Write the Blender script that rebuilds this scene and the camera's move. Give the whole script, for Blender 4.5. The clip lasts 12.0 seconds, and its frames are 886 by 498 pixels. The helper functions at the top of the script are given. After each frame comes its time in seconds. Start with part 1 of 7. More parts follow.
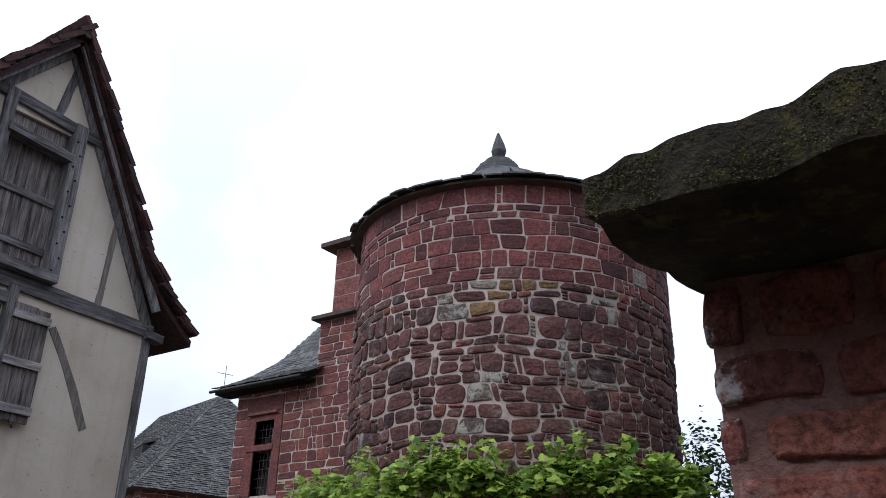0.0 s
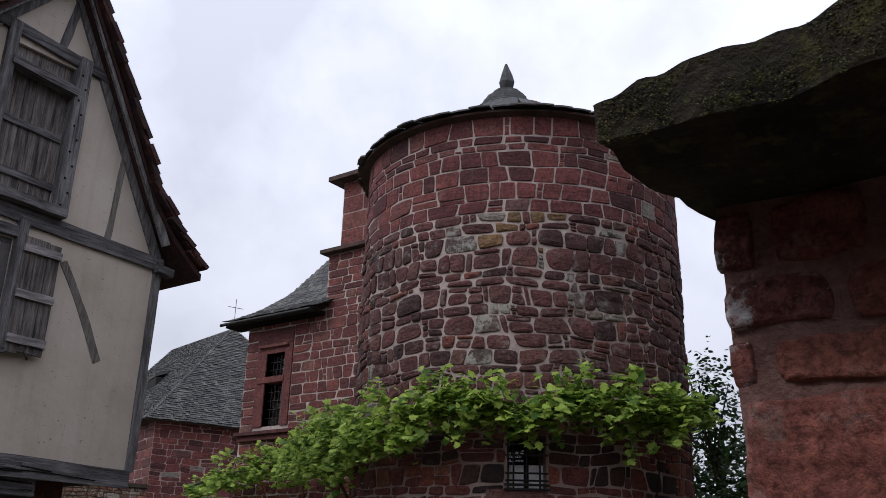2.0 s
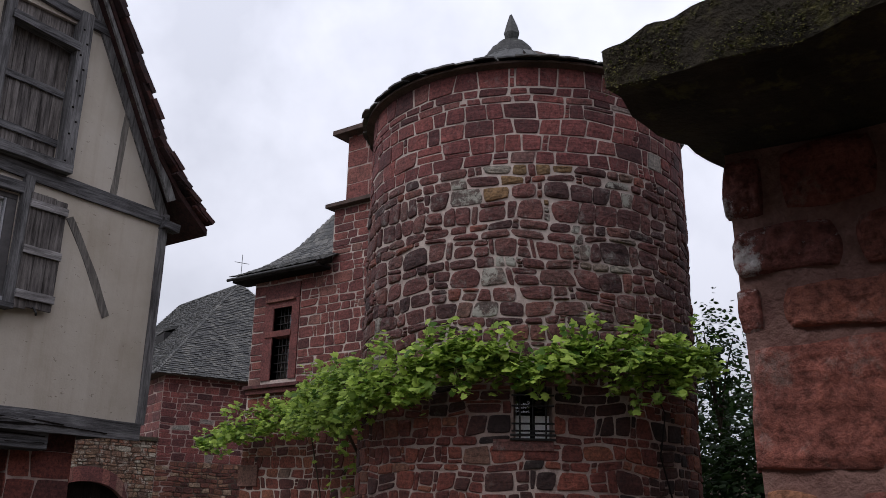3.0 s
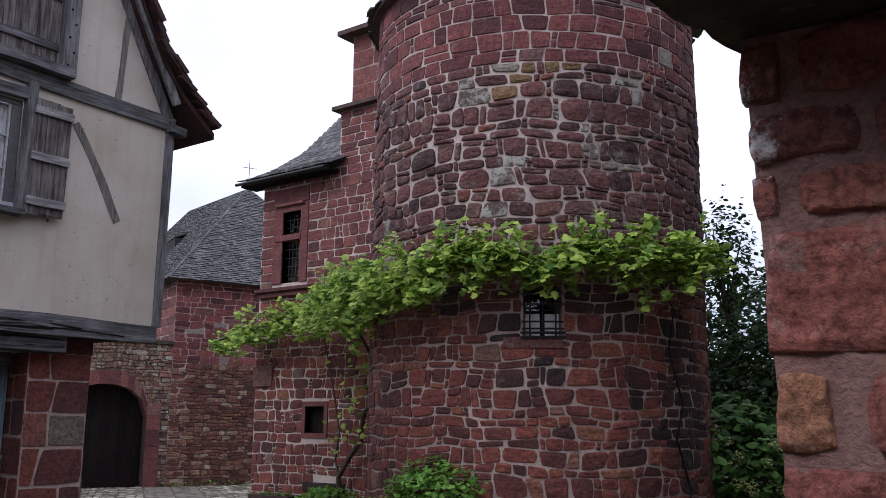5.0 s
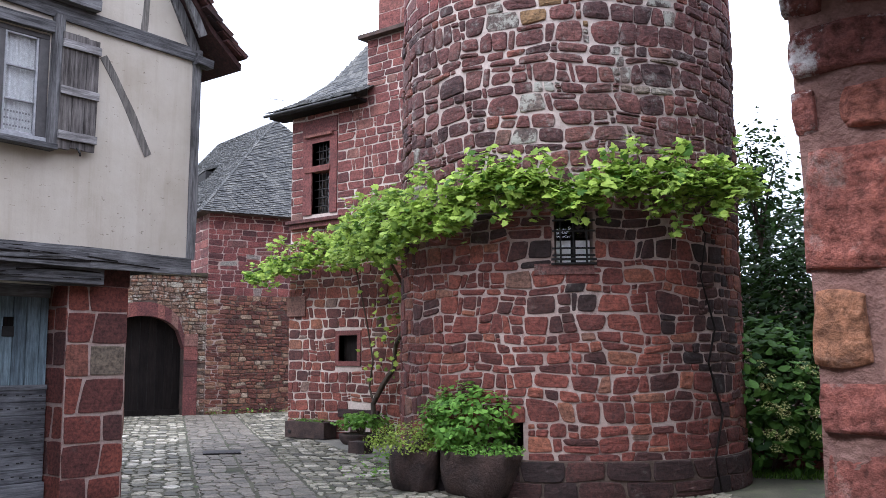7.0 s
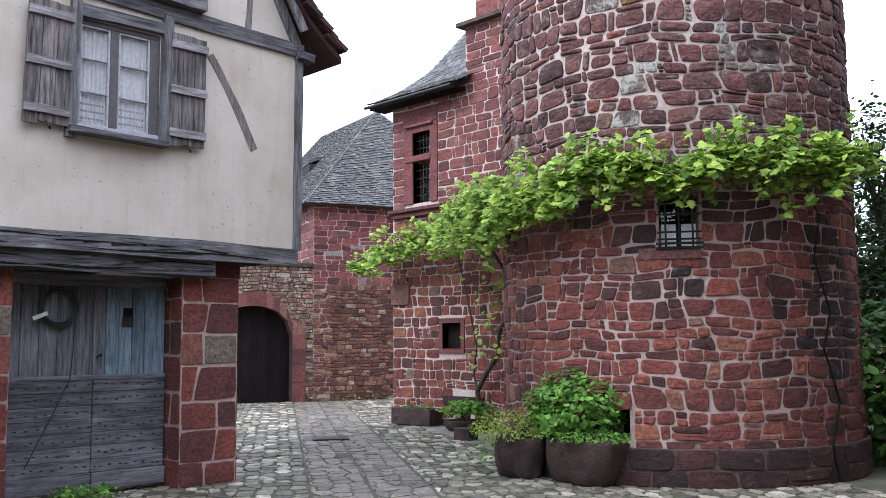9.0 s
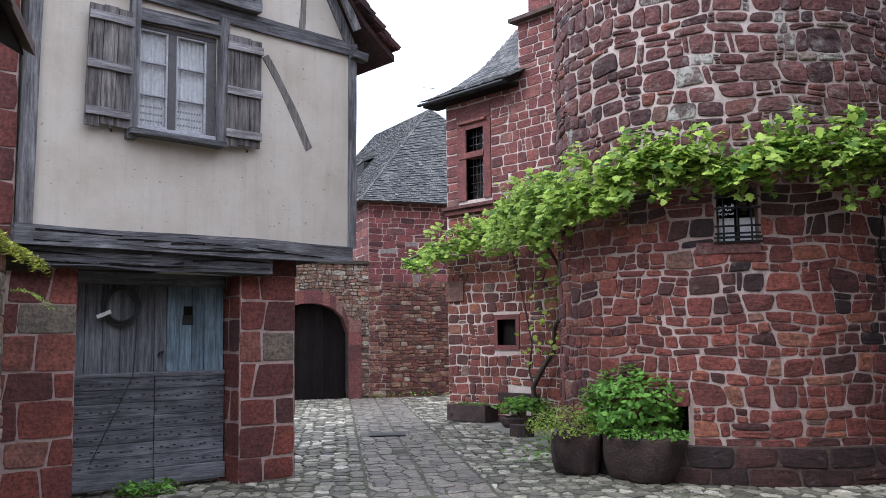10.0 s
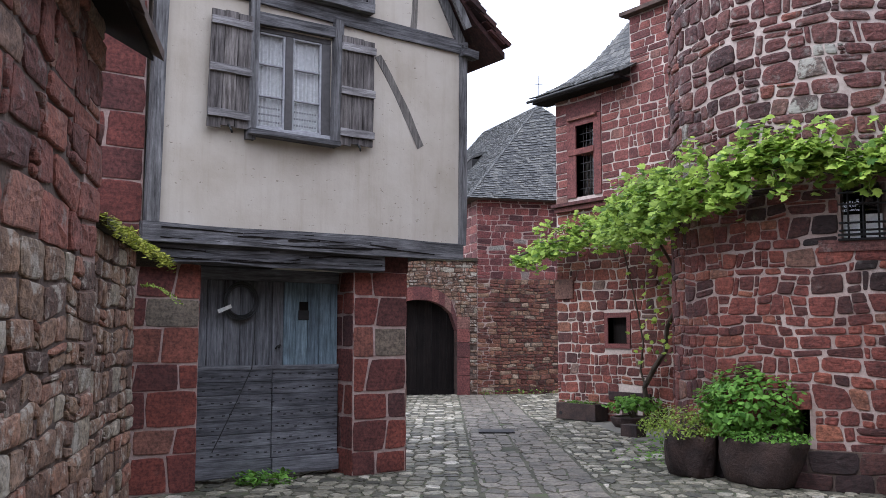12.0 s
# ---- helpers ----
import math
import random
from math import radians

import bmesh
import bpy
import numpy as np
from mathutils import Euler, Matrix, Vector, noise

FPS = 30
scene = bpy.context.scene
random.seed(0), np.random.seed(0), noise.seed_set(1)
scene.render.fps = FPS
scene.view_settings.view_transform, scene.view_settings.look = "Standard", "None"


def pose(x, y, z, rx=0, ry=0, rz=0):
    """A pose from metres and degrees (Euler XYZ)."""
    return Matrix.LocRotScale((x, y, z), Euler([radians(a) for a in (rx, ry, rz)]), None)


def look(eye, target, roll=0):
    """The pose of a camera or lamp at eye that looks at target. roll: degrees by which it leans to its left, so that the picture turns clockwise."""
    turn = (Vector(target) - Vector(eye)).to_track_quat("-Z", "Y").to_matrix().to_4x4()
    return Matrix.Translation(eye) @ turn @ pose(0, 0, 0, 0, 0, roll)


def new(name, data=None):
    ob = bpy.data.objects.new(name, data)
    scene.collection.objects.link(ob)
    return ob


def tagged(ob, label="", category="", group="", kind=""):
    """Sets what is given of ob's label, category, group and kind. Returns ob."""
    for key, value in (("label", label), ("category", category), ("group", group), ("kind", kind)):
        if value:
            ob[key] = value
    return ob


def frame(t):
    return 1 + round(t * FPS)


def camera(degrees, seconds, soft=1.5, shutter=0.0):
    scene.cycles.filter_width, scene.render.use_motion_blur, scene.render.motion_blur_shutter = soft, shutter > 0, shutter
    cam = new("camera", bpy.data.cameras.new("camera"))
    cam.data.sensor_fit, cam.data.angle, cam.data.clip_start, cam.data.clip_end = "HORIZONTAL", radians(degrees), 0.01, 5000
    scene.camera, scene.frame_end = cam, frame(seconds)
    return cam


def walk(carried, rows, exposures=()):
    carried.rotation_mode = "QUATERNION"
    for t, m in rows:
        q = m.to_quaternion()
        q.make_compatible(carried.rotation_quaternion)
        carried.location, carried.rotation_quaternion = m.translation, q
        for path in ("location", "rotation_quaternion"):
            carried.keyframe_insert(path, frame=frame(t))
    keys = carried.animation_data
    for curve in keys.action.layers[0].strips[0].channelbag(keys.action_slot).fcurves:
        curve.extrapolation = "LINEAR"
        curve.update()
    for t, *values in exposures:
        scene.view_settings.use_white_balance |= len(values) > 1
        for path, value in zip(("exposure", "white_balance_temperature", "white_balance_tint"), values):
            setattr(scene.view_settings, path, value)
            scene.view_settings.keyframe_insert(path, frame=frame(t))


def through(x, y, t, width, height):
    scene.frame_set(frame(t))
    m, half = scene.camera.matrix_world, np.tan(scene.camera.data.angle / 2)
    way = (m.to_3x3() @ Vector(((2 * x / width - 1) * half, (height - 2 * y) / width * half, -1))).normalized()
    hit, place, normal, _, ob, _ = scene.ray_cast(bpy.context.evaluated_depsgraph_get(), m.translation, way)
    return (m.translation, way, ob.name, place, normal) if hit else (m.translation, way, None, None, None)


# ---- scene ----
cam = camera(51.0, 12.0, soft=0.2)
PATH = [
    (0.0, pose(0.011, -0.039, 1.673, 113.699, -1.622, -54.439)),
    (0.5, pose(0.011, -0.037, 1.669, 112.901, -1.590, -54.248)),
    (1.0, pose(0.010, -0.036, 1.668, 112.124, -1.657, -54.134)),
    (1.5, pose(0.010, -0.035, 1.665, 111.025, -1.573, -53.996)),
    (2.0, pose(0.009, -0.030, 1.656, 109.617, -1.517, -53.904)),
    (2.5, pose(0.008, -0.028, 1.652, 108.394, -1.389, -53.687)),
    (3.0, pose(0.007, -0.024, 1.644, 106.781, -1.223, -53.472)),
    (5.0, pose(0.003, -0.009, 1.618, 100.800, -0.546, -52.804)),
    (5.5, pose(0.002, -0.006, 1.610, 99.454, -0.327, -52.625)),
    (6.0, pose(0.001, -0.003, 1.605, 98.191, -0.184, -52.383)),
    (6.5, pose(0.000, 0.000, 1.600, 97.093, -0.181, -51.891)),
    (8.5, pose(0.000, 0.000, 1.600, 95.810, 0.443, -46.156)),
    (9.0, pose(0.000, 0.000, 1.600, 95.710, 0.434, -44.536)),
    (9.5, pose(0.000, 0.000, 1.600, 95.553, 0.671, -42.892)),
    (10.0, pose(0.000, 0.000, 1.600, 95.534, 0.623, -41.156)),
    (10.5, pose(-0.011, 0.003, 1.600, 95.580, 0.580, -39.073)),
    (11.0, pose(-0.022, 0.006, 1.600, 95.617, 0.189, -37.143)),
    (11.5, pose(-0.034, 0.010, 1.600, 95.520, -0.092, -35.357)),
    (12.0, pose(-0.045, 0.013, 1.600, 95.381, -0.069, -34.610)),
]
EXPOSURES = [(0.0, -1.14, 5950, 12), (1.0, -1.48, 6000, 15), (3.0, -1.56, 6350, 15), (5.0, -1.06, 5900, 18), (6.5, -0.24, 5850, 15), (8.5, 0.12, 5800, 13), (10.0, -0.17, 5800, 13), (12.0, -0.27, 5850, 14)]
walk(cam, PATH, EXPOSURES)

# ---- world and light: bright broken overcast ----
world = bpy.data.worlds.new("world")
scene.world = world
world.use_nodes = True
wn = world.node_tree.nodes
wl = world.node_tree.links
wn.clear()
w_out = wn.new("ShaderNodeOutputWorld")
w_bg = wn.new("ShaderNodeBackground")
w_sky = wn.new("ShaderNodeTexSky")
w_sky.sky_type = 'NISHITA'
w_sky.sun_disc = False
w_sky.sun_elevation = radians(44)
w_sky.sun_rotation = radians(-69)
w_sky.air_density, w_sky.dust_density = 1.0, 2.0
w_gain = wn.new("ShaderNodeVectorMath")
w_gain.operation = 'SCALE'
w_gain.inputs["Scale"].default_value = 0.12
w_co = wn.new("ShaderNodeTexCoord")
w_noise = wn.new("ShaderNodeTexNoise")
w_noise.inputs["Scale"].default_value = 2.6
w_noise.inputs["Detail"].default_value = 7
w_noise.inputs["Roughness"].default_value = 0.55
w_ramp = wn.new("ShaderNodeValToRGB")
w_ramp.color_ramp.elements[0].position = 0.34
w_ramp.color_ramp.elements[0].color = (0.74, 0.74, 0.74, 1)
w_ramp.color_ramp.elements[1].position = 0.50
w_ramp.color_ramp.elements[1].color = (1, 1, 1, 1)
w_mix = wn.new("ShaderNodeMix")
w_mix.data_type = 'RGBA'
w_mix.inputs[7].default_value = (2.30, 2.40, 2.62, 1)
# an overcast dome: brighter towards the zenith
w_sep = wn.new("ShaderNodeSeparateXYZ")
w_dome = wn.new("ShaderNodeMapRange")
w_dome.inputs["From Min"].default_value = 0.0
w_dome.inputs["From Max"].default_value = 1.0
w_dome.inputs["To Min"].default_value = 0.75
w_dome.inputs["To Max"].default_value = 1.75
wl.new(w_co.outputs["Generated"], w_sep.inputs[0])
wl.new(w_sep.outputs["Z"], w_dome.inputs["Value"])
wl.new(w_co.outputs["Generated"], w_noise.inputs["Vector"])
wl.new(w_noise.outputs["Fac"], w_ramp.inputs["Fac"])
wl.new(w_sky.outputs["Color"], w_gain.inputs[0])
wl.new(w_gain.outputs["Vector"], w_mix.inputs[6])
wl.new(w_ramp.outputs["Color"], w_mix.inputs[0])
wl.new(w_mix.outputs[2], w_bg.inputs["Color"])
wl.new(w_dome.outputs["Result"], w_bg.inputs["Strength"])
wl.new(w_bg.outputs["Background"], w_out.inputs["Surface"])

sun_data = bpy.data.lights.new("sun", 'SUN')
sun_data.energy = 2.1
sun_data.angle = radians(16)
sun_data.color = (1.0, 0.96, 0.9)
sun_ob = new("sun", sun_data)
sun_ob.matrix_world = look((-18, 17, 25), (6, 8, 0))

# ---- materials ----
def mat_base(name):
    m = bpy.data.materials.new(name)
    m.use_nodes = True
    nt = m.node_tree
    return m, nt.nodes, nt.links, nt.nodes["Principled BSDF"]


def ramp_node(nodes, stops, mode='LINEAR'):
    r = nodes.new("ShaderNodeValToRGB")
    r.color_ramp.interpolation = mode
    els = r.color_ramp.elements
    els[0].position, els[0].color = stops[0][0], (*stops[0][1], 1)
    els[1].position, els[1].color = stops[-1][0], (*stops[-1][1], 1)
    for p, c in stops[1:-1]:
        e = els.new(p)
        e.color = (*c, 1)
    return r


def noise_node(nodes, links, vec, scale, detail=5, rough=0.6):
    n = nodes.new("ShaderNodeTexNoise")
    n.inputs["Scale"].default_value = scale
    n.inputs["Detail"].default_value = detail
    n.inputs["Roughness"].default_value = rough
    links.new(vec, n.inputs["Vector"])
    return n


def mix_node(nodes, links, fac, a, b, kind='MIX'):
    m = nodes.new("ShaderNodeMix")
    m.data_type, m.blend_type = 'RGBA', kind
    for sock, val in ((m.inputs[0], fac), (m.inputs[6], a), (m.inputs[7], b)):
        if isinstance(val, (int, float)):
            sock.default_value = val
        elif isinstance(val, tuple):
            sock.default_value = (*val, 1)
        else:
            links.new(val, sock)
    return m.outputs[2]


def coords(nodes, links, stretch=(1, 1, 1)):
    tc = nodes.new("ShaderNodeTexCoord")
    mp = nodes.new("ShaderNodeMapping")
    mp.inputs["Scale"].default_value = stretch
    links.new(tc.outputs["Object"], mp.inputs["Vector"])
    return mp.outputs["Vector"]


def bump(nodes, links, bsdf, height, strength, dist):
    b = nodes.new("ShaderNodeBump")
    b.inputs["Strength"].default_value = strength
    b.inputs["Distance"].default_value = dist
    links.new(height, b.inputs["Height"])
    links.new(b.outputs["Normal"], bsdf.inputs["Normal"])


def stone_material(name, stops, island, lichen=0.3, lichen_col=(0.32, 0.31, 0.28), rough=0.9, relief=0.6, grain=26, bedding=0.6, lich_from=None):
    """Sandstone: one tone a piece from a ramp, mottled, with lichen patches."""
    m, n, l, p = mat_base(name)
    vec = coords(n, l)
    if island:
        src = n.new("ShaderNodeNewGeometry").outputs["Random Per Island"]
    else:
        src = n.new("ShaderNodeObjectInfo").outputs["Random"]
    tone = ramp_node(n, stops)
    l.new(src, tone.inputs["Fac"])
    big = noise_node(n, l, vec, 3.1, 6, 0.65)
    fine = noise_node(n, l, vec, grain, 6, 0.7)
    shade = ramp_node(n, [(0.3, (0.55, 0.55, 0.56)), (0.7, (1.35, 1.28, 1.22))])
    l.new(big.outputs["Fac"], shade.inputs["Fac"])
    c = mix_node(n, l, 0.8, tone.outputs["Color"], shade.outputs["Color"], 'MULTIPLY')
    spk = ramp_node(n, [(0.37, (0.38, 0.36, 0.36)), (0.5, (0.95, 0.94, 0.93)), (0.64, (1.5, 1.45, 1.41))])
    l.new(fine.outputs["Fac"], spk.inputs["Fac"])
    c = mix_node(n, l, 0.8, c, spk.outputs["Color"], 'MULTIPLY')
    bed = noise_node(n, l, coords(n, l, (2.2, 2.2, 19)), 1.5, 6, 0.7)
    bedr = ramp_node(n, [(0.34, (0.6, 0.58, 0.58)), (0.55, (1.08, 1.07, 1.06))])
    l.new(bed.outputs["Fac"], bedr.inputs["Fac"])
    c = mix_node(n, l, bedding, c, bedr.outputs["Color"], 'MULTIPLY')
    if lichen > 0:
        ln = noise_node(n, l, vec, 5.3, 8, 0.75)
        lo_ = 0.60 - 0.08 * lichen if lich_from is None else lich_from
        lr = ramp_node(n, [(lo_, (0, 0, 0)), (0.72 if lich_from is None else lo_ + 0.07, (lichen, lichen, lichen))])
        l.new(ln.outputs["Fac"], lr.inputs["Fac"])
        c = mix_node(n, l, lr.outputs["Color"], c, lichen_col)
    l.new(c, p.inputs["Base Color"])
    p.inputs["Roughness"].default_value = rough
    hm = mix_node(n, l, 0.66 * bedding, mix_node(n, l, 0.5, big.outputs["Fac"], fine.outputs["Fac"]), bed.outputs["Fac"])
    bump(n, l, p, hm, relief, 0.035)
    return m


def mottled(name, a, b, scale=4.0, rough=0.9, relief=0.3, dist=0.02, stretch=(1, 1, 1), fine=30, c2=None, spot=0.62, grit=0.8):
    m, n, l, p = mat_base(name)
    vec = coords(n, l, stretch)
    big = noise_node(n, l, vec, scale, 7, 0.62)
    sm = noise_node(n, l, vec, fine, 5, 0.65)
    r = ramp_node(n, [(0.3, a), (0.7, b)])
    l.new(big.outputs["Fac"], r.inputs["Fac"])
    g = ramp_node(n, [(0.3, (0.72, 0.72, 0.72)), (0.7, (1.18, 1.18, 1.18))])
    l.new(sm.outputs["Fac"], g.inputs["Fac"])
    c = mix_node(n, l, grit, r.outputs["Color"], g.outputs["Color"], 'MULTIPLY')
    if c2:
        s = noise_node(n, l, vec, scale * 2.3, 6, 0.7)
        sr = ramp_node(n, [(spot, (0, 0, 0)), (spot + 0.1, (0.8, 0.8, 0.8))])
        l.new(s.outputs["Fac"], sr.inputs["Fac"])
        c = mix_node(n, l, sr.outputs["Color"], c, c2)
    l.new(c, p.inputs["Base Color"])
    p.inputs["Roughness"].default_value = rough
    bump(n, l, p, mix_node(n, l, 0.5, big.outputs["Fac"], sm.outputs["Fac"]), relief, dist)
    return m


def timber(name, axis, a, b, rnd=True):
    """Weathered wood with its grain along x, y or z."""
    m, n, l, p = mat_base(name)
    s = [16, 16, 16]
    s["xyz".index(axis)] = 1.1
    vec = coords(n, l, tuple(s))
    grain = noise_node(n, l, vec, 1.6, 8, 0.72)
    fine = noise_node(n, l, vec, 5.5, 5, 0.7)
    blot = noise_node(n, l, coords(n, l), 2.7, 5, 0.6)
    r = ramp_node(n, [(0.36, a), (0.5, tuple((x + y) / 2 for x, y in zip(a, b))), (0.64, b)])
    l.new(grain.outputs["Fac"], r.inputs["Fac"])
    g = ramp_node(n, [(0.3, (0.45, 0.43, 0.42)), (0.68, (1.25, 1.25, 1.25))])
    l.new(fine.outputs["Fac"], g.inputs["Fac"])
    c = mix_node(n, l, 0.75, r.outputs["Color"], g.outputs["Color"], 'MULTIPLY')
    d = ramp_node(n, [(0.3, (0.6, 0.58, 0.58)), (0.7, (1.3, 1.3, 1.3))])
    l.new(blot.outputs["Fac"], d.inputs["Fac"])
    c = mix_node(n, l, 0.8, c, d.outputs["Color"], 'MULTIPLY')
    if rnd:
        info = n.new("ShaderNodeObjectInfo")
        q = ramp_node(n, [(0, (0.75, 0.75, 0.76)), (1, (1.2, 1.2, 1.18))])
        l.new(info.outputs["Random"], q.inputs["Fac"])
        c = mix_node(n, l, 1.0, c, q.outputs["Color"], 'MULTIPLY')
    l.new(c, p.inputs["Base Color"])
    p.inputs["Roughness"].default_value = 0.88
    bump(n, l, p, mix_node(n, l, 0.5, grain.outputs["Fac"], fine.outputs["Fac"]), 0.8, 0.015)
    return m


def leaf_material(name, dark, light, back=(0.35, 0.5, 0.1), through=0.3):
    m, n, l, p = mat_base(name)
    geo = n.new("ShaderNodeNewGeometry")
    info = n.new("ShaderNodeObjectInfo")
    add = n.new("ShaderNodeMath")
    add.operation = 'ADD'
    l.new(geo.outputs["Random Per Island"], add.inputs[0])
    l.new(info.outputs["Random"], add.inputs[1])
    fr = n.new("ShaderNodeMath")
    fr.operation = 'FRACT'
    l.new(add.outputs[0], fr.inputs[0])
    r = ramp_node(n, [(0.0, dark), (0.75, light), (1.0, tuple(min(1, c * 1.35) for c in light))])
    l.new(fr.outputs[0], r.inputs["Fac"])
    v = noise_node(n, l, coords(n, l), 35, 3, 0.6)
    g = ramp_node(n, [(0.3, (0.8, 0.8, 0.8)), (0.7, (1.15, 1.15, 1.15))])
    l.new(v.outputs["Fac"], g.inputs["Fac"])
    c = mix_node(n, l, 1.0, r.outputs["Color"], g.outputs["Color"], 'MULTIPLY')
    l.new(c, p.inputs["Base Color"])
    p.inputs["Roughness"].default_value = 0.62
    p.inputs["Specular IOR Level"].default_value = 0.22
    tr = n.new("ShaderNodeBsdfTranslucent")
    l.new(mix_node(n, l, 0.5, c, back), tr.inputs["Color"])
    ms = n.new("ShaderNodeMixShader")
    ms.inputs[0].default_value = through
    l.new(p.outputs["BSDF"], ms.inputs[1])
    l.new(tr.outputs["BSDF"], ms.inputs[2])
    l.new(ms.outputs["Shader"], n["Material Output"].inputs["Surface"])
    return m


def plain(name, col, rough=0.6, metal=0.0):
    m, n, l, p = mat_base(name)
    v = noise_node(n, l, coords(n, l), 22, 4, 0.6)
    g = ramp_node(n, [(0.3, tuple(c * 0.75 for c in col)), (0.7, tuple(min(1, c * 1.2) for c in col))])
    l.new(v.outputs["Fac"], g.inputs["Fac"])
    l.new(g.outputs["Color"], p.inputs["Base Color"])
    p.inputs["Roughness"].default_value = rough
    p.inputs["Metallic"].default_value = metal
    return m


TOWER_UP = [(0.0, (0.063, 0.022, 0.023)), (0.3, (0.126, 0.039, 0.039)), (0.6, (0.175, 0.055, 0.052)),
            (0.85, (0.213, 0.066, 0.058)), (0.97, (0.145, 0.067, 0.061)), (1.0, (0.272, 0.258, 0.233))]
TOWER_MID = [(0.0, (0.049, 0.025, 0.025)), (0.3, (0.097, 0.040, 0.038)), (0.6, (0.136, 0.053, 0.048)),
             (0.88, (0.126, 0.063, 0.055)), (0.95, (0.194, 0.071, 0.053)), (0.985, (0.136, 0.100, 0.080)), (1.0, (0.213, 0.200, 0.170))]
TOWER_LOW = [(0.0, (0.062, 0.025, 0.023)), (0.25, (0.118, 0.037, 0.031)), (0.6, (0.172, 0.050, 0.039)),
             (0.88, (0.215, 0.068, 0.047)), (0.96, (0.25, 0.100, 0.060)), (1.0, (0.15, 0.100, 0.082))]
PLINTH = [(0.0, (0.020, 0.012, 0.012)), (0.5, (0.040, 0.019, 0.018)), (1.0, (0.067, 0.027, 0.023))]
ANNEX = [(0.0, (0.093, 0.033, 0.032)), (0.4, (0.158, 0.053, 0.049)), (0.8, (0.214, 0.073, 0.061)), (1.0, (0.186, 0.102, 0.083))]
ASHLAR = [(0.0, (0.075, 0.033, 0.032)), (0.4, (0.145, 0.043, 0.036)), (0.85, (0.215, 0.062, 0.044)), (1.0, (0.154, 0.134, 0.105))]
RUBBLE = [(0.0, (0.10, 0.062, 0.048)), (0.3, (0.175, 0.105, 0.073)), (0.55, (0.225, 0.150, 0.098)), (0.75, (0.24, 0.110, 0.075)), (0.9, (0.22, 0.185, 0.135)), (1.0, (0.36, 0.33, 0.27))]
FARW = [(0.0, (0.06, 0.024, 0.02)), (0.45, (0.135, 0.048, 0.035)), (0.75, (0.185, 0.085, 0.055)), (0.92, (0.23, 0.145, 0.095)), (1.0, (0.33, 0.27, 0.21))]
GATE = [(0.0, (0.27, 0.098, 0.080)), (0.5, (0.34, 0.122, 0.094)), (1.0, (0.39, 0.150, 0.108))]
COBBLE = [(0.0, (0.06, 0.058, 0.044)), (0.35, (0.13, 0.124, 0.092)), (0.7, (0.23, 0.22, 0.168)), (0.9, (0.36, 0.345, 0.275)), (1.0, (0.48, 0.46, 0.40))]
FLAG = [(0.0, (0.095, 0.086, 0.071)), (0.5, (0.145, 0.130, 0.107)), (1.0, (0.20, 0.182, 0.149))]
SLATE = [(0.0, (0.035, 0.037, 0.039)), (0.5, (0.065, 0.067, 0.067)), (1.0, (0.125, 0.126, 0.118))]
TILE = [(0.0, (0.019, 0.008, 0.009)), (0.5, (0.042, 0.015, 0.014)), (0.85, (0.065, 0.021, 0.018)), (1.0, (0.039, 0.032, 0.028))]

def both(name, stops, **kw):
    return (stone_material(name, stops, False, **kw), stone_material(name + "_joined", stops, True, **kw))

M_TOWER_UP = both("tower_block", TOWER_UP, lichen=0.3, relief=0.85)
M_TOWER_MID = both("tower_rubble", TOWER_MID, lichen=0.7, relief=0.9)
M_TOWER = both("tower_sandstone", TOWER_LOW, lichen=0.3, lichen_col=(0.10, 0.085, 0.08), relief=0.9)
M_LICHEN = both("lichen_stone", [(0.0, (0.08, 0.06, 0.055)), (0.5, (0.12, 0.09, 0.08)), (1.0, (0.17, 0.14, 0.12))], lichen=0.85, lichen_col=(0.36, 0.35, 0.30), lich_from=0.47)
M_OCHRE = both("ochre_stained_stone", [(0.0, (0.13, 0.085, 0.04)), (1.0, (0.19, 0.115, 0.055))], lichen=0.3, lichen_col=(0.11, 0.12, 0.06))
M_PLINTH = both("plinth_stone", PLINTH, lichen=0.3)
M_ANNEX = both("annex_sandstone", ANNEX, lichen=0.15)
M_ASHLAR = both("ashlar_sandstone", ASHLAR, lichen=0.1, relief=0.35)
M_RUBBLE = both("rubble_stone", RUBBLE, lichen=0.75, lichen_col=(0.42, 0.38, 0.32), relief=1.0, bedding=0.3, lich_from=0.53)
M_BARN = both("barn_sandstone", [(0.0, (0.12, 0.055, 0.048)), (0.4, (0.20, 0.075, 0.058)), (0.8, (0.27, 0.105, 0.075)), (1.0, (0.24, 0.17, 0.13))], lichen=0.35, relief=1.0, bedding=0.3, lich_from=0.55)
M_FAR = both("far_wall_stone", FARW, lichen=0.3)
M_GATE = both("gate_sandstone", GATE, lichen=0.5, lichen_col=(0.58, 0.53, 0.48), relief=1.0, grain=42, bedding=0.12)
M_SALT = both("salt_bloomed_sandstone", [(0.0, (0.25, 0.095, 0.082)), (1.0, (0.30, 0.115, 0.096))], lichen=0.9, lichen_col=(0.72, 0.69, 0.68), relief=1.0, grain=42, bedding=0.12, lich_from=0.55)
M_GATE_OCHRE = both("ochre_gate_sandstone", [(0.0, (0.40, 0.19, 0.11)), (1.0, (0.44, 0.22, 0.13))], lichen=0.2, lichen_col=(0.58, 0.53, 0.48), relief=1.0, grain=42, bedding=0.12)
M_COBBLE = both("cobble", COBBLE, lichen=0.15, lichen_col=(0.12, 0.14, 0.07), rough=0.75, relief=0.4)
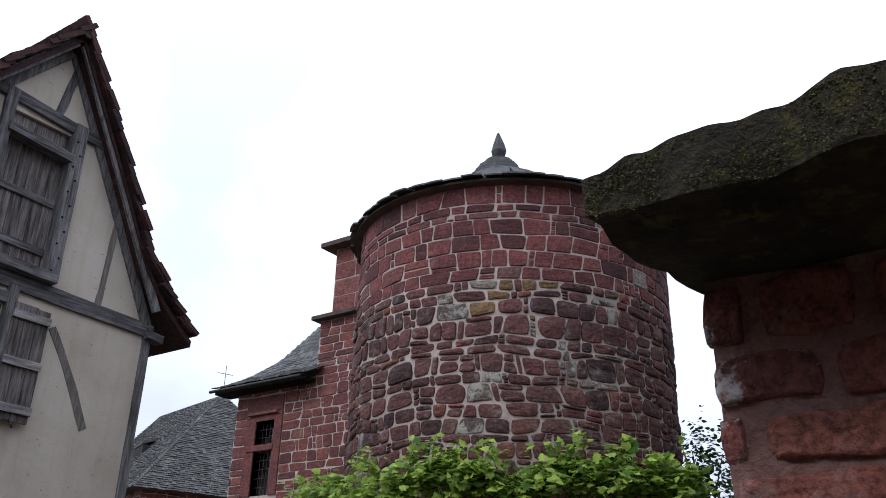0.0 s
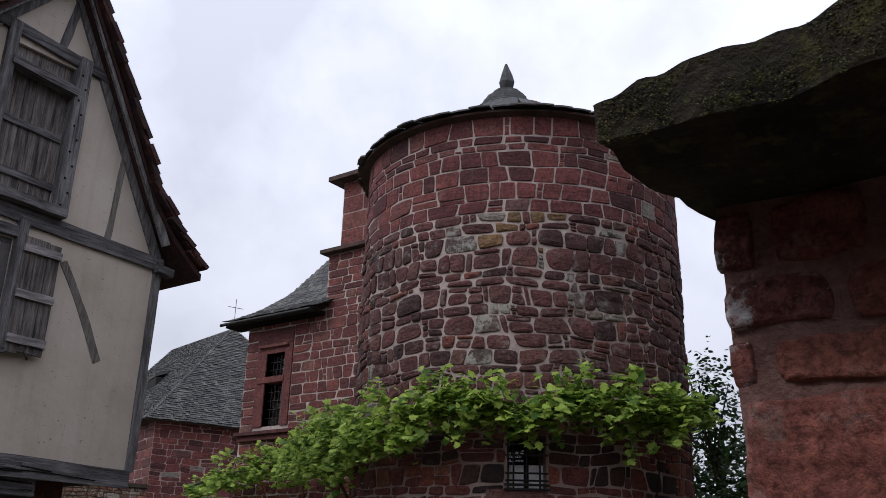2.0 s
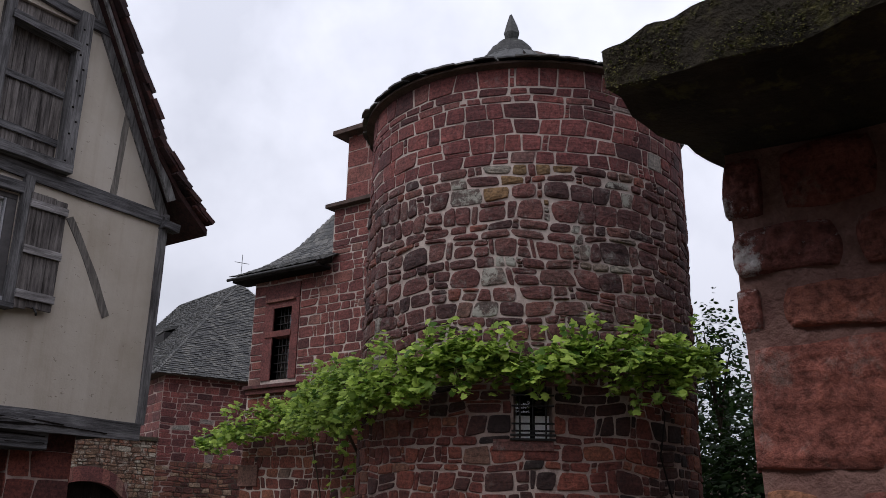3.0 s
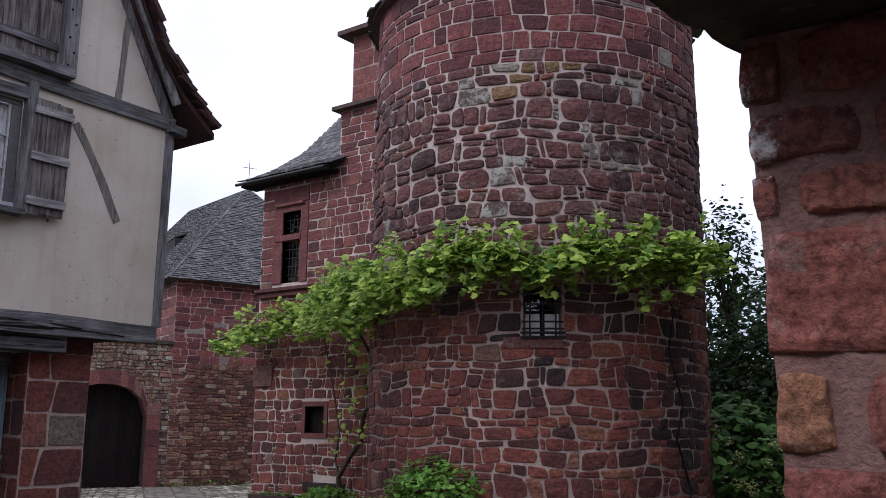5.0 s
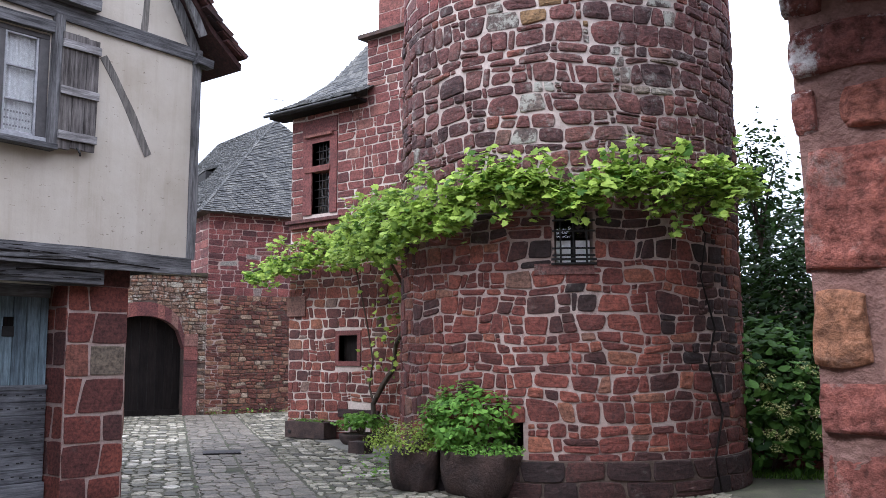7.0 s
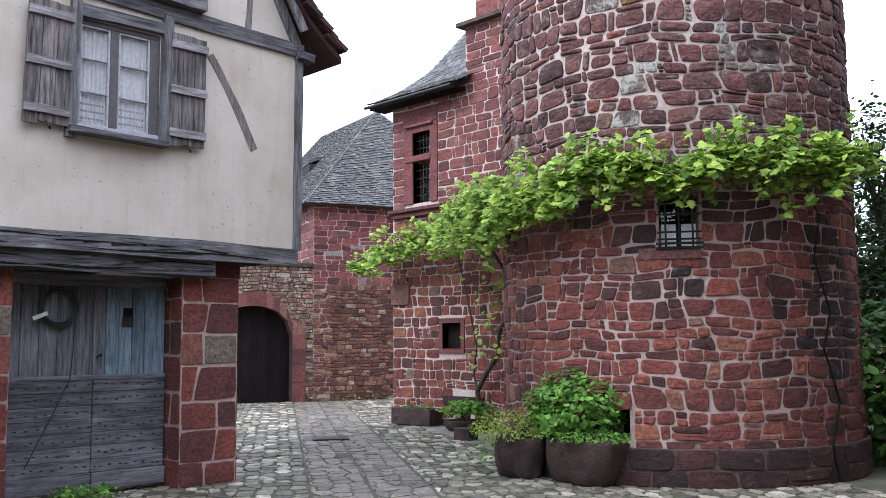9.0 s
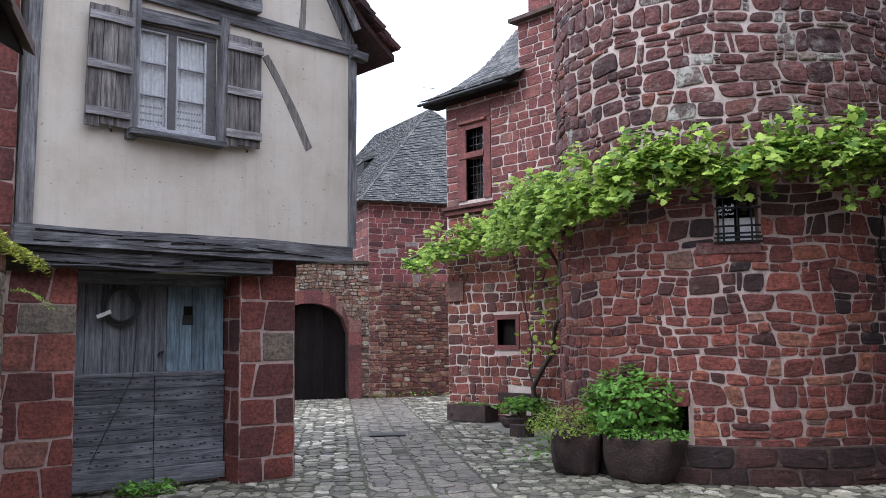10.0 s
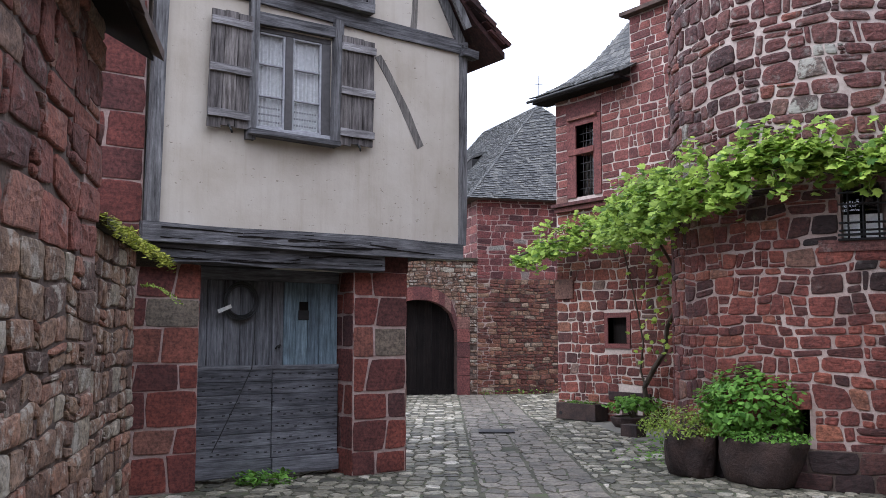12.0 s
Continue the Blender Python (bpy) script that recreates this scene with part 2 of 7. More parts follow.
M_FLAG = both("flagstone", FLAG, lichen=0.1, rough=0.75, relief=0.4)
M_SLATE = both("slate", SLATE, lichen=0.45, lichen_col=(0.26, 0.27, 0.23), rough=0.7, relief=0.4)
M_TILE = both("clay_tile", TILE, lichen=0.3, lichen_col=(0.16, 0.15, 0.09))
MORTAR = mottled("lime_mortar", (0.38, 0.30, 0.265), (0.60, 0.51, 0.455), 0.9, 0.95, 0.5, 0.02, fine=20, c2=(0.17, 0.105, 0.095), spot=0.57)
MORTAR_RED = mottled("red_mortar", (0.29, 0.20, 0.175), (0.46, 0.35, 0.31), 6, 0.95, 0.6, 0.02)
MORTAR_DARK = mottled("earth_mortar", (0.05, 0.035, 0.028), (0.13, 0.09, 0.07), 6, 0.95, 0.6, 0.03)
MORTAR_GATE = mottled("gate_mortar", (0.20, 0.10, 0.085), (0.37, 0.22, 0.185), 9, 0.95, 0.9, 0.03, fine=45)
MORTAR_LOW = mottled("tower_foot_mortar", (0.25, 0.165, 0.14), (0.50, 0.405, 0.36), 1.1, 0.95, 0.6, 0.02, c2=(0.12, 0.065, 0.058), spot=0.56)
def plaster_material(name):
    """Warm lime plaster: blotches, faint long runs, small pits."""
    m, n, l, p = mat_base(name)
    vec = coords(n, l)
    big = noise_node(n, l, vec, 1.3, 6, 0.6)
    tone = ramp_node(n, [(0.32, (0.44, 0.38, 0.31)), (0.52, (0.515, 0.455, 0.385)), (0.7, (0.565, 0.51, 0.445))])
    l.new(big.outputs["Fac"], tone.inputs["Fac"])
    run = noise_node(n, l, coords(n, l, (7, 7, 0.5)), 1.0, 6, 0.65)
    rr = ramp_node(n, [(0.34, (0.80, 0.76, 0.71)), (0.5, (1, 1, 1)), (0.8, (1.04, 1.04, 1.05))])
    l.new(run.outputs["Fac"], rr.inputs["Fac"])
    c = mix_node(n, l, 0.4, tone.outputs["Color"], rr.outputs["Color"], 'MULTIPLY')
    pit = noise_node(n, l, coords(n, l, (1, 1, 2.2)), 11, 3, 0.75)
    pr = ramp_node(n, [(0.29, (0.45, 0.42, 0.40)), (0.34, (1, 1, 1))])
    l.new(pit.outputs["Fac"], pr.inputs["Fac"])
    c = mix_node(n, l, 0.9, c, pr.outputs["Color"], 'MULTIPLY')
    l.new(c, p.inputs["Base Color"])
    p.inputs["Roughness"].default_value = 0.93
    trowel = noise_node(n, l, vec, 5.5, 7, 0.7)
    bump(n, l, p, mix_node(n, l, 0.35, trowel.outputs["Fac"], pr.outputs["Color"]), 0.45, 0.03)
    return m
PLASTER = plaster_material("beige_plaster")
WOOD_X = timber("grey_oak_x", 'x', (0.025, 0.024, 0.026), (0.20, 0.195, 0.205))
WOOD_Z = timber("grey_oak_z", 'z', (0.045, 0.042, 0.044), (0.25, 0.245, 0.25))
SHUT_Z = timber("worn_shutter_board", 'z', (0.030, 0.023, 0.021), (0.24, 0.215, 0.205))
BATTEN_X = timber("pale_batten", 'x', (0.10, 0.092, 0.092), (0.42, 0.40, 0.40))
BRACE_Z = timber("weathered_brace", 'z', (0.11, 0.10, 0.092), (0.27, 0.245, 0.22))
DOOR_Z = timber("grey_door_board", 'z', (0.055, 0.056, 0.064), (0.21, 0.215, 0.235))
DOOR_X = timber("grey_door_plank", 'x', (0.055, 0.055, 0.063), (0.20, 0.203, 0.222))
BLUE_Z = timber("blue_door_board", 'z', (0.09, 0.125, 0.15), (0.25, 0.34, 0.40))
# near-black wood, also paints in the shade of eaves and floor underside
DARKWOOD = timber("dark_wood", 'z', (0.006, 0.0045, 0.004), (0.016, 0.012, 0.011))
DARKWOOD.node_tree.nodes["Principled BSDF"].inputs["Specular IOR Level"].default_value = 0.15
MOSS = mottled("moss", (0.014, 0.012, 0.008), (0.055, 0.043, 0.026), 6, 1.0, 1.0, 0.04, fine=40, c2=(0.085, 0.078, 0.022), spot=0.54)
SLAB = mottled("roof_slab", (0.05, 0.034, 0.028), (0.12, 0.075, 0.06), 5, 0.95, 0.8, 0.03)
TROUGH = mottled("trough_stone", (0.016, 0.011, 0.010), (0.085, 0.050, 0.042), 4, 0.92, 1.0, 0.05, c2=(0.15, 0.115, 0.095), spot=0.68)
GROUND = mottled("joint_earth", (0.035, 0.035, 0.022), (0.10, 0.095, 0.06), 1.5, 1.0, 0.5, 0.02, c2=(0.07, 0.11, 0.03), spot=0.55)
APRON = mottled("worn_concrete", (0.13, 0.12, 0.10), (0.22, 0.205, 0.175), 1.6, 0.9, 0.4, 0.01, fine=40, c2=(0.09, 0.10, 0.05), spot=0.62)
SOIL = mottled("soil", (0.03, 0.024, 0.018), (0.07, 0.055, 0.04), 8, 1.0, 0.8, 0.03)
IRON = plain("black_iron", (0.018, 0.017, 0.017), 0.55, 0.4)
RUBBER = plain("black_rubber", (0.015, 0.015, 0.016), 0.5)
WHITE = plain("white_paint", (0.75, 0.75, 0.72), 0.6)
CURTAIN = plain("white_lace", (0.97, 0.97, 0.98), 0.9)
FRAMEW = plain("grey_window_wood", (0.34, 0.335, 0.35), 0.6)
WINDARK = plain("dark_window_wood", (0.075, 0.068, 0.068), 0.6)
# near-black colour stands in for the shade inside rooms and holes
DARK = plain("interior_shade_black", (0.02, 0.018, 0.018), 0.95)
BARK = mottled("bark", (0.035, 0.026, 0.02), (0.10, 0.075, 0.055), 9, 0.95, 0.9, 0.02, stretch=(1, 1, 0.3))
VINE = leaf_material("vine_leaf", (0.04, 0.115, 0.015), (0.40, 0.53, 0.10), through=0.45)
SHOOT = plain("green_shoot", (0.16, 0.20, 0.05), 0.7)
HYDR = leaf_material("hydrangea_leaf", (0.016, 0.05, 0.009), (0.08, 0.17, 0.03), (0.06, 0.12, 0.02), 0.2)
POTL = leaf_material("pot_plant_leaf", (0.045, 0.13, 0.018), (0.17, 0.34, 0.06), through=0.35)
SEDUM = leaf_material("trailing_leaf", (0.12, 0.18, 0.025), (0.30, 0.38, 0.07), through=0.3)
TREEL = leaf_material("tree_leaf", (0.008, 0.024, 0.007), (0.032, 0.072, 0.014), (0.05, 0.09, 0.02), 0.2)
GRASS = leaf_material("grass_blade", (0.03, 0.08, 0.012), (0.11, 0.22, 0.03), through=0.2)
FLOWER = leaf_material("hydrangea_flower", (0.34, 0.36, 0.12), (0.5, 0.5, 0.22), through=0.2)
MOSSL = leaf_material("moss_tuft", (0.16, 0.17, 0.02), (0.36, 0.36, 0.05), through=0.2)
GLASS = bpy.data.materials.new("window_glass")
GLASS.use_nodes = True
GLASS.node_tree.nodes["Principled BSDF"].inputs["Transmission Weight"].default_value = 1.0
GLASS.node_tree.nodes["Principled BSDF"].inputs["Roughness"].default_value = 0.02
GLASS.node_tree.nodes["Principled BSDF"].inputs["IOR"].default_value = 1.45


# ---- building helpers ----
class Geo:
    """Vertices and faces of one mesh."""
    def __init__(self):
        self.v, self.f = [], []

    def add(self, verts, faces):
        o = len(self.v)
        self.v += [tuple(p) for p in verts]
        self.f += [tuple(i + o for i in q) for q in faces]

    def box(self, x0, x1, y0, y1, z0, z1):
        b = min(0.006, abs(x1 - x0) / 4, abs(y1 - y0) / 4, abs(z1 - z0) / 4)
        vs, idx = [], {}
        for sx in (0, 1):
            for sy in (0, 1):
                for sz in (0, 1):
                    for k in range(3):
                        p = [x1 if sx else x0, y1 if sy else y0, z1 if sz else z0]
                        for a, s in ((0, sx), (1, sy), (2, sz)):
                            if a != k:
                                p[a] += -b if s else b
                        idx[sx, sy, sz, k] = len(vs)
                        vs.append(p)
        fs = []
        for k in range(3):
            a, c = (k + 1) % 3, (k + 2) % 3
            for s in (0, 1):
                q = []
                for u, w in ((0, 0), (1, 0), (1, 1), (0, 1)):
                    t = [0, 0, 0]
                    t[k], t[a], t[c] = s, u, w
                    q.append(idx[(*t, k)])
                fs.append(q if s else q[::-1])
        for k in range(3):
            a, c = (k + 1) % 3, (k + 2) % 3
            for sa in (0, 1):
                for sc in (0, 1):
                    q = []
                    for s, kk in ((0, a), (1, a), (1, c), (0, c)):
                        t = [0, 0, 0]
                        t[k], t[a], t[c] = s, sa, sc
                        q.append(idx[(*t, kk)])
                    fs.append(q if (sa != sc) else q[::-1])
        for sx in (0, 1):
            for sy in (0, 1):
                for sz in (0, 1):
                    q = [idx[sx, sy, sz, k] for k in range(3)]
                    fs.append(q if (sx + sy + sz) % 2 else q[::-1])
        self.add(vs, fs)

    def beam(self, p0, p1, w, d, up=(0, -1, 0), wob=0.012, n=8, seed=0, curve=0.0):
        """A hewn timber from p0 to p1, w wide across and d deep along 'up', slightly uneven."""
        p0, p1 = Vector(p0), Vector(p1)
        ax = (p1 - p0).normalized()
        up = Vector(up)
        side = ax.cross(up).normalized()
        up = side.cross(ax).normalized()
        vs, fs = [], []
        for i in range(n + 1):
            t = i / n
            c = p0.lerp(p1, t) + side * (curve * math.sin(math.pi * t))
            for k, (a, b) in enumerate(((-1, -1), (1, -1), (1, 1), (-1, 1))):
                j = noise.noise_vector(Vector((t * 3.1 + seed * 7.7, k * 5.3, seed))) * wob
                vs.append(c + side * (a * w / 2 + j.x) + up * (b * d / 2 + j.y * 0.6))
        for i in range(n):
            for k in range(4):
                a, b = i * 4 + k, i * 4 + (k + 1) % 4
                fs.append((a, b, b + 4, a + 4))
        fs.append((3, 2, 1, 0))
        e = n * 4
        fs.append((e, e + 1, e + 2, e + 3))
        self.add(vs, fs)

    def tube(self, pts, radii, n=8):
        pts = [Vector(p) for p in pts]
        vs, fs = [], []
        for i, p in enumerate(pts):
            d = (pts[min(i + 1, len(pts) - 1)] - pts[max(i - 1, 0)]).normalized()
            a = d.orthogonal().normalized()
            if i and a.dot(last) < 0:
                a = -a
            last = a
            b = d.cross(a)
            r = radii[i] if isinstance(radii, (list, tuple)) else radii
            vs += [p + (a * math.cos(2 * math.pi * k / n) + b * math.sin(2 * math.pi * k / n)) * r for k in range(n)]
        for i in range(len(pts) - 1):
            for k in range(n):
                a0, b0 = i * n + k, i * n + (k + 1) % n
                fs.append((a0, b0, b0 + n, a0 + n))
        fs.append(tuple(range(n - 1, -1, -1)))
        fs.append(tuple((len(pts) - 1) * n + k for k in range(n)))
        self.add(vs, fs)

    def lathe(self, cx, cy, prof, n=40, wob=0.0, squash=(1, 1), turn=0.0):
        vs, fs = [], []
        for i, (r, z) in enumerate(prof):
            for k in range(n):
                a = 2 * math.pi * k / n
                q = r + (wob * noise.noise(Vector((math.cos(a) * 2, math.sin(a) * 2, z * 3 + cx))) if wob else 0)
                x, y = math.cos(a) * q * squash[0], math.sin(a) * q * squash[1]
                vs.append((cx + x * math.cos(turn) - y * math.sin(turn), cy + x * math.sin(turn) + y * math.cos(turn), z))
        for i in range(len(prof) - 1):
            for k in range(n):
                a0, b0 = i * n + k, i * n + (k + 1) % n
                fs.append((a0, b0, b0 + n, a0 + n))
        fs.append(tuple(range(n - 1, -1, -1)))
        fs.append(tuple((len(prof) - 1) * n + k for k in range(n)))
        self.add(vs, fs)

    def prism(self, outline, push):
        """A flat outline (3D points, in order) pushed along a vector."""
        n = len(outline)
        push = Vector(push)
        a = [Vector(p) for p in outline]
        self.add(a + [p + push for p in a],
                 [tuple(range(n - 1, -1, -1)), tuple(range(n, 2 * n))] + [(i, (i + 1) % n, (i + 1) % n + n, i + n) for i in range(n)])


def mesh_of(g, name, material, smooth=False):
    me = bpy.data.meshes.new(name)
    me.from_pydata(g.v, [], g.f)
    me.validate()
    me.materials.append(material)
    if smooth:
        me.polygons.foreach_set("use_smooth", [True] * len(me.polygons))
    me.update()
    return me


def fix_normals(me):
    bm = bmesh.new()
    bm.from_mesh(me)
    bmesh.ops.recalc_face_normals(bm, faces=bm.faces)
    bm.to_mesh(me)
    bm.free()


def part(name, g, material, parent, label="", smooth=False, fix=True, kind=""):
    me = mesh_of(g, name, material, smooth)
    if fix:
        fix_normals(me)
    ob = new(name, me)
    ob.parent = parent
    if parent is not None and parent.parent is None:
        ob.matrix_parent_inverse = parent.matrix_basis.inverted()
    return tagged(ob, label=label, kind=kind)


def thing(name, at, label, category, group="", kind=""):
    ob = new(name)
    ob.empty_display_size = 0.2
    ob.matrix_basis = Matrix.Translation(at)
    return tagged(ob, label=label, category=category, group=group, kind=kind)


def solid(name, g, material, label, category="", kind="", group="", smooth=False):
    me = mesh_of(g, name, material, smooth)
    fix_normals(me)
    return tagged(new(name, me), label=label, category=category, kind=kind, group=group)


# ---- masonry ----
def flat_map(o, u, n):
    o, u, n = Vector(o), Vector(u).normalized(), Vector(n).normalized()
    return lambda a, z, d=0.0: o + u * a + Vector((0, 0, z)) + n * d


def round_map(cx, cy, r, batter=0.0):
    """u runs along the arc from angle 0 against the clock, at radius r."""
    def f(a, z, d=0.0):
        t, q = a / r, r - batter * z + d
        return Vector((cx + q * math.cos(t), cy + q * math.sin(t), z))
    return f


def ground_map(o, u):
    o, u = Vector(o), Vector(u).normalized()
    v = Vector((-u.y, u.x, 0))
    return lambda a, b, d=0.0: o + u * a + v * b + Vector((0, 0, d))


def courses(rng, u0, u1, v0, v1, h, w, gap=0.025, wavy=0.02, split=0.15, holes=(), seed=0, warp=0.0, freq=2.0, pins=0.0):
    """Quads of irregular coursed masonry. h, w: functions of the height or (low, high)."""
    out, v, k = [], v0, 0
    lines = [v0]
    while lines[-1] < v1 - 0.06:
        lo, hi = h(lines[-1]) if callable(h) else h
        lines.append(min(lines[-1] + rng.uniform(lo, hi), v1))
    if v1 - lines[-1] > 0.001:
        lines[-1] = v1
    def edge(i, u):
        if i == 0 or i == len(lines) - 1:
            return lines[i]
        return lines[i] + wavy * noise.noise(Vector((u * 1.7, i * 3.37 + seed, seed * 1.3)))
    for i in range(len(lines) - 1):
        lo, hi = lines[i], lines[i + 1]
        spans = [(u0, u1)]
        for a, b, c, d in holes:
            if min(hi, d) - max(lo, c) > 0.25 * (hi - lo):
                nxt = []
                for s, e in spans:
                    if b <= s or a >= e:
                        nxt.append((s, e))
                        continue
                    if a - s > 0.05:
                        nxt.append((s, a))
                    if e - b > 0.05:
                        nxt.append((b, e))
                spans = nxt
        for s, e in spans:
            cuts = [s]
            wl_, wh_ = w(lo) if callable(w) else w
            while e - cuts[-1] > wh_ * 1.15:
                cuts.append(cuts[-1] + rng.uniform(wl_, wh_) * (0.55 if rng.random() < 0.18 else 1))
            cuts.append(e)
            tilt = [0] + [rng.uniform(-1, 1) * 0.12 * (hi - lo) for _ in cuts[1:-1]] + [0]
            for j in range(len(cuts) - 1):
                a, b = cuts[j], cuts[j + 1]
                q = [(a - tilt[j], edge(i, a)), (b - tilt[j + 1], edge(i, b)), (b + tilt[j + 1], edge(i + 1, b)), (a + tilt[j], edge(i + 1, a))]
                if pins and b - a > 0.22 and rng.random() < pins:
                    # a narrow stack of pinning stones beside the block
                    f = rng.uniform(0.06, 0.10) / (b - a)
                    lo_, hi_ = (tuple(q[m][k] + (q[n_][k] - q[m][k]) * f for k in (0, 1)) for m, n_ in ((0, 1), (3, 2)))
                    cnt = rng.choice((1, 2, 2, 3))
                    for c_ in range(cnt):
                        ta, tb2 = c_ / cnt, (c_ + 1) / cnt
                        mix = lambda p_, r_, t_: (p_[0] + (r_[0] - p_[0]) * t_, p_[1] + (r_[1] - p_[1]) * t_)
                        out.append([mix(q[0], q[3], ta), mix(lo_, hi_, ta), mix(lo_, hi_, tb2), mix(q[0], q[3], tb2)])
                    q = [lo_, q[1], q[2], hi_]
                if rng.random() < split and hi - lo > 0.13:
                    m = rng.choice((rng.uniform(0.22, 0.35), rng.uniform(0.4, 0.6), rng.uniform(0.65, 0.78)))
                    l_ = (q[0][0] + (q[3][0] - q[0][0]) * m, q[0][1] + (q[3][1] - q[0][1]) * m)
                    r_ = (q[1][0] + (q[2][0] - q[1][0]) * m, q[1][1] + (q[2][1] - q[1][1]) * m)
                    out += [[q[0], q[1], r_, l_], [l_, r_, q[2], q[3]]]
                else:
                    out.append(q)
    if warp:
        def bend(p):
            e = min(p[0] - u0, u1 - p[0], p[1] - v0, v1 - p[1])
            for a, b, c, d in holes:
                e = min(e, max(a - p[0], p[0] - b, c - p[1], p[1] - d))
            k = warp * min(1.0, max(0.0, e / 0.2))
            n = noise.noise_vector(Vector((p[0] * freq, p[1] * freq, seed * 2.7)))
            m = noise.noise_vector(Vector((p[0] * freq * 2.7, p[1] * freq * 2.7, seed * 1.7 + 5)))
            return (p[0] + k * (n.x + 0.45 * m.x), p[1] + k * (n.y + 0.45 * m.y))
        out = [[bend(p) for p in q] for q in out]
    return out


def middle(q):
    return sum(p[0] for p in q) / len(q), sum(p[1] for p in q) / len(q)


def cut_poly(poly, nx, ny, d):
    """Keeps the part of a polygon with nx * u + ny * v <= d."""
    out = []
    for i, p in enumerate(poly):
        o = poly[i - 1]
        sp, so = nx * p[0] + ny * p[1] - d, nx * o[0] + ny * o[1] - d
        if (sp <= 0) != (so <= 0):
            t = so / (so - sp)
            out.append((o[0] + (p[0] - o[0]) * t, o[1] + (p[1] - o[1]) * t))
        if sp <= 0:
            out.append(p)
    return out


def rubble(rng, u0, u1, v0, v1, h, w, jit=0.3, holes=()):
    """Many-sided stones fitted to each other: cells round seeds strewn along loose rows."""
    seeds, v, k = [], v0, 0
    mh, mw = sum(h) / 2, sum(w) / 2
    while v < v1:
        rh = rng.uniform(*h)
        u = u0 - rng.random() * mw
        while u < u1 + mw * 0.3:
            rw = rng.uniform(*w) * (0.6 if rng.random() < 0.2 else 1)
            seeds.append((u + rw / 2 + rng.uniform(-jit, jit) * rw * 0.6, v + rh / 2 + rng.uniform(-jit, jit) * rh))
            u += rw
        v += rh
    asp = mw / mh
    box = {}
    for s in seeds:
        box.setdefault((int(s[0] // (2 * mw)), int(s[1] // (2 * mh))), []).append(s)
    out = []
    for s in seeds:
        i, j = int(s[0] // (2 * mw)), int(s[1] // (2 * mh))
        poly = [(max(u0, s[0] - 1.3 * mw), max(v0, s[1] - 1.3 * mh)), (min(u1, s[0] + 1.3 * mw), max(v0, s[1] - 1.3 * mh)),
                (min(u1, s[0] + 1.3 * mw), min(v1, s[1] + 1.3 * mh)), (max(u0, s[0] - 1.3 * mw), min(v1, s[1] + 1.3 * mh))]
        if poly[1][0] - poly[0][0] < 0.02 or poly[2][1] - poly[1][1] < 0.02:
            continue
        for a in (i - 1, i, i + 1):
            for b in (j - 1, j, j + 1):
                for o in box.get((a, b), ()):
                    if o is not s and len(poly) > 2:
                        nx, ny = o[0] - s[0], (o[1] - s[1]) * asp * asp
                        poly = cut_poly(poly, nx, ny, nx * (o[0] + s[0]) / 2 + ny * (o[1] + s[1]) / 2)
        for a, b, c, d in holes:
            if len(poly) > 2 and max(p[0] for p in poly) > a and min(p[0] for p in poly) < b and max(p[1] for p in poly) > c and min(p[1] for p in poly) < d:
                m = middle(poly)
                side = max((a - m[0], (1, 0, a)), (m[0] - b, (-1, 0, -b)), (c - m[1], (0, 1, c)), (m[1] - d, (0, -1, -d)))
                poly = cut_poly(poly, *side[1])
        clean = [p for n_, p in enumerate(poly) if math.hypot(p[0] - poly[n_ - 1][0], p[1] - poly[n_ - 1][1]) > 0.02]
        if len(clean) > 2:
            out.append(clean)
    return out


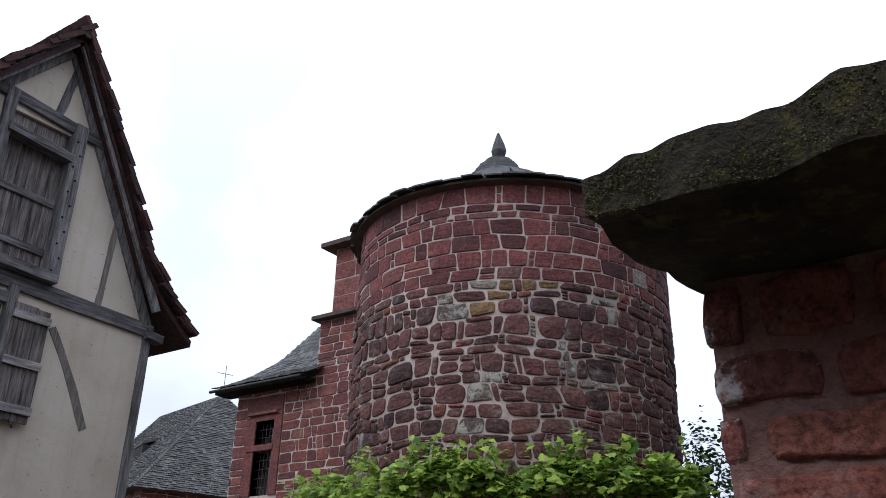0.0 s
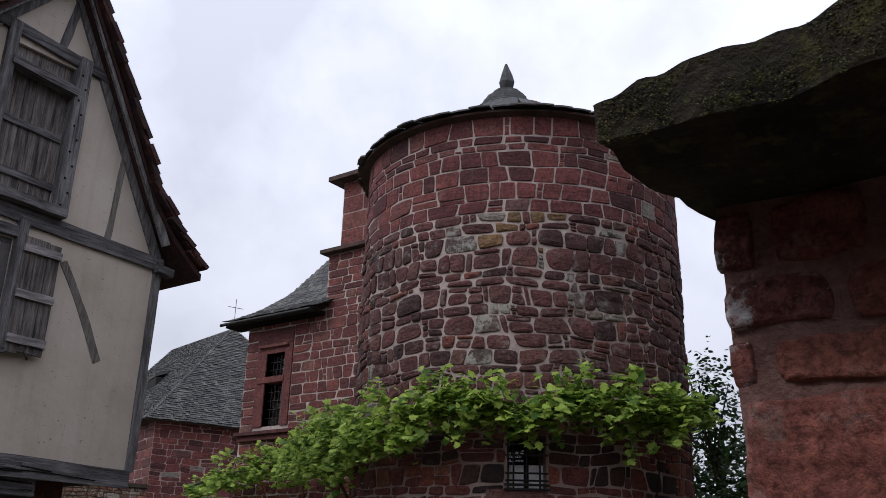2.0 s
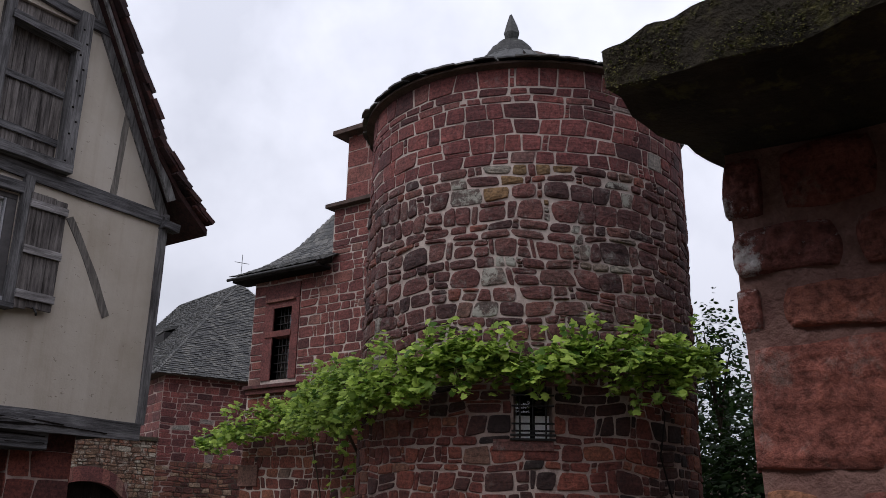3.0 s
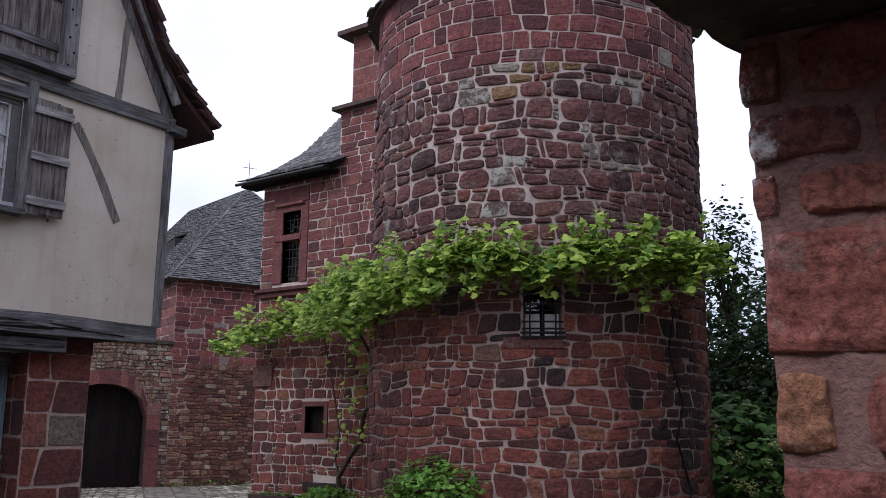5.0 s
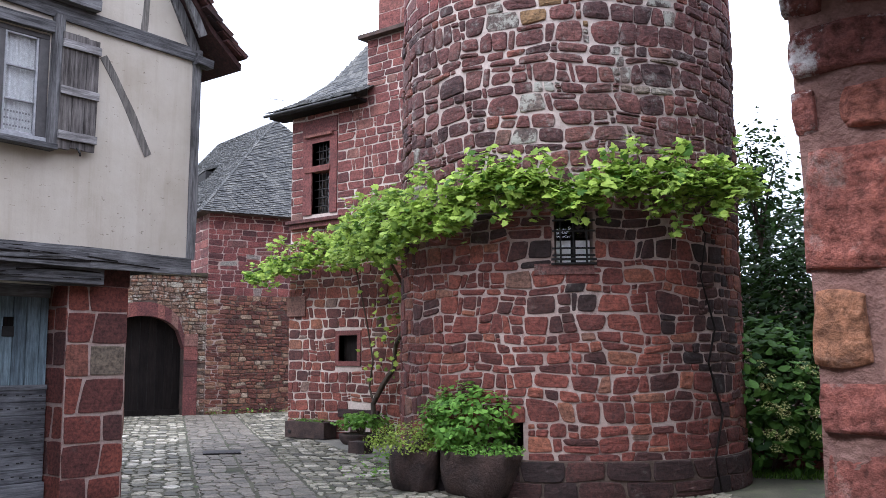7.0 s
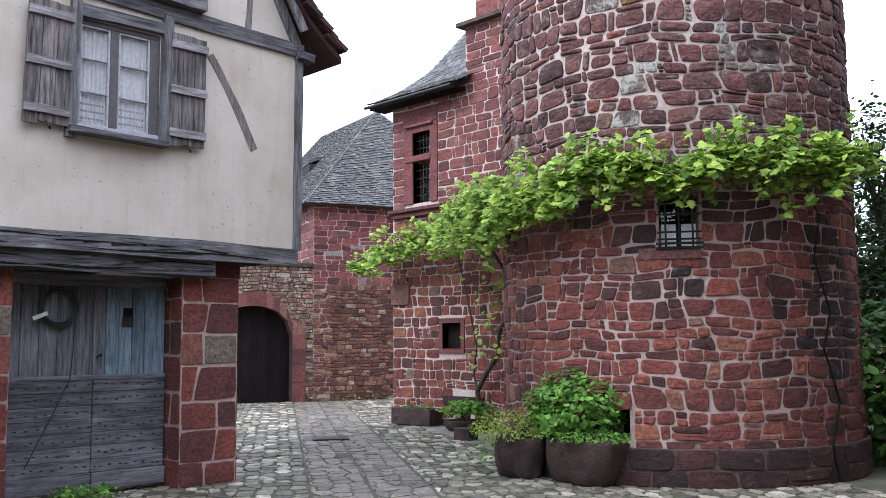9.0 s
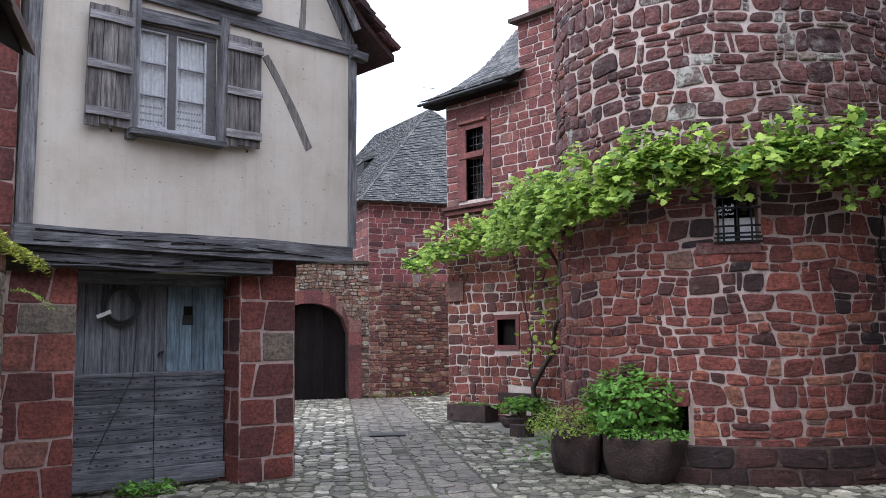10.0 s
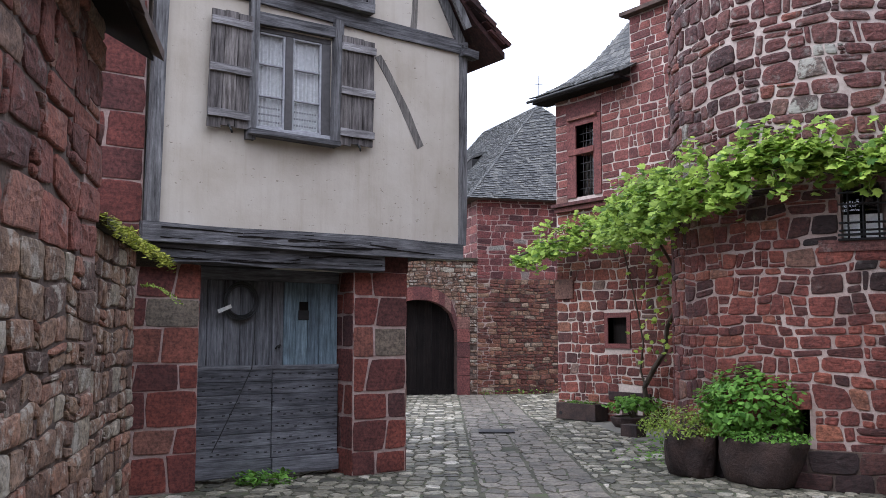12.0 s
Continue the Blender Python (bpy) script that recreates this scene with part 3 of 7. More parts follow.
def block_geo(rng, q, fmap, gap, proud, soft, n, jit, dome):
    """A squared or rounded rubble stone: a bulged outline between four corners, with a broken face."""
    w = (abs(q[1][0] - q[0][0]) + abs(q[2][0] - q[3][0])) / 2
    hgt = (abs(q[3][1] - q[0][1]) + abs(q[2][1] - q[1][1])) / 2
    gap *= rng.choice((rng.uniform(0.0, 0.3), rng.uniform(0.3, 0.7), rng.uniform(0.5, 1.1)))
    if w < gap + 0.025 or hgt < gap + 0.025:
        return None
    sx, sy = 1 - gap / w, 1 - gap / hgt
    e = min(16.0, max(4.0, 1.0 / soft)) * rng.uniform(0.75, 1.5)
    ph = rng.uniform(0, 40)
    mu, mv = middle(q)
    chip = [rng.random() ** 2 * min(0.34, 2.2 * soft) for _ in q]
    q = [(u + (mu - u) * c * rng.random(), v + (mv - v) * c * rng.random()) for (u, v), c in zip(q, chip)]
    ring = []
    for i in range(n):
        side, f = divmod(i * 4 / n, 1)
        f = f * 2 - 1
        ca, sa = ((f, -1), (1, f), (-f, 1), (-1, -f))[int(side)]
        r = (abs(ca) ** e + abs(sa) ** e) ** (-1 / e)
        x, y = ca * r, sa * r
        k = jit * (4 * noise.noise(Vector((x * 1.6 + ph, y * 1.6, ph * 0.7))) + 3 * noise.noise(Vector((x * 4.3, y * 4.3 + ph, ph))))
        x, y = x * sx * (1 + k), y * sy * (1 + k * 0.8)
        u0, u1 = (1 - x) / 2, (1 + x) / 2
        v0, v1 = (1 - y) / 2, (1 + y) / 2
        ring.append((q[0][0] * u0 * v0 + q[1][0] * u1 * v0 + q[2][0] * u1 * v1 + q[3][0] * u0 * v1,
                     q[0][1] * u0 * v0 + q[1][1] * u1 * v0 + q[2][1] * u1 * v1 + q[3][1] * u0 * v1))
    cx, cy = middle(ring)
    d = proud * rng.uniform(0.5, 1.4)
    tx, ty = rng.uniform(-0.5, 0.5) * proud, rng.uniform(-0.5, 0.5) * proud
    small = min(w, hgt)
    vs = [fmap(u, v, -0.014) for u, v in ring]
    for shrink, lift in ((min(0.05, 0.004 / small), 0.7), (min(0.2, 0.012 / small) + 0.04, 1.0), (0.5, 1.0 + dome)):
        for u, v in ring:
            a, b = cx + (u - cx) * (1 - shrink), cy + (v - cy) * (1 - shrink)
            f = 0.45 * noise.noise(Vector((a * 9 + ph, b * 9, ph))) + 0.35 * noise.noise(Vector((a * 24, b * 24, ph)))
            vs.append(fmap(a, b, (d + tx * (a - cx) / w + ty * (b - cy) / hgt) * lift + proud * f * lift))
    vs.append(fmap(cx, cy, d * (1 + dome) + proud * 0.3 * rng.uniform(-1, 1)))
    fs = []
    for k in range(3):
        fs += [(k * n + i, k * n + (i + 1) % n, k * n + (i + 1) % n + n, k * n + i + n) for i in range(n)]
    fs += [(3 * n + i, 3 * n + (i + 1) % n, 4 * n) for i in range(n)]
    return vs, fs


def stone_geo(rng, q, fmap, gap, proud, soft, fine=True, jit=0.01, dome=0.1):
    """One stone: a rounded, uneven outline raised out of the joint."""
    if len(q) == 4:
        return block_geo(rng, q, fmap, gap, proud, soft, 16 if fine else 12, jit, dome)
    cx, cy = middle(q)
    many = len(q)
    w, hgt = (max(p[k] for p in q) - min(p[k] for p in q) for k in (0, 1))
    if w < gap + 0.02 or hgt < gap + 0.02:
        return None
    sx, sy = max(0.2, 1 - gap / w), max(0.2, 1 - gap / hgt)
    c = [Vector((cx + (p[0] - cx) * sx, cy + (p[1] - cy) * sy, 0)) for p in q]
    rad = soft * min(w, hgt)
    ring = []
    for i in range(many):
        p, a, b = c[i], c[i - 1], c[(i + 1) % many]
        r = rad * rng.uniform(0.5, 1.5)
        la, lb = (a - p).length, (b - p).length
        p1 = p + (a - p) * min(0.4, r / max(la, 1e-4))
        p2 = p + (b - p) * min(0.4, r / max(lb, 1e-4))
        ring += [p1, (p1 + p2) / 4 + p / 2, p2] if fine else [p1, p2]
    ring = [p + Vector((rng.uniform(-jit, jit), rng.uniform(-jit, jit), 0)) for p in ring]
    n = len(ring)
    inset = min(0.008, 0.12 * min(w, hgt))
    d = proud * rng.uniform(0.55, 1.35)
    ctr = Vector((cx, cy, 0))
    vs = [fmap(p.x, p.y, -0.012) for p in ring]
    tx, ty = rng.uniform(-0.5, 0.5) * proud, rng.uniform(-0.5, 0.5) * proud
    for p in ring:
        e = p + (ctr - p).normalized() * inset
        vs.append(fmap(e.x, e.y, d + tx * (e.x - cx) / max(w, .01) + ty * (e.y - cy) / max(hgt, .01) + rng.uniform(-.5, .5) * dome * proud))
    vs.append(fmap(cx + rng.uniform(-.1, .1) * w, cy + rng.uniform(-.1, .1) * hgt, d + dome * proud * rng.uniform(0.3, 1.6)))
    fs = [(i, (i + 1) % n, (i + 1) % n + n, i + n) for i in range(n)]
    fs += [(i + n, (i + 1) % n + n, 2 * n) for i in range(n)]
    return vs, fs


PIECES = []


def masonry(quads, fmap, mats, parent, gap=0.028, proud=0.02, soft=0.15, single=300, near=None, seed=1, name="stone", jit=0.01, smooth=False, label="", dome=0.1):
    """Lays the quads as stones under the parent: the nearest ones single, the rest joined."""
    PIECES.append((quads, fmap, mats, parent, gap, proud, soft, single, near, seed, name, jit, smooth, label, dome))


def lay_pieces():
    for quads, fmap, mats, parent, gap, proud, soft, single, near, seed, name, jit, smooth, label, dome in PIECES:
        rng = random.Random(seed)
        if near is not None:
            quads = sorted(quads, key=lambda q: abs(middle(q)[0] - near[0]) + abs(middle(q)[1] - near[1]))
        rest = Geo()
        for i, q in enumerate(quads):
            one = stone_geo(rng, q, fmap, gap, proud, soft, i < single or len(quads) < 900, jit, dome)
            if one is None:
                continue
            if i < single:
                g = Geo()
                g.add(*one)
                part(name, g, mats[0], parent, "", smooth, fix=False)
            else:
                rest.add(*one)
        if rest.v:
            part(name + "work", rest, mats[1], parent, label or "many more stones of the same masonry", smooth, fix=False, kind="stuff")


def shell(fmap, us, vs, holes, thick):
    """A wall sheet with thickness: front, back, edges, and reveals round the holes (u0, u1, v0, v1)."""
    us = sorted(set([round(u, 4) for u in us] + [round(x, 4) for h in holes for x in h[:2]]))
    vs = sorted(set([round(v, 4) for v in vs] + [round(x, 4) for h in holes for x in h[2:]]))
    g = Geo()
    nu, nv = len(us), len(vs)
    pts = [fmap(u, v, 0) for v in vs for u in us] + [fmap(u, v, -thick) for v in vs for u in us]
    off = nu * nv
    def open_(i, j):
        if i < 0 or j < 0 or i >= nu - 1 or j >= nv - 1:
            return True
        a, b = (us[i] + us[i + 1]) / 2, (vs[j] + vs[j + 1]) / 2
        return any(h[0] < a < h[1] and h[2] < b < h[3] for h in holes)
    fs = []
    for j in range(nv - 1):
        for i in range(nu - 1):
            if open_(i, j):
                continue
            a, b, c, d = j * nu + i, j * nu + i + 1, (j + 1) * nu + i + 1, (j + 1) * nu + i
            fs += [(a, b, c, d), (d + off, c + off, b + off, a + off)]
            for (p, q), (di, dj) in (((a, b), (0, -1)), ((b, c), (1, 0)), ((c, d), (0, 1)), ((d, a), (-1, 0))):
                if open_(i + di, j + dj):
                    fs.append((q, p, p + off, q + off))
    g.add(pts, fs)
    return g


def steps(a, b, n):
    return [a + (b - a) * i / n for i in range(n + 1)]


# ---- leaves ----
GRAPE = [(0, -.5), (.22, -.42), (.48, -.28), (.36, -.06), (.55, .18), (.27, .22), (.2, .42), (0, .62), (-.2, .42), (-.27, .22), (-.55, .18), (-.36, -.06), (-.48, -.28), (-.22, -.42)]
OVAL = [(0, -.5), (.22, -.32), (.33, -.05), (.26, .22), (0, .55), (-.26, .22), (-.33, -.05), (-.22, -.32)]
SMALL = [(0, -.5), (.3, 0), (0, .5), (-.3, 0)]


def leaf_verts(shape, size, m, fold):
    vs = [m @ Vector((x * size, y * size, -abs(x) * fold * size - 0.25 * fold * size * y * y)) for x, y in shape]
    vs.append(m @ Vector((0, 0, 0)))
    n = len(shape)
    return vs, [(i, (i + 1) % n, n) for i in range(n)]


def leaf_pose(rng, p, out, droop=0.6):
    """A leaf at p that faces partly up and partly along out."""
    nrm = (Vector((0, 0, 1)) * rng.uniform(0.25, 1.2) + Vector(out) * rng.uniform(0.1, 1.1) +
           Vector((rng.uniform(-1, 1), rng.uniform(-1, 1), rng.uniform(-1, 1))) * droop).normalized()
    q = nrm.to_track_quat('Z', 'Y').to_matrix().to_4x4()
    return Matrix.Translation(p) @ q @ Matrix.Rotation(rng.uniform(0, 2 * math.pi), 4, 'Z')


def foliage(rng, spots, shape, size, material, parent, single=0, name="leaf", fold=0.35, label="", droop=0.6):
    """Leaves at spots [(place, outward)]: the first ones single objects, the rest one mesh."""
    if single:
        base = Geo()
        base.add(*leaf_verts(shape, 1.0, Matrix.Identity(4), fold))
        me = mesh_of(base, name, material, True)
    rest = Geo()
    for i, (p, out) in enumerate(spots):
        s = size * rng.uniform(0.6, 1.3)
        m = leaf_pose(rng, p, out, droop)
        if i < single:
            ob = new(name, me)
            ob.parent = parent
            back = parent.matrix_basis.inverted() if parent.parent is None else Matrix.Identity(4)
            ob.matrix_basis = back @ m @ Matrix.Scale(s, 4)
        else:
            rest.add(*leaf_verts(shape, s, m, fold))
    if rest.v:
        part("foliage", rest, material, parent, label, True, fix=False, kind="stuff")


def blob_spots(rng, c, r, n, inner=0.55, lump=0.35, low=-1.0):
    out = []
    while len(out) < n:
        d = Vector((rng.gauss(0, 1), rng.gauss(0, 1), rng.gauss(0, 1))).normalized()
        if d.z < low:
            continue
        k = 1 + lump * noise.noise(d * 2.2 + Vector(c)) + 0.5 * lump * noise.noise(d * 5.0 + Vector(c))
        k *= inner + (1 - inner) * rng.random() ** 0.5
        out.append((Vector(c) + Vector((d.x * r[0], d.y * r[1], d.z * r[2])) * k, d))
    return out

# ---- ground and paving ----
g = Geo()
g.add([(-900, -900, 0), (900, -900, 0), (900, 900, 0), (-900, 900, 0)], [(0, 1, 2, 3)])
solid("ground", g, GROUND, "dark earth with grass in the paving joints", "ground", "structure")

# The lane runs away from the camera; the centre strip is of flags, the sides of paler cobbles.
LANE = ground_map((5.0, 6.2, 0), (0.57, 0.8217, 0))
pave = Geo()
pave.add([LANE(-9.6, -5.7, 0.002), (LANE(19, -5.7, 0.002)), LANE(19, 5.2, 0.002), LANE(-9.6, 5.2, 0.002)], [(0, 1, 2, 3)])
pavement = solid("pavement", pave, GROUND, "uneven cobbled lane with a strip of grey flags", "pavement", "structure")
rng = random.Random(11)
LEFT_COBBLES = rubble(rng, -9.5, 19, 0.27, 4.9, (0.12, 0.22), (0.15, 0.36), 0.28)
MID_FLAGS = rubble(rng, -9.5, 19, -1.05, -0.41, (0.15, 0.27), (0.18, 0.42), 0.33) + rubble(rng, -9.5, 19, -0.39, 0.25, (0.15, 0.27), (0.18, 0.42), 0.33)
def on_apron(q):
    """Inside the smooth strip along the foot of the stone house."""
    p = LANE(*middle(q))
    side = (p.x - 12.05) * 3.3 - (p.y - 12.7) * 1.8
    return side > 0 and 9.0 < p.y < 13.0
RIGHT_COBBLES = [q for q in rubble(rng, -9.5, 19, -5.6, -1.07, (0.12, 0.22), (0.15, 0.36), 0.28) if not on_apron(q)]
g = Geo()
g.prism([(12.14, 12.95, -0.02), (10.05, 9.05, -0.02), (12.58, 9.05, -0.02), (12.58, 12.95, -0.02)], (0, 0, 0.034))
solid("pavement_apron", g, APRON, "smooth worn grey strip along the house wall", "pavement", "structure")

# ---- round tower ----
TX, TY, TR = 10.98, 6.73, 2.28
tower = thing("round_tower", (TX, TY, 0), "round tower of dark red sandstone rubble with pale joints", "tower")
TMAP = round_map(TX, TY, TR, 0.006)
def arc(deg):
    return math.radians(deg % 360) * TR
T_WIN = (arc(-152), arc(-140.8), 2.63, 3.22)
T_VENT = (arc(-168.5), arc(-161.5), 0.50, 0.84)
g = shell(TMAP, steps(0, 2 * math.pi * TR, 96), steps(3.25, 7.3, 8), [], 0.5)
t_wall = part("wall", g, MORTAR, tower, "lime-jointed rubble wall")
g = shell(TMAP, steps(0, 2 * math.pi * TR, 96), steps(-0.05, 3.25, 6), [T_WIN, T_VENT], 0.5)
t_low = part("lower_wall", g, MORTAR_LOW, tower, "red lower wall with darker pinkish joints")
# drum inside the tower, coloured near-black in place of indoor shade
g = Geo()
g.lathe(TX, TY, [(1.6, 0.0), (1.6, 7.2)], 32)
part("core", g, DARK, tower, "near-black drum for the tower's unlit inside")
rng = random.Random(21)
def t_h(z):
    if z > 6.95:
        return (0.26, 0.30)
    if z > 6.7:
        return (0.09, 0.12)
    if z > 5.5:
        return (0.15, 0.27)
    if z > 3.2:
        return (0.15, 0.26)
    return (0.12, 0.25)
def t_w(z):
    if z > 5.5:
        return (0.20, 0.46)
    if z > 3.2:
        return (0.16, 0.36)
    return (0.18, 0.50)
def t_frame(h, m):
    return (h[0] - m, h[1] + m, h[2] - m, h[3] + m)
T_HOLES = [t_frame(T_WIN, 0.02), (T_VENT[0] - 0.05, T_VENT[1] + 0.05, T_VENT[2] - 0.02, T_VENT[3] + 0.02)]
top_q = courses(rng, arc(60), arc(300), 5.95, 7.3, t_h, t_w, wavy=0.03, split=0.10, seed=6, warp=0.025, pins=0.08)
mid_q = courses(rng, arc(60), arc(300), 3.25, 5.95, (0.10, 0.30), (0.13, 0.46), wavy=0.06, split=0.22, seed=16, warp=0.06, freq=1.3, pins=0.22)
low_q = courses(rng, arc(60), arc(300), 0.40, 3.25, (0.09, 0.25), (0.11, 0.42), wavy=0.05, split=0.25, holes=T_HOLES, seed=7, warp=0.055, freq=1.7, pins=0.2)
def near_spot(q, spots):
    a, b = middle(q)
    return any(math.hypot(a - arc(d), b - z) < r for d, z, r in spots)
# weathered patches: grey lichen high up, ochre staining, black damp under the window; damp and painted shade on the
# flank, painted shade below the vine
PALE_AT = [(-141, 5.22, 0.14), (-133.3, 5.09, 0.13), (-132.6, 4.85, 0.12), (-168.4, 5.65, 0.13), (-153.6, 4.75, 0.13), (-160.4, 4.51, 0.13),
           (-114.7, 5.73, 0.14), (-160.5, 4.08, 0.10), (152.6, 4.06, 0.14), (162, 5.32, 0.10), (-101.9, 4.97, 0.13), (-141.5, 3.69, 0.11)]
OCHRE_AT = [(-151.6, 5.85, 0.12), (-139.8, 5.91, 0.13), (-156.8, 5.62, 0.11), (-140, 5.49, 0.12)]
# dark stones below the vine and on the flank also paint in shade
DAMP_SHADE_AT = [(-159.1, 2.26, 0.12), (-144.5, 2.26, 0.13), (-157.4, 2.1, 0.08), (-150.2, 2.07, 0.10), (-153, 2.1, 0.08), (-116, 1.98, 0.14), (-106.8, 2.12, 0.16),
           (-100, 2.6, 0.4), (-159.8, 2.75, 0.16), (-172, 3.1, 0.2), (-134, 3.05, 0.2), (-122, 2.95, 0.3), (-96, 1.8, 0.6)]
pale_q = [q for q in mid_q + top_q if near_spot(q, PALE_AT)]
ochre_q = [q for q in mid_q + top_q if near_spot(q, OCHRE_AT) and q not in pale_q]
mid_q = [q for q in mid_q if not near_spot(q, PALE_AT + OCHRE_AT)]
top_q = [q for q in top_q if not near_spot(q, PALE_AT + OCHRE_AT)]
damp_shade_q = [q for q in low_q if near_spot(q, DAMP_SHADE_AT)]
low_q = [q for q in low_q if not near_spot(q, DAMP_SHADE_AT)]
masonry(top_q, TMAP, M_TOWER_UP, t_wall, 0.026, 0.012, 0.06, 60, (arc(214), 6.4), 31, jit=0.006)
masonry(pale_q, TMAP, M_LICHEN, t_wall, 0.026, 0.012, 0.14, 300, None, 35, jit=0.014, dome=0.3)
masonry(ochre_q, TMAP, M_OCHRE, t_wall, 0.03, 0.02, 0.13, 300, None, 37, jit=0.014, dome=0.3)
masonry(damp_shade_q, TMAP, M_PLINTH, t_low, 0.024, 0.016, 0.13, 300, None, 36, jit=0.012)
masonry(mid_q, TMAP, M_TOWER_MID, t_wall, 0.018, 0.020, 0.19, 120, (arc(214), 4.6), 32, jit=0.018, dome=0.35)
masonry(low_q, TMAP, M_TOWER, t_low, 0.015, 0.015, 0.14, 120, (arc(214), 1.6), 33, jit=0.015, dome=0.2)
PMAP = round_map(TX, TY, TR + 0.05)
plinth = part("plinth", shell(PMAP, steps(arc(60), arc(300), 60), [-0.03, 0.42], [], 0.09), MORTAR_DARK, tower, "dark damp projecting plinth")
masonry(courses(rng, arc(60), arc(300), 0.0, 0.42, (0.18, 0.22), (0.3, 0.6), wavy=0.03, split=0.1, seed=27, warp=0.04), PMAP, M_PLINTH, plinth, 0.012, 0.014, 0.12, 40, (arc(214), 0.2), 34)

# dressed frame and iron grille of the tower window
win = part("window", shell(round_map(TX, TY, TR + 0.02, 0.006), steps(T_WIN[0] - 0.16, T_WIN[1] + 0.14, 6), [T_WIN[3] + 0.006, T_WIN[3] + 0.15], [], 0.2), M_TOWER_MID[0], tower, "small barred window under a dark stone lintel")
g = shell(round_map(TX, TY, TR + 0.03, 0.006), steps(T_WIN[0] - 0.12, T_WIN[1] + 0.12, 6), [T_WIN[2] - 0.13, T_WIN[2] - 0.006], [], 0.25)
part("sill", g, M_TOWER_MID[0], win, "grey stone sill")
for i in range(3):
    u = T_WIN[0] + (T_WIN[1] - T_WIN[0]) * (i + 0.5) / 3
    g = Geo()
    g.tube([TMAP(u, T_WIN[2], 0.0), TMAP(u, T_WIN[3], 0.0)], 0.011, 6)
    part("bar", g, IRON, win, "upright black iron bar")
for z in (2.72, 2.80, 3.0, 3.12):
    g = Geo()
    g.tube([TMAP(u, z, 0.012) for u in steps(T_WIN[0] - 0.02, T_WIN[1] + 0.02, 4)], 0.011, 6)
    part("bar", g, IRON, win, "level black iron bar")
g = Geo()
for z in (2.62, 2.67):
    g.tube([TMAP(u, z, 0.05) for u in steps(T_WIN[0] - 0.03, T_WIN[1] + 0.03, 4)], 0.014, 6)
part("sill_rail", g, IRON, win, "black iron sill rail")
for a, b in ((0.0, 0.46), (0.54, 1.0)):
    for c, d in ((0.03, 0.47), (0.53, 0.97)):
        u0, u1 = (T_WIN[0] + (T_WIN[1] - T_WIN[0]) * t for t in (a + 0.03, b - 0.03))
        z0, z1 = (T_WIN[2] + (T_WIN[3] - T_WIN[2]) * t for t in (c, d))
        g = Geo()
        g.add([TMAP(u0, z0, -0.16), TMAP(u1, z0, -0.16), TMAP(u1, z1, -0.16), TMAP(u0, z1, -0.16)] +
              [TMAP(u0, z0, -0.165), TMAP(u1, z0, -0.165), TMAP(u1, z1, -0.165), TMAP(u0, z1, -0.165)],
              [(0, 1, 2, 3), (7, 6, 5, 4), (0, 4, 5, 1), (1, 5, 6, 2), (2, 6, 7, 3), (3, 7, 4, 0)])
        part("pane", g, CURTAIN if c < 0.3 else GLASS, win, "pane backed by a white net curtain" if c < 0.3 else "clear pane")

# slate roof with bell-cast rim and stone finial
def cone(r):
    pts = [(2.42, 7.30), (2.2, 7.37), (1.7, 7.60), (1.1, 7.93), (0.6, 8.33), (0.42, 8.62), (0.34, 8.78), (0.0, 8.9)]
    for (a, za), (b, zb) in zip(pts, pts[1:]):
        if b <= r <= a:
            return za + (zb - za) * (a - r) / (a - b)
    return 7.3
g = Geo()
g.lathe(TX, TY, [(2.25, 7.26), (2.36, 7.28), (2.36, 7.31)] + [(r, cone(r) - 0.02) for r in (2.0, 1.6, 1.2, 0.8, 0.5)], 64)
roof = part("roof", g, SLAB, tower, "shallow conical roof of grey stone slates")
rng = random.Random(41)
def slate_ring(r, n, mats, target, over=0.16, thick=0.022):
    for k in range(n):
        a = 2 * math.pi * (k + rng.uniform(-.15, .15)) / n
        w = 2 * math.pi * r / n * rng.uniform(0.46, 0.56)
        r0, r1 = r + rng.uniform(-.03, .05), r - over * 1.4
        z0, z1 = cone(min(r0, 2.42)) + 0.01, cone(max(r1, 0.02)) + 0.03
        ca, sa = math.cos(a), math.sin(a)
        tn = (-sa, ca)
        lx, ly = (1 - min(1.0, r / 2.3)) * -0.10, (1 - min(1.0, r / 2.3)) * 0.17
        P = lambda q, s, z: (TX + lx + ca * q + tn[0] * s, TY + ly + sa * q + tn[1] * s, z)
        j = rng.uniform(0, 0.012)
        top = [P(r0, -w, z0 + thick + j), P(r0 + 0.015, 0, z0 + thick + j), P(r0, w, z0 + thick + j), P(r1, w * .9, z1 + thick), P(r1, -w * .9, z1 + thick)]
        bot = [(x, y, z - thick) for x, y, z in top]
        yield top + bot, [(0, 1, 2, 3, 4), (9, 8, 7, 6, 5)] + [(i, i + 5, (i + 1) % 5 + 5, (i + 1) % 5) for i in range(5)]
rest = Geo()
for i in range(12):
    r = 2.42 - i * 0.15
    for k, (v_, f_) in enumerate(slate_ring(r, max(8, int(2 * math.pi * r / 0.27)), M_SLATE, roof)):
        if i < 2:
            g = Geo()
            g.add(v_, f_)
            part("slate", g, M_SLATE[0], roof)
        else:
            rest.add(v_, f_)
part("slatework", rest, M_SLATE[1], roof, "overlapping grey stone slates", kind="stuff")
g = Geo()
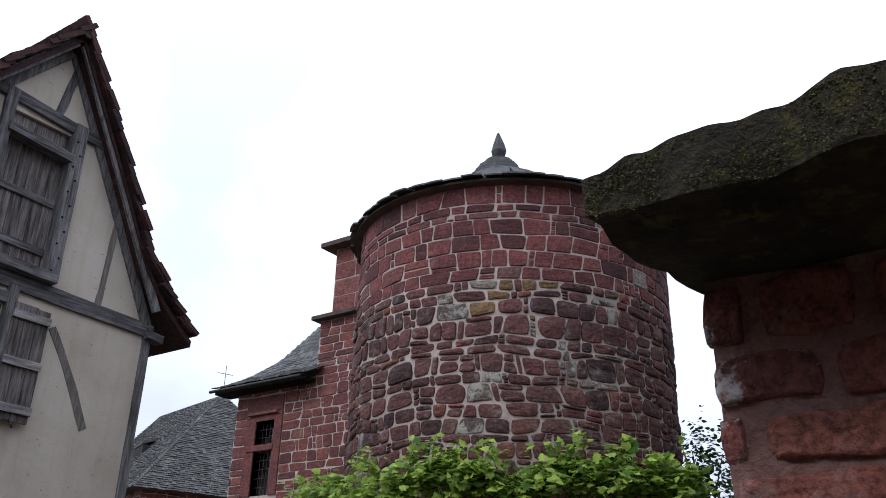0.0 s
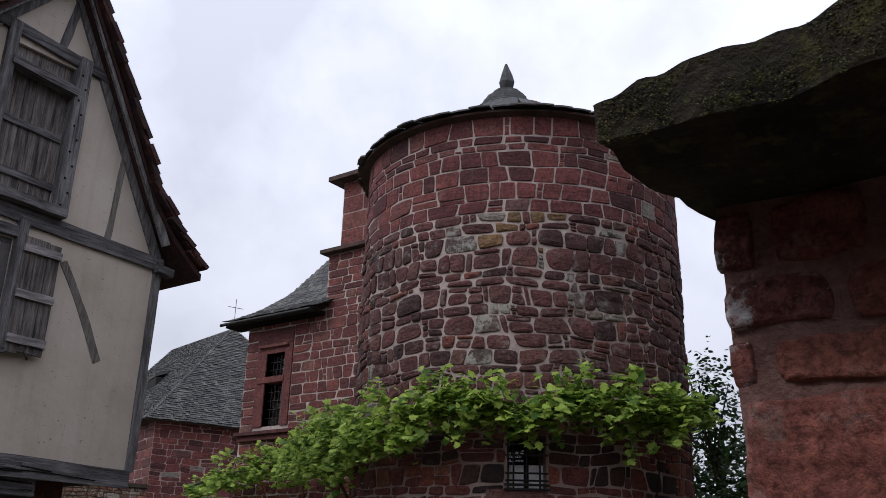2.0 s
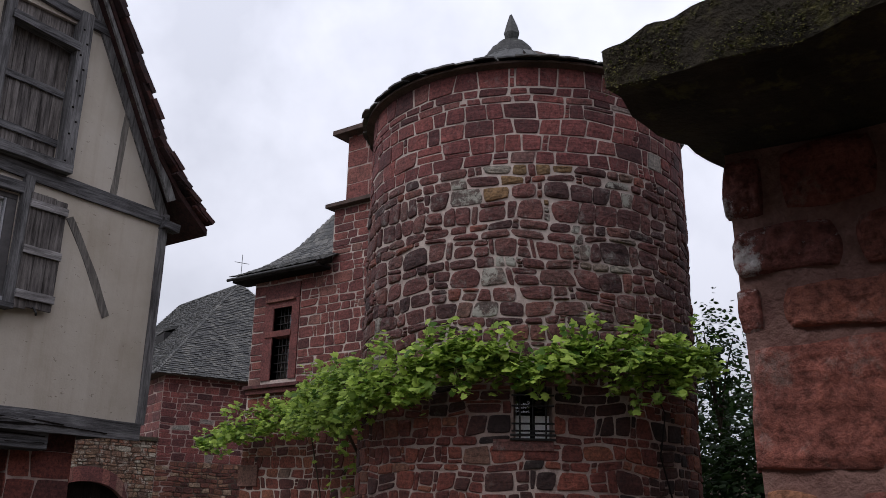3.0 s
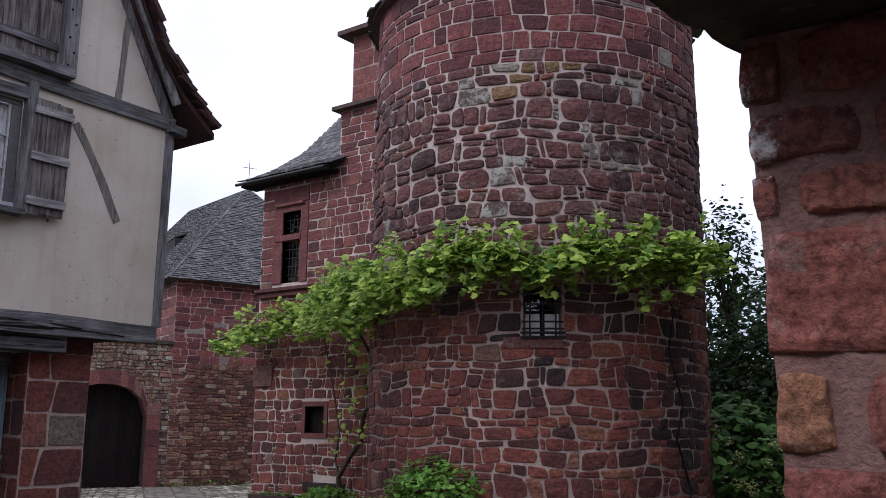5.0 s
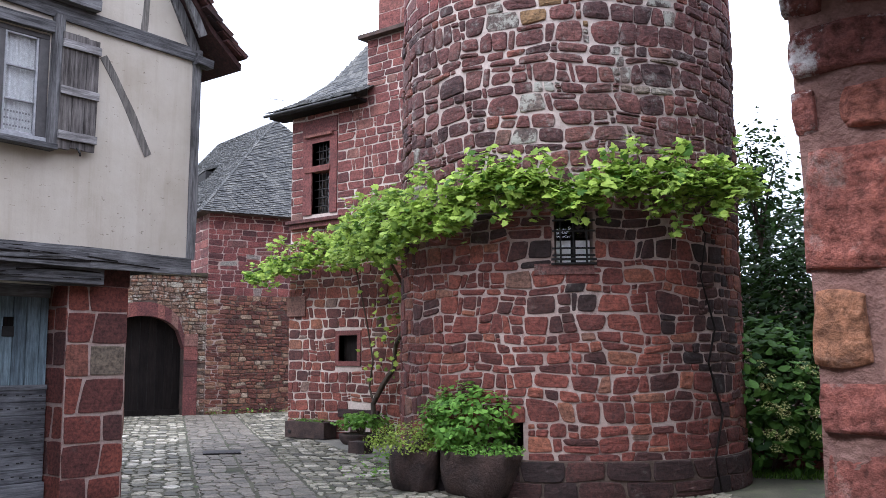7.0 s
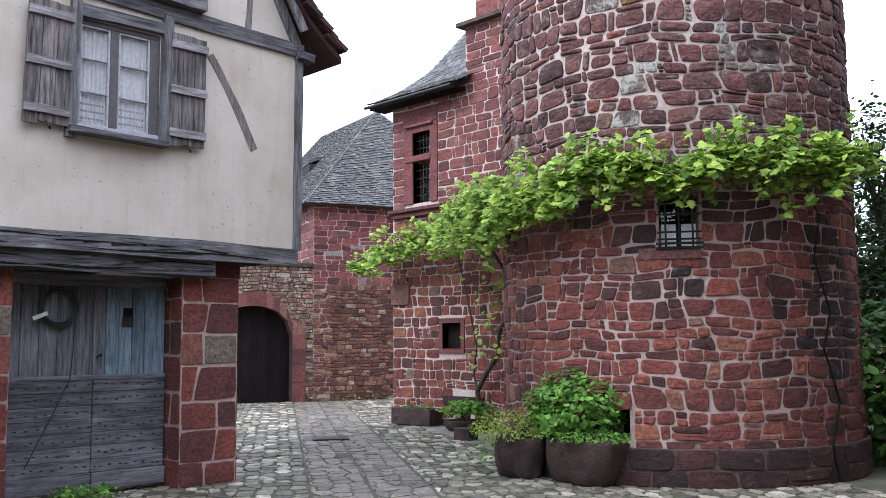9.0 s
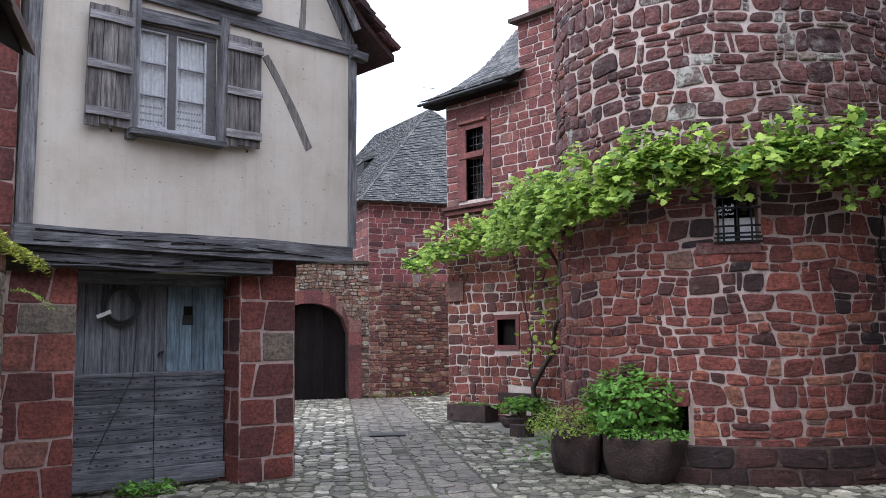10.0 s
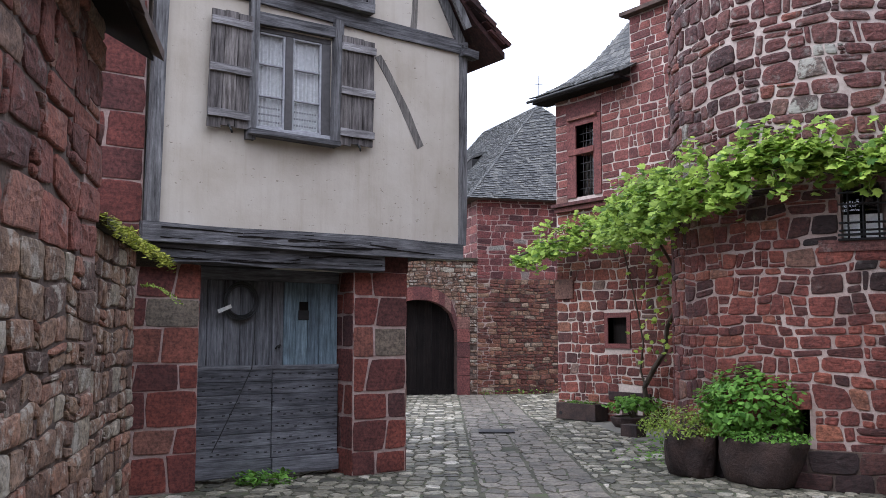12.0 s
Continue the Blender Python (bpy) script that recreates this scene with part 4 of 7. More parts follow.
g.lathe(TX - 0.10, TY + 0.17, [(0.74, 8.14), (0.72, 8.24), (0.60, 8.30), (0.58, 8.39), (0.48, 8.44), (0.46, 8.53), (0.40, 8.57), (0.39, 8.63), (0.34, 8.66), (0.33, 8.73), (0.24, 8.77), (0.23, 8.84), (0.15, 8.86), (0.085, 8.90), (0.10, 8.96), (0.115, 9.03), (0.08, 9.18), (0.012, 9.37)], 14, 0.03)
part("finial", g, M_SLATE[0], roof, "pointed grey stone finial on stepped slates")

# ---- red stone house beside the tower ----
AX, AY = 12.6, 14.24
annex = thing("stone_house", (AX, 11.5, 0), "red sandstone house with a slate roof beside the tower", "house")
AMAP = flat_map((AX, AY, 0), (0, -1, 0), (-1, 0, 0))
A_END, B_U = 6.2, 2.12
A_WIN = (0.62, 1.13, 4.37, 5.81)
A_SQ = (1.44, 1.93, 1.47, 1.96)
A_VENT = (1.75, 2.15, 0.12, 0.42)
a_wall = part("wall", shell(AMAP, steps(0, A_END, 20), steps(-0.05, 6.55, 12), [A_WIN, A_SQ, A_VENT], 0.5), MORTAR, annex, "front wall of red rubble")
b_wall = part("upper_wall", shell(AMAP, [B_U, A_END], [6.55, 7.66], [], 0.5), MORTAR, annex, "raised wall of red rubble")
c_wall = part("turret_wall", shell(AMAP, [B_U + 0.28, A_END], [7.70, 9.12], [], 0.5), MORTAR_RED, annex, "turret wall of dressed red blocks")
g = Geo()
g.box(AX + 0.02, AX + 6, AY - 0.5, AY, 0, 6.5)
part("end_wall", g, MORTAR_RED, annex, "plain red end wall")
# boxes behind the front, coloured near-black in place of indoor shade
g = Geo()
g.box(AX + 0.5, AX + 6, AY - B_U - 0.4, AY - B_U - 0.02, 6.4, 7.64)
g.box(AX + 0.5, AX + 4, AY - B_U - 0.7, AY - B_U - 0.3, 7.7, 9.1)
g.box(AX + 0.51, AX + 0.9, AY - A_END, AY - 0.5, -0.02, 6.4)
part("inner_wall", g, DARK, annex, "near-black backing for the unlit inside of the house")
rng = random.Random(51)
A_HOLES = [(A_WIN[0] - 0.26, A_WIN[1] + 0.2, A_WIN[2] - 0.12, A_WIN[3] + 0.5), t_frame(A_SQ, 0.09), (A_VENT[0] - .06, A_VENT[1] + .12, A_VENT[2] - .02, A_VENT[3] + .14)]
lowq = courses(rng, 0, A_END, 0, 4.05, (0.13, 0.24), (0.16, 0.42), wavy=0.03, split=0.14, holes=A_HOLES, seed=8, warp=0.04, pins=0.15)
topq = courses(rng, 0, A_END, 4.05, 6.53, (0.15, 0.25), (0.2, 0.5), wavy=0.02, split=0.12, holes=A_HOLES, seed=9, warp=0.03, pins=0.12)
masonry(lowq, AMAP, M_TOWER, a_wall, 0.018, 0.013, 0.14, 90, (1.2, 1.6), 52)
masonry(topq, AMAP, M_ANNEX, a_wall, 0.02, 0.011, 0.1, 80, (1.4, 5.2), 53)
masonry(courses(rng, B_U, A_END, 6.53, 7.62, (0.14, 0.2), (0.25, 0.55), wavy=0.015, split=0.1, seed=10), AMAP, M_ANNEX, b_wall, 0.02, 0.011, 0.1, 24, (2.6, 7), 54)
masonry(courses(rng, B_U + 0.28, A_END, 7.72, 9.1, (0.3, 0.42), (0.35, 0.8), wavy=0.01, split=0.0, seed=11), AMAP, M_ANNEX, c_wall, 0.016, 0.008, 0.05, 12, (2.7, 8.4), 55)

# mullioned window: jambs, transom, moulded sill, iron grille
aw = part("window", shell(flat_map((AX - 0.03, AY, 0), (0, -1, 0), (-1, 0, 0)), [A_HOLES[0][0], A_HOLES[0][1]], [A_WIN[2], A_WIN[3] + 0.16], [A_WIN], 0.25), M_ANNEX[0], annex, "tall stone-framed window with a transom and iron grille")
def abox(u0, u1, z0, z1, d0, d1):
    b = Geo()
    b.box(AX - d1, AX - d0, AY - u1, AY - u0, z0, z1)
    return b
part("transom", abox(A_WIN[0] - 0.2, A_WIN[1] + 0.02, 5.22, 5.34, -0.22, 0.05), M_ANNEX[0], aw, "red stone transom")
part("lintel", abox(A_WIN[0] - 0.28, A_WIN[1] + 0.2, 5.99, 6.3, -0.2, 0.03), M_ANNEX[0], aw, "red stone lintel block")
part("hood", abox(A_WIN[0] - 0.2, A_WIN[1] + 0.1, 5.93, 5.985, -0.02, 0.085), M_ANNEX[0], aw, "moulded hood")
part("sill", abox(A_WIN[0] - 0.62, A_WIN[1] + 0.42, 4.2, 4.27, -0.05, 0.16), M_ANNEX[0], aw, "projecting red stone sill")
part("sill_moulding", abox(A_WIN[0] - 0.58, A_WIN[1] + 0.38, 4.1, 4.198, -0.05, 0.10), M_ANNEX[0], aw, "sill moulding")
for z0, z1 in ((4.37, 5.22), (5.34, 5.81)):
    for i in range(1, 5):
        u = A_WIN[0] + 0.5 * i / 5
        part("bar", abox(u - .008, u + .008, z0, z1, -0.10, -0.085), IRON, aw, "black iron bar")
    k = 5 if z1 < 5.3 else 3
    for i in range(1, k):
        z = z0 + (z1 - z0) * i / k
        part("bar", abox(A_WIN[0], A_WIN[1], z - .008, z + .008, -0.085, -0.07), IRON, aw, "black iron bar")
    part("pane", abox(A_WIN[0], A_WIN[1], z0, z1, -0.205, -0.2), GLASS, aw, "dark glazing")
sq = part("hatch", shell(flat_map((AX - 0.025, AY, 0), (0, -1, 0), (-1, 0, 0)), list(A_HOLES[1][:2]), list(A_HOLES[1][2:]), [A_SQ], 0.2), M_ANNEX[0], annex, "small square opening with a dressed frame")
part("shutter", abox(A_SQ[0], A_SQ[1], A_SQ[2], A_SQ[3], -0.16, -0.12), DARKWOOD, sq, "dark wooden hatch")
part("vent_lintel", abox(A_VENT[0] - 0.3, A_VENT[1] + 0.35, 0.42, 0.58, -0.1, 0.045), M_PLINTH[0], annex, "long stone over the cellar opening")
part("corner_block", abox(-0.03, 0.5, 2.35, 2.75, -0.1, 0.045), M_ANNEX[0], annex, "large dressed corner block")

# flared slate roof, gutter and drip courses
PROF = [(0, 6.50), (0.5, 6.80), (0.95, 7.22), (1.52, 8.11), (2.4, 9.4)]
def rz(u):
    for (a, za), (b, zb) in zip(PROF, PROF[1:]):
        if u <= b:
            return za + (zb - za) * (u - a) / (b - a)
    return 9.4
EX, EY = 12.25, 14.65
g = Geo()
for u0, u1 in zip(steps(0, 2.3, 8), steps(0, 2.3, 8)[1:]):
    y_end = AY - B_U
    g.add([(EX + u0, EY - u0, rz(u0)), (EX + u0, y_end, rz(u0)), (EX + u1, y_end, rz(u1)), (EX + u1, EY - u1, rz(u1))], [(0, 1, 2, 3)])
    g.add([(EX + u0, EY - u0, rz(u0)), (EX + u1, EY - u1, rz(u1)), (EX + 7, EY - u1, rz(u1)), (EX + 7, EY - u0, rz(u0))], [(0, 1, 2, 3)])
aroof = part("roof", g, SLAB, annex, "flared roof of grey stone slates", fix=False)
rng = random.Random(61)
rest = Geo()
for i in range(34):
    u = i * 0.07 - 0.03
    y = EY - max(u, 0)
    first = i < 2
    while y > AY - B_U - 0.05:
        w = rng.uniform(0.09, 0.18)
        a, b = u - rng.uniform(0, .025), u + 0.11
        k_ = rng.uniform(-.008, .008)
        top = [(EX + a, y, rz(max(a, 0)) + .04 + k_), (EX + a, y - w + .006, rz(max(a, 0)) + .04 + k_), (EX + b, y - w + .01, rz(b) + .02), (EX + b, y, rz(b) + .02)]
        one = (top + [(p, q, r - 0.014) for p, q, r in top], [(0, 1, 2, 3), (7, 6, 5, 4), (0, 4, 5, 1), (1, 5, 6, 2), (2, 6, 7, 3), (3, 7, 4, 0)])
        if first:
            g = Geo()
            g.add(*one)
            part("slate", g, M_SLATE[0], aroof)
        else:
            rest.add(*one)
        y -= w
part("slatework", rest, M_SLATE[1], aroof, "overlapping grey stone slates", kind="stuff")
# shade under the roof edge is put into this board's colour
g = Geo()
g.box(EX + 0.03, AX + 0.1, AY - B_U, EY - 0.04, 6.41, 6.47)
part("eaves_board", g, DARKWOOD, aroof, "eaves board, shade painted near-black")
g = Geo()
g.tube([(EX - 0.05, EY + 0.02, 6.46), (EX - 0.05, AY - B_U + 0.02, 6.46)], 0.032, 10)
part("gutter", g, IRON, aroof, "dark metal gutter")
part("drip_course", abox(B_U - 0.12, A_END, 7.64, 7.72, -0.5, 0.16), SLAB, annex, "projecting slate drip course")
part("cornice", abox(B_U + 0.05, A_END, 9.12, 9.22, -3.2, 0.24), SLAB, annex, "flat slate roof edge")
g = Geo()
g.box(AX - 0.02, AX + 0.16, AY - 2.62, AY - 2.5, 8.9, 9.12)
part("corbel", g, M_ANNEX[0], annex, "small corbel")

# ---- far house with hipped roof, and the garden wall with the arched gate ----
FU, FV = Vector((0.94, -0.341, 0)), Vector((0.341, 0.94, 0))
FC = Vector((15.4, 20.73, 0))
far = thing("far_house", (18.0, 22.5, 0), "red stone house with a hipped slate roof", "house")
FMAP = flat_map(FC, FU, -FV)
f_wall = part("wall", shell(FMAP, steps(0, 6, 6), [3.2, 5.45], [], 0.5), MORTAR_RED, far, "upper front of red stone")
f_low = part("lower_wall", shell(FMAP, steps(0, 6, 6), [-0.05, 3.2], [], 0.5), MORTAR_DARK, far, "lower front of thin rough rubble")
SMAP = flat_map(FC + FV * 8, -FV, -FU)
f_side = part("side_wall", shell(SMAP, steps(0, 8, 6), [-0.05, 5.45], [], 0.5), MORTAR_RED, far, "side wall of pale red stone")
rng = random.Random(71)
masonry(courses(rng, 0, 6, 0, 3.2, (0.07, 0.14), (0.12, 0.38), wavy=0.03, split=0.05, seed=12, warp=0.05), FMAP, M_FAR, f_low, 0.010, 0.022, 0.16, 90, (1.5, 1.2), 72)
masonry(courses(rng, 0, 6, 3.2, 5.43, (0.12, 0.26), (0.2, 0.6), wavy=0.04, split=0.15, seed=13, warp=0.04), FMAP, M_TOWER_UP, f_wall, 0.010, 0.010, 0.1, 40, (1, 4.2), 73)
masonry(courses(rng, 4, 8, 3.2, 5.43, (0.2, 0.3), (0.4, 0.8), wavy=0.02, split=0.0, seed=14), SMAP, M_ANNEX, f_side, 0.016, 0.012, 0.1, 10, (7.6, 4.2), 74)
def fp(u, v, z):
    p = FC + FU * u + FV * v
    return Vector((p.x, p.y, z))
HIP = fp(3.0, 3.0, 9.02)
RID = fp(3.0, 9.0, 9.45)
c0, c1, c2, c3 = fp(-.3, -.3, 5.42), fp(6.3, -.3, 5.42), fp(-.3, 11, 5.42), fp(6.3, 11, 5.42)
g = Geo()
g.add([c0, c1, HIP, c2, RID, c3], [(0, 1, 2), (3, 0, 2, 4), (1, 5, 4, 2)])
g.add([c0, c1, c3, c2], [(3, 2, 1, 0)])
froof = part("roof", g, SLAB, far, "steep hipped roof of dark slates with a small dormer opening", fix=False)
rng = random.Random(81)
rest = Geo()
def slate_field(a, b, apex_a, apex_b, rows, drop=0.0):
    """Courses of slates between the eaves line a-b and the top line apex_a-apex_b."""
    nrm = (b - a).cross(apex_a - a).normalized()
    if nrm.z < 0:
        nrm = -nrm
    for i in range(rows):
        t0, t1 = i / rows, (i + 1.7) / rows
        l0, r0 = a.lerp(apex_a, t0), b.lerp(apex_b, t0)
        sl = (a.lerp(apex_a, min(t1, 1)) - l0)
        ln = (r0 - l0).length
        s = 0.0
        while s < ln - 0.02:
            w = min(rng.uniform(0.08, 0.16), ln - s)
            p = l0.lerp(r0, s / ln)
            q = l0.lerp(r0, (s + w - .008) / ln)
            up = (a.lerp(apex_a, 0.5) + b.lerp(apex_b, 0.5) - a - b).normalized() * 0.15
            k = rng.uniform(0.03, 0.055)
            top = [p + nrm * k, q + nrm * k, q + up + nrm * .015, p + up + nrm * .015]
            rest.add(top + [v_ - nrm * 0.02 for v_ in top], [(0, 1, 2, 3), (7, 6, 5, 4), (0, 4, 5, 1), (1, 5, 6, 2), (2, 6, 7, 3), (3, 7, 4, 0)])
            s += w
slate_field(c0, c1, HIP, HIP, 58)
slate_field(c2, c0, RID, HIP, 58)
part("slatework", rest, M_SLATE[1], froof, "overlapping dark slates", kind="stuff", fix=True)
g = Geo()
g.prism([fp(1.2, 4.7, 7.52), fp(1.2, 5.5, 7.48), fp(1.75, 5.4, 7.72), fp(1.75, 4.8, 7.74)], (0, 0, 0.07))
part("dormer_roof", g, M_SLATE[0], froof, "low slate dormer flap")
g = Geo()
g.prism([fp(1.22, 4.6, 7.05), fp(1.22, 5.45, 7.05), fp(1.22, 5.45, 7.47), fp(1.22, 4.6, 7.5)], FU * 0.6)
part("dormer_opening", g, DARK, froof, "near-black block for the shade in the loft opening")
g = Geo()
g.tube([HIP - Vector((0, 0, .1)), HIP + Vector((0, 0, 1.0))], 0.010, 6)
cross = part("cross", g, IRON, far, "thin iron cross on the roof peak")
g = Geo()
g.tube([HIP + FU * -.25 + Vector((0, 0, .72)), HIP + FU * .25 + Vector((0, 0, .72))], 0.009, 6)
part("arm", g, IRON, cross)

GC = FC - FU * 9.0
GMAP = flat_map(GC, FU, -FV)
gwall = thing("garden_wall", (FC.x - 3, FC.y + 1, 0), "mossy red rubble garden wall with an arched gateway", "wall", kind="structure")
gu = 9.0
G_ARCH = (gu - 2.72, gu - 0.58, -0.05, 1.95)
gw = part("wall", shell(GMAP, steps(0, gu, 6), [-0.05, 2.66, 3.7], [(G_ARCH[0], G_ARCH[1], -0.05, 2.66)], 0.55), MORTAR_DARK, gwall, "rubble wall")
rng = random.Random(91)
def arch_z(u):
    t = (u - (G_ARCH[0] + G_ARCH[1]) / 2) / ((G_ARCH[1] - G_ARCH[0]) / 2)
    return 1.75 + 0.85 * math.sqrt(max(0.0, 1 - min(1.0, abs(t)) ** 2.2))
def clear_of_arch(q):
    a, b = sum(p[0] for p in q) / 4, max(p[1] for p in q)
    return not (G_ARCH[0] - 0.42 < a < G_ARCH[1] + 0.42 and sum(p[1] for p in q) / 4 < arch_z(min(max(a, G_ARCH[0]), G_ARCH[1])) + 0.36)
gq = [q for q in courses(rng, gu - 5, gu, 0, 3.68, (0.06, 0.13), (0.1, 0.32), wavy=0.03, split=0.05, seed=15, warp=0.04) if clear_of_arch(q)]
masonry(gq, GMAP, M_RUBBLE, gw, 0.010, 0.025, 0.18, 60, (gu - 1, 3), 92)
us_ = steps(G_ARCH[0], G_ARCH[1], 12)
g = Geo()
for a, b in zip(us_, us_[1:]):
    g.prism([GMAP(a, arch_z(a) + 0.02, -0.02), GMAP(b, arch_z(b) + 0.02, -0.02), GMAP(b, 2.9, -0.02), GMAP(a, 2.9, -0.02)], FV * 0.5)
surround = part("arch", g, MORTAR_RED, gwall, "dressed red stone arch surround")
for a, b in zip(us_, us_[1:]):
    g = Geo()
    za, zb = arch_z(a), arch_z(b)
    g.prism([GMAP(a, za, 0.04), GMAP(b, zb, 0.04), GMAP(b, zb + 0.36, 0.04), GMAP(a, za + 0.36, 0.04)], FV * 0.62)
    part("voussoir", g, M_ANNEX[0], surround)
for u0, u1 in ((G_ARCH[0] - 0.36, G_ARCH[0]), (G_ARCH[1], G_ARCH[1] + 0.36)):
    z = -0.02
    while z < 2.0:
        h_ = rng.uniform(0.32, 0.6)
        g = Geo()
        g.prism([GMAP(u0, z, 0.04), GMAP(u1, z, 0.04), GMAP(u1, min(z + h_, 2.15) - .012, 0.04), GMAP(u0, min(z + h_, 2.15) - .012, 0.04)], FV * 0.62)
        part("jamb", g, M_ANNEX[0], surround)
        z += h_
g = Geo()
g.prism([GMAP(G_ARCH[0], 0.0, -0.27), GMAP(G_ARCH[1], 0.0, -0.27), GMAP(G_ARCH[1], 0.16, -0.27), GMAP(G_ARCH[0], 0.16, -0.27)], FV * 0.028)
gate = part("gate", g, DARKWOOD, gwall, "closed dark wooden gate with a kick board")
for i in range(10):
    u = G_ARCH[0] + (G_ARCH[1] - G_ARCH[0]) * i / 10
    u2 = u + (G_ARCH[1] - G_ARCH[0]) / 10 - .008
    g = Geo()
    g.prism([GMAP(u, 0.03, -0.3), GMAP(u2, 0.03, -0.3), GMAP(u2, 2.75, -0.3), GMAP(u, 2.75, -0.3)], FV * 0.05)
    part("board", g, DARKWOOD, gate)
g = Geo()
g.beam(GMAP(0, 3.73, -0.25), GMAP(gu, 3.73, -0.25), 0.62, 0.1, (0, 0, 1), 0.04, 20, 4)
part("coping", g, MOSS, gwall, "mossy coping")

# ---- half-timbered house ----
HY, PY, DY = 9.30, 9.50, 9.85
house = thing("half_timbered_house", (4.7, 12, 0), "old half-timbered house with beige plaster and weathered oak", "house")
HX0, HX1 = 2.79, 6.66
APX, APZ = 4.96, 8.38
def gable_z(x):
    return 5.25 + (APZ - 5.25) * (1 - abs(x - APX) / (HX1 + 0.05 - APX if x > APX else APX - 2.3))
# plaster front with gable, and the window openings
H_WIN = (3.87, 4.80, 3.80, 4.98)
U_WIN = (4.40, 5.18, 5.52, 7.24)
HMAP = flat_map((0, HY, 0), (1, 0, 0), (0, -1, 0))
front_wall = part("wall", shell(HMAP, steps(HX0, HX1, 6), [2.7, 5.25], [H_WIN], 0.28), PLASTER, house, "beige plaster front, stained and uneven")
def gab(x0, x1, za, zb, zc, zd):
    q = Geo()
    q.prism([(x0, HY, za), (x1, HY, zb), (x1, HY, zc), (x0, HY, zd)], (0, 0.28, 0))
    part("gable_panel", q, PLASTER, house, "beige plaster gable panel")
for x0, x1 in ((2.35, 3.4), (3.4, 4.40), (5.18, 5.9), (5.9, 6.66)):
    gab(x0, x1, 5.25, 5.25, max(5.26, gable_z(x1)), max(5.26, gable_z(x0)))
gab(4.40, APX, 7.24, 7.24, gable_z(APX), gable_z(4.40))
gab(APX, 5.18, 7.24, 7.24, gable_z(5.18), gable_z(APX))
gab(4.40, 5.18, 5.25, 5.25, 5.52, 5.52)
g = Geo()
g.box(HX1 - 0.28, HX1, HY + 0.28, 15.5, 2.7, 5.3)
g.box(2.3, HX1, 15.3, 15.6, 0, 5.3)
g.box(5.72, 6.0, PY + 0.9, 15.3, 0, 2.7)
part("side_wall", g, PLASTER, house, "plaster side wall")
# shade under the jetty is put into the floor's near-black colour
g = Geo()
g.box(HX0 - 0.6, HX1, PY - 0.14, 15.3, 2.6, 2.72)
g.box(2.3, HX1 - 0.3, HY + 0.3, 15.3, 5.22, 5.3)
part("jetty_floor", g, DARKWOOD, house, "underside of the jettied floor, shade painted near-black")
# sheet behind both windows, its room shade put into the colour
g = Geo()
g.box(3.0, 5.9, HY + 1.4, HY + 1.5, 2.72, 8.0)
part("inner_wall", g, DARK, house, "near-black sheet for the unlit room behind the windows")

# timbers
def tb(name, p0, p1, w, d=0.10, mat=None, label="", seed=0, curve=0.0, wob=0.014, y=None, n=10):
    b = Geo()
    yy = HY + 0.01 if y is None else y
    b.beam((p0[0], yy, p0[1]), (p1[0], yy, p1[1]), w, d, (0, -1, 0), wob, n, seed, curve)
    return part(name, b, mat or WOOD_Z, house, label)
tb("corner_post", (2.80, 2.74), (2.86, 5.9), 0.13, 0.12, WOOD_Z, "grey oak corner post", 1)
tb("corner_post", (6.63, 2.72), (6.655, 5.25), 0.09, 0.12, WOOD_Z, "thin weathered corner board", 2)
tb("sill_beam", (2.70, 2.645), (6.62, 2.635), 0.20, 0.26, WOOD_X, "long weathered oak beam, split along the grain", 3, wob=0.03, y=HY + 0.06, n=22)
tb("lintel_beam", (2.72, 2.44), (5.54, 2.45), 0.19, 0.24, WOOD_X, "cracked oak lintel over the door", 4, wob=0.04, y=HY + 0.12, n=18)
tb("storey_beam", (2.85, 5.34), (6.72, 5.22), 0.17, 0.10, WOOD_X, "level oak beam across the front", 5, wob=0.02, n=14)
tb("brace", (5.42, 4.91), (6.03, 3.88), 0.10, 0.012, BRACE_Z, "curved oak brace set in plaster", 6, curve=-0.022, y=HY)
tb("strut", (5.99, 6.50), (5.92, 5.34), 0.085, 0.014, BRACE_Z, "slanting oak strut", 7, y=HY)
tb("strut", (5.11, 8.30), (4.95, 7.42), 0.10, 0.05, WOOD_Z, "upper oak strut", 8)
tb("rafter", (4.98, 8.30), (6.62, 5.28), 0.13, 0.10, WOOD_Z, "oak rafter along the gable", 9, n=16)
tb("rafter", (4.94, 8.30), (2.45, 5.35), 0.13, 0.10, WOOD_Z, "oak rafter along the gable", 10, n=16)
tb("collar_beam", (3.9, 7.44), (5.62, 7.31), 0.14, 0.12, WOOD_X, "oak collar beam", 11)

# long splits along the grain of the two old beams
sr = random.Random(77)
for k in range(22):
    up_ = k % 2
    x0 = sr.uniform(2.72, 4.9)
    x1 = min(x0 + sr.uniform(0.6, 1.9), 6.5 if up_ else 5.5)
    z0 = sr.uniform(2.575, 2.70) if up_ else sr.uniform(2.38, 2.50)
    crack = k % 3 > 0
    tb("beam_split" if crack else "beam_strand", (x0, z0), (x1, z0 + sr.uniform(-.02, .02)), sr.uniform(0.007, 0.014) if crack else sr.uniform(0.02, 0.035), 0.014, DARKWOOD if crack else WOOD_X,
       "dark split along the grain" if crack else "loose weathered strand of the beam", 200 + k, sr.uniform(-.03, .03), 0.010, (HY - 0.07) if up_ else (HY - 0.002), 14)

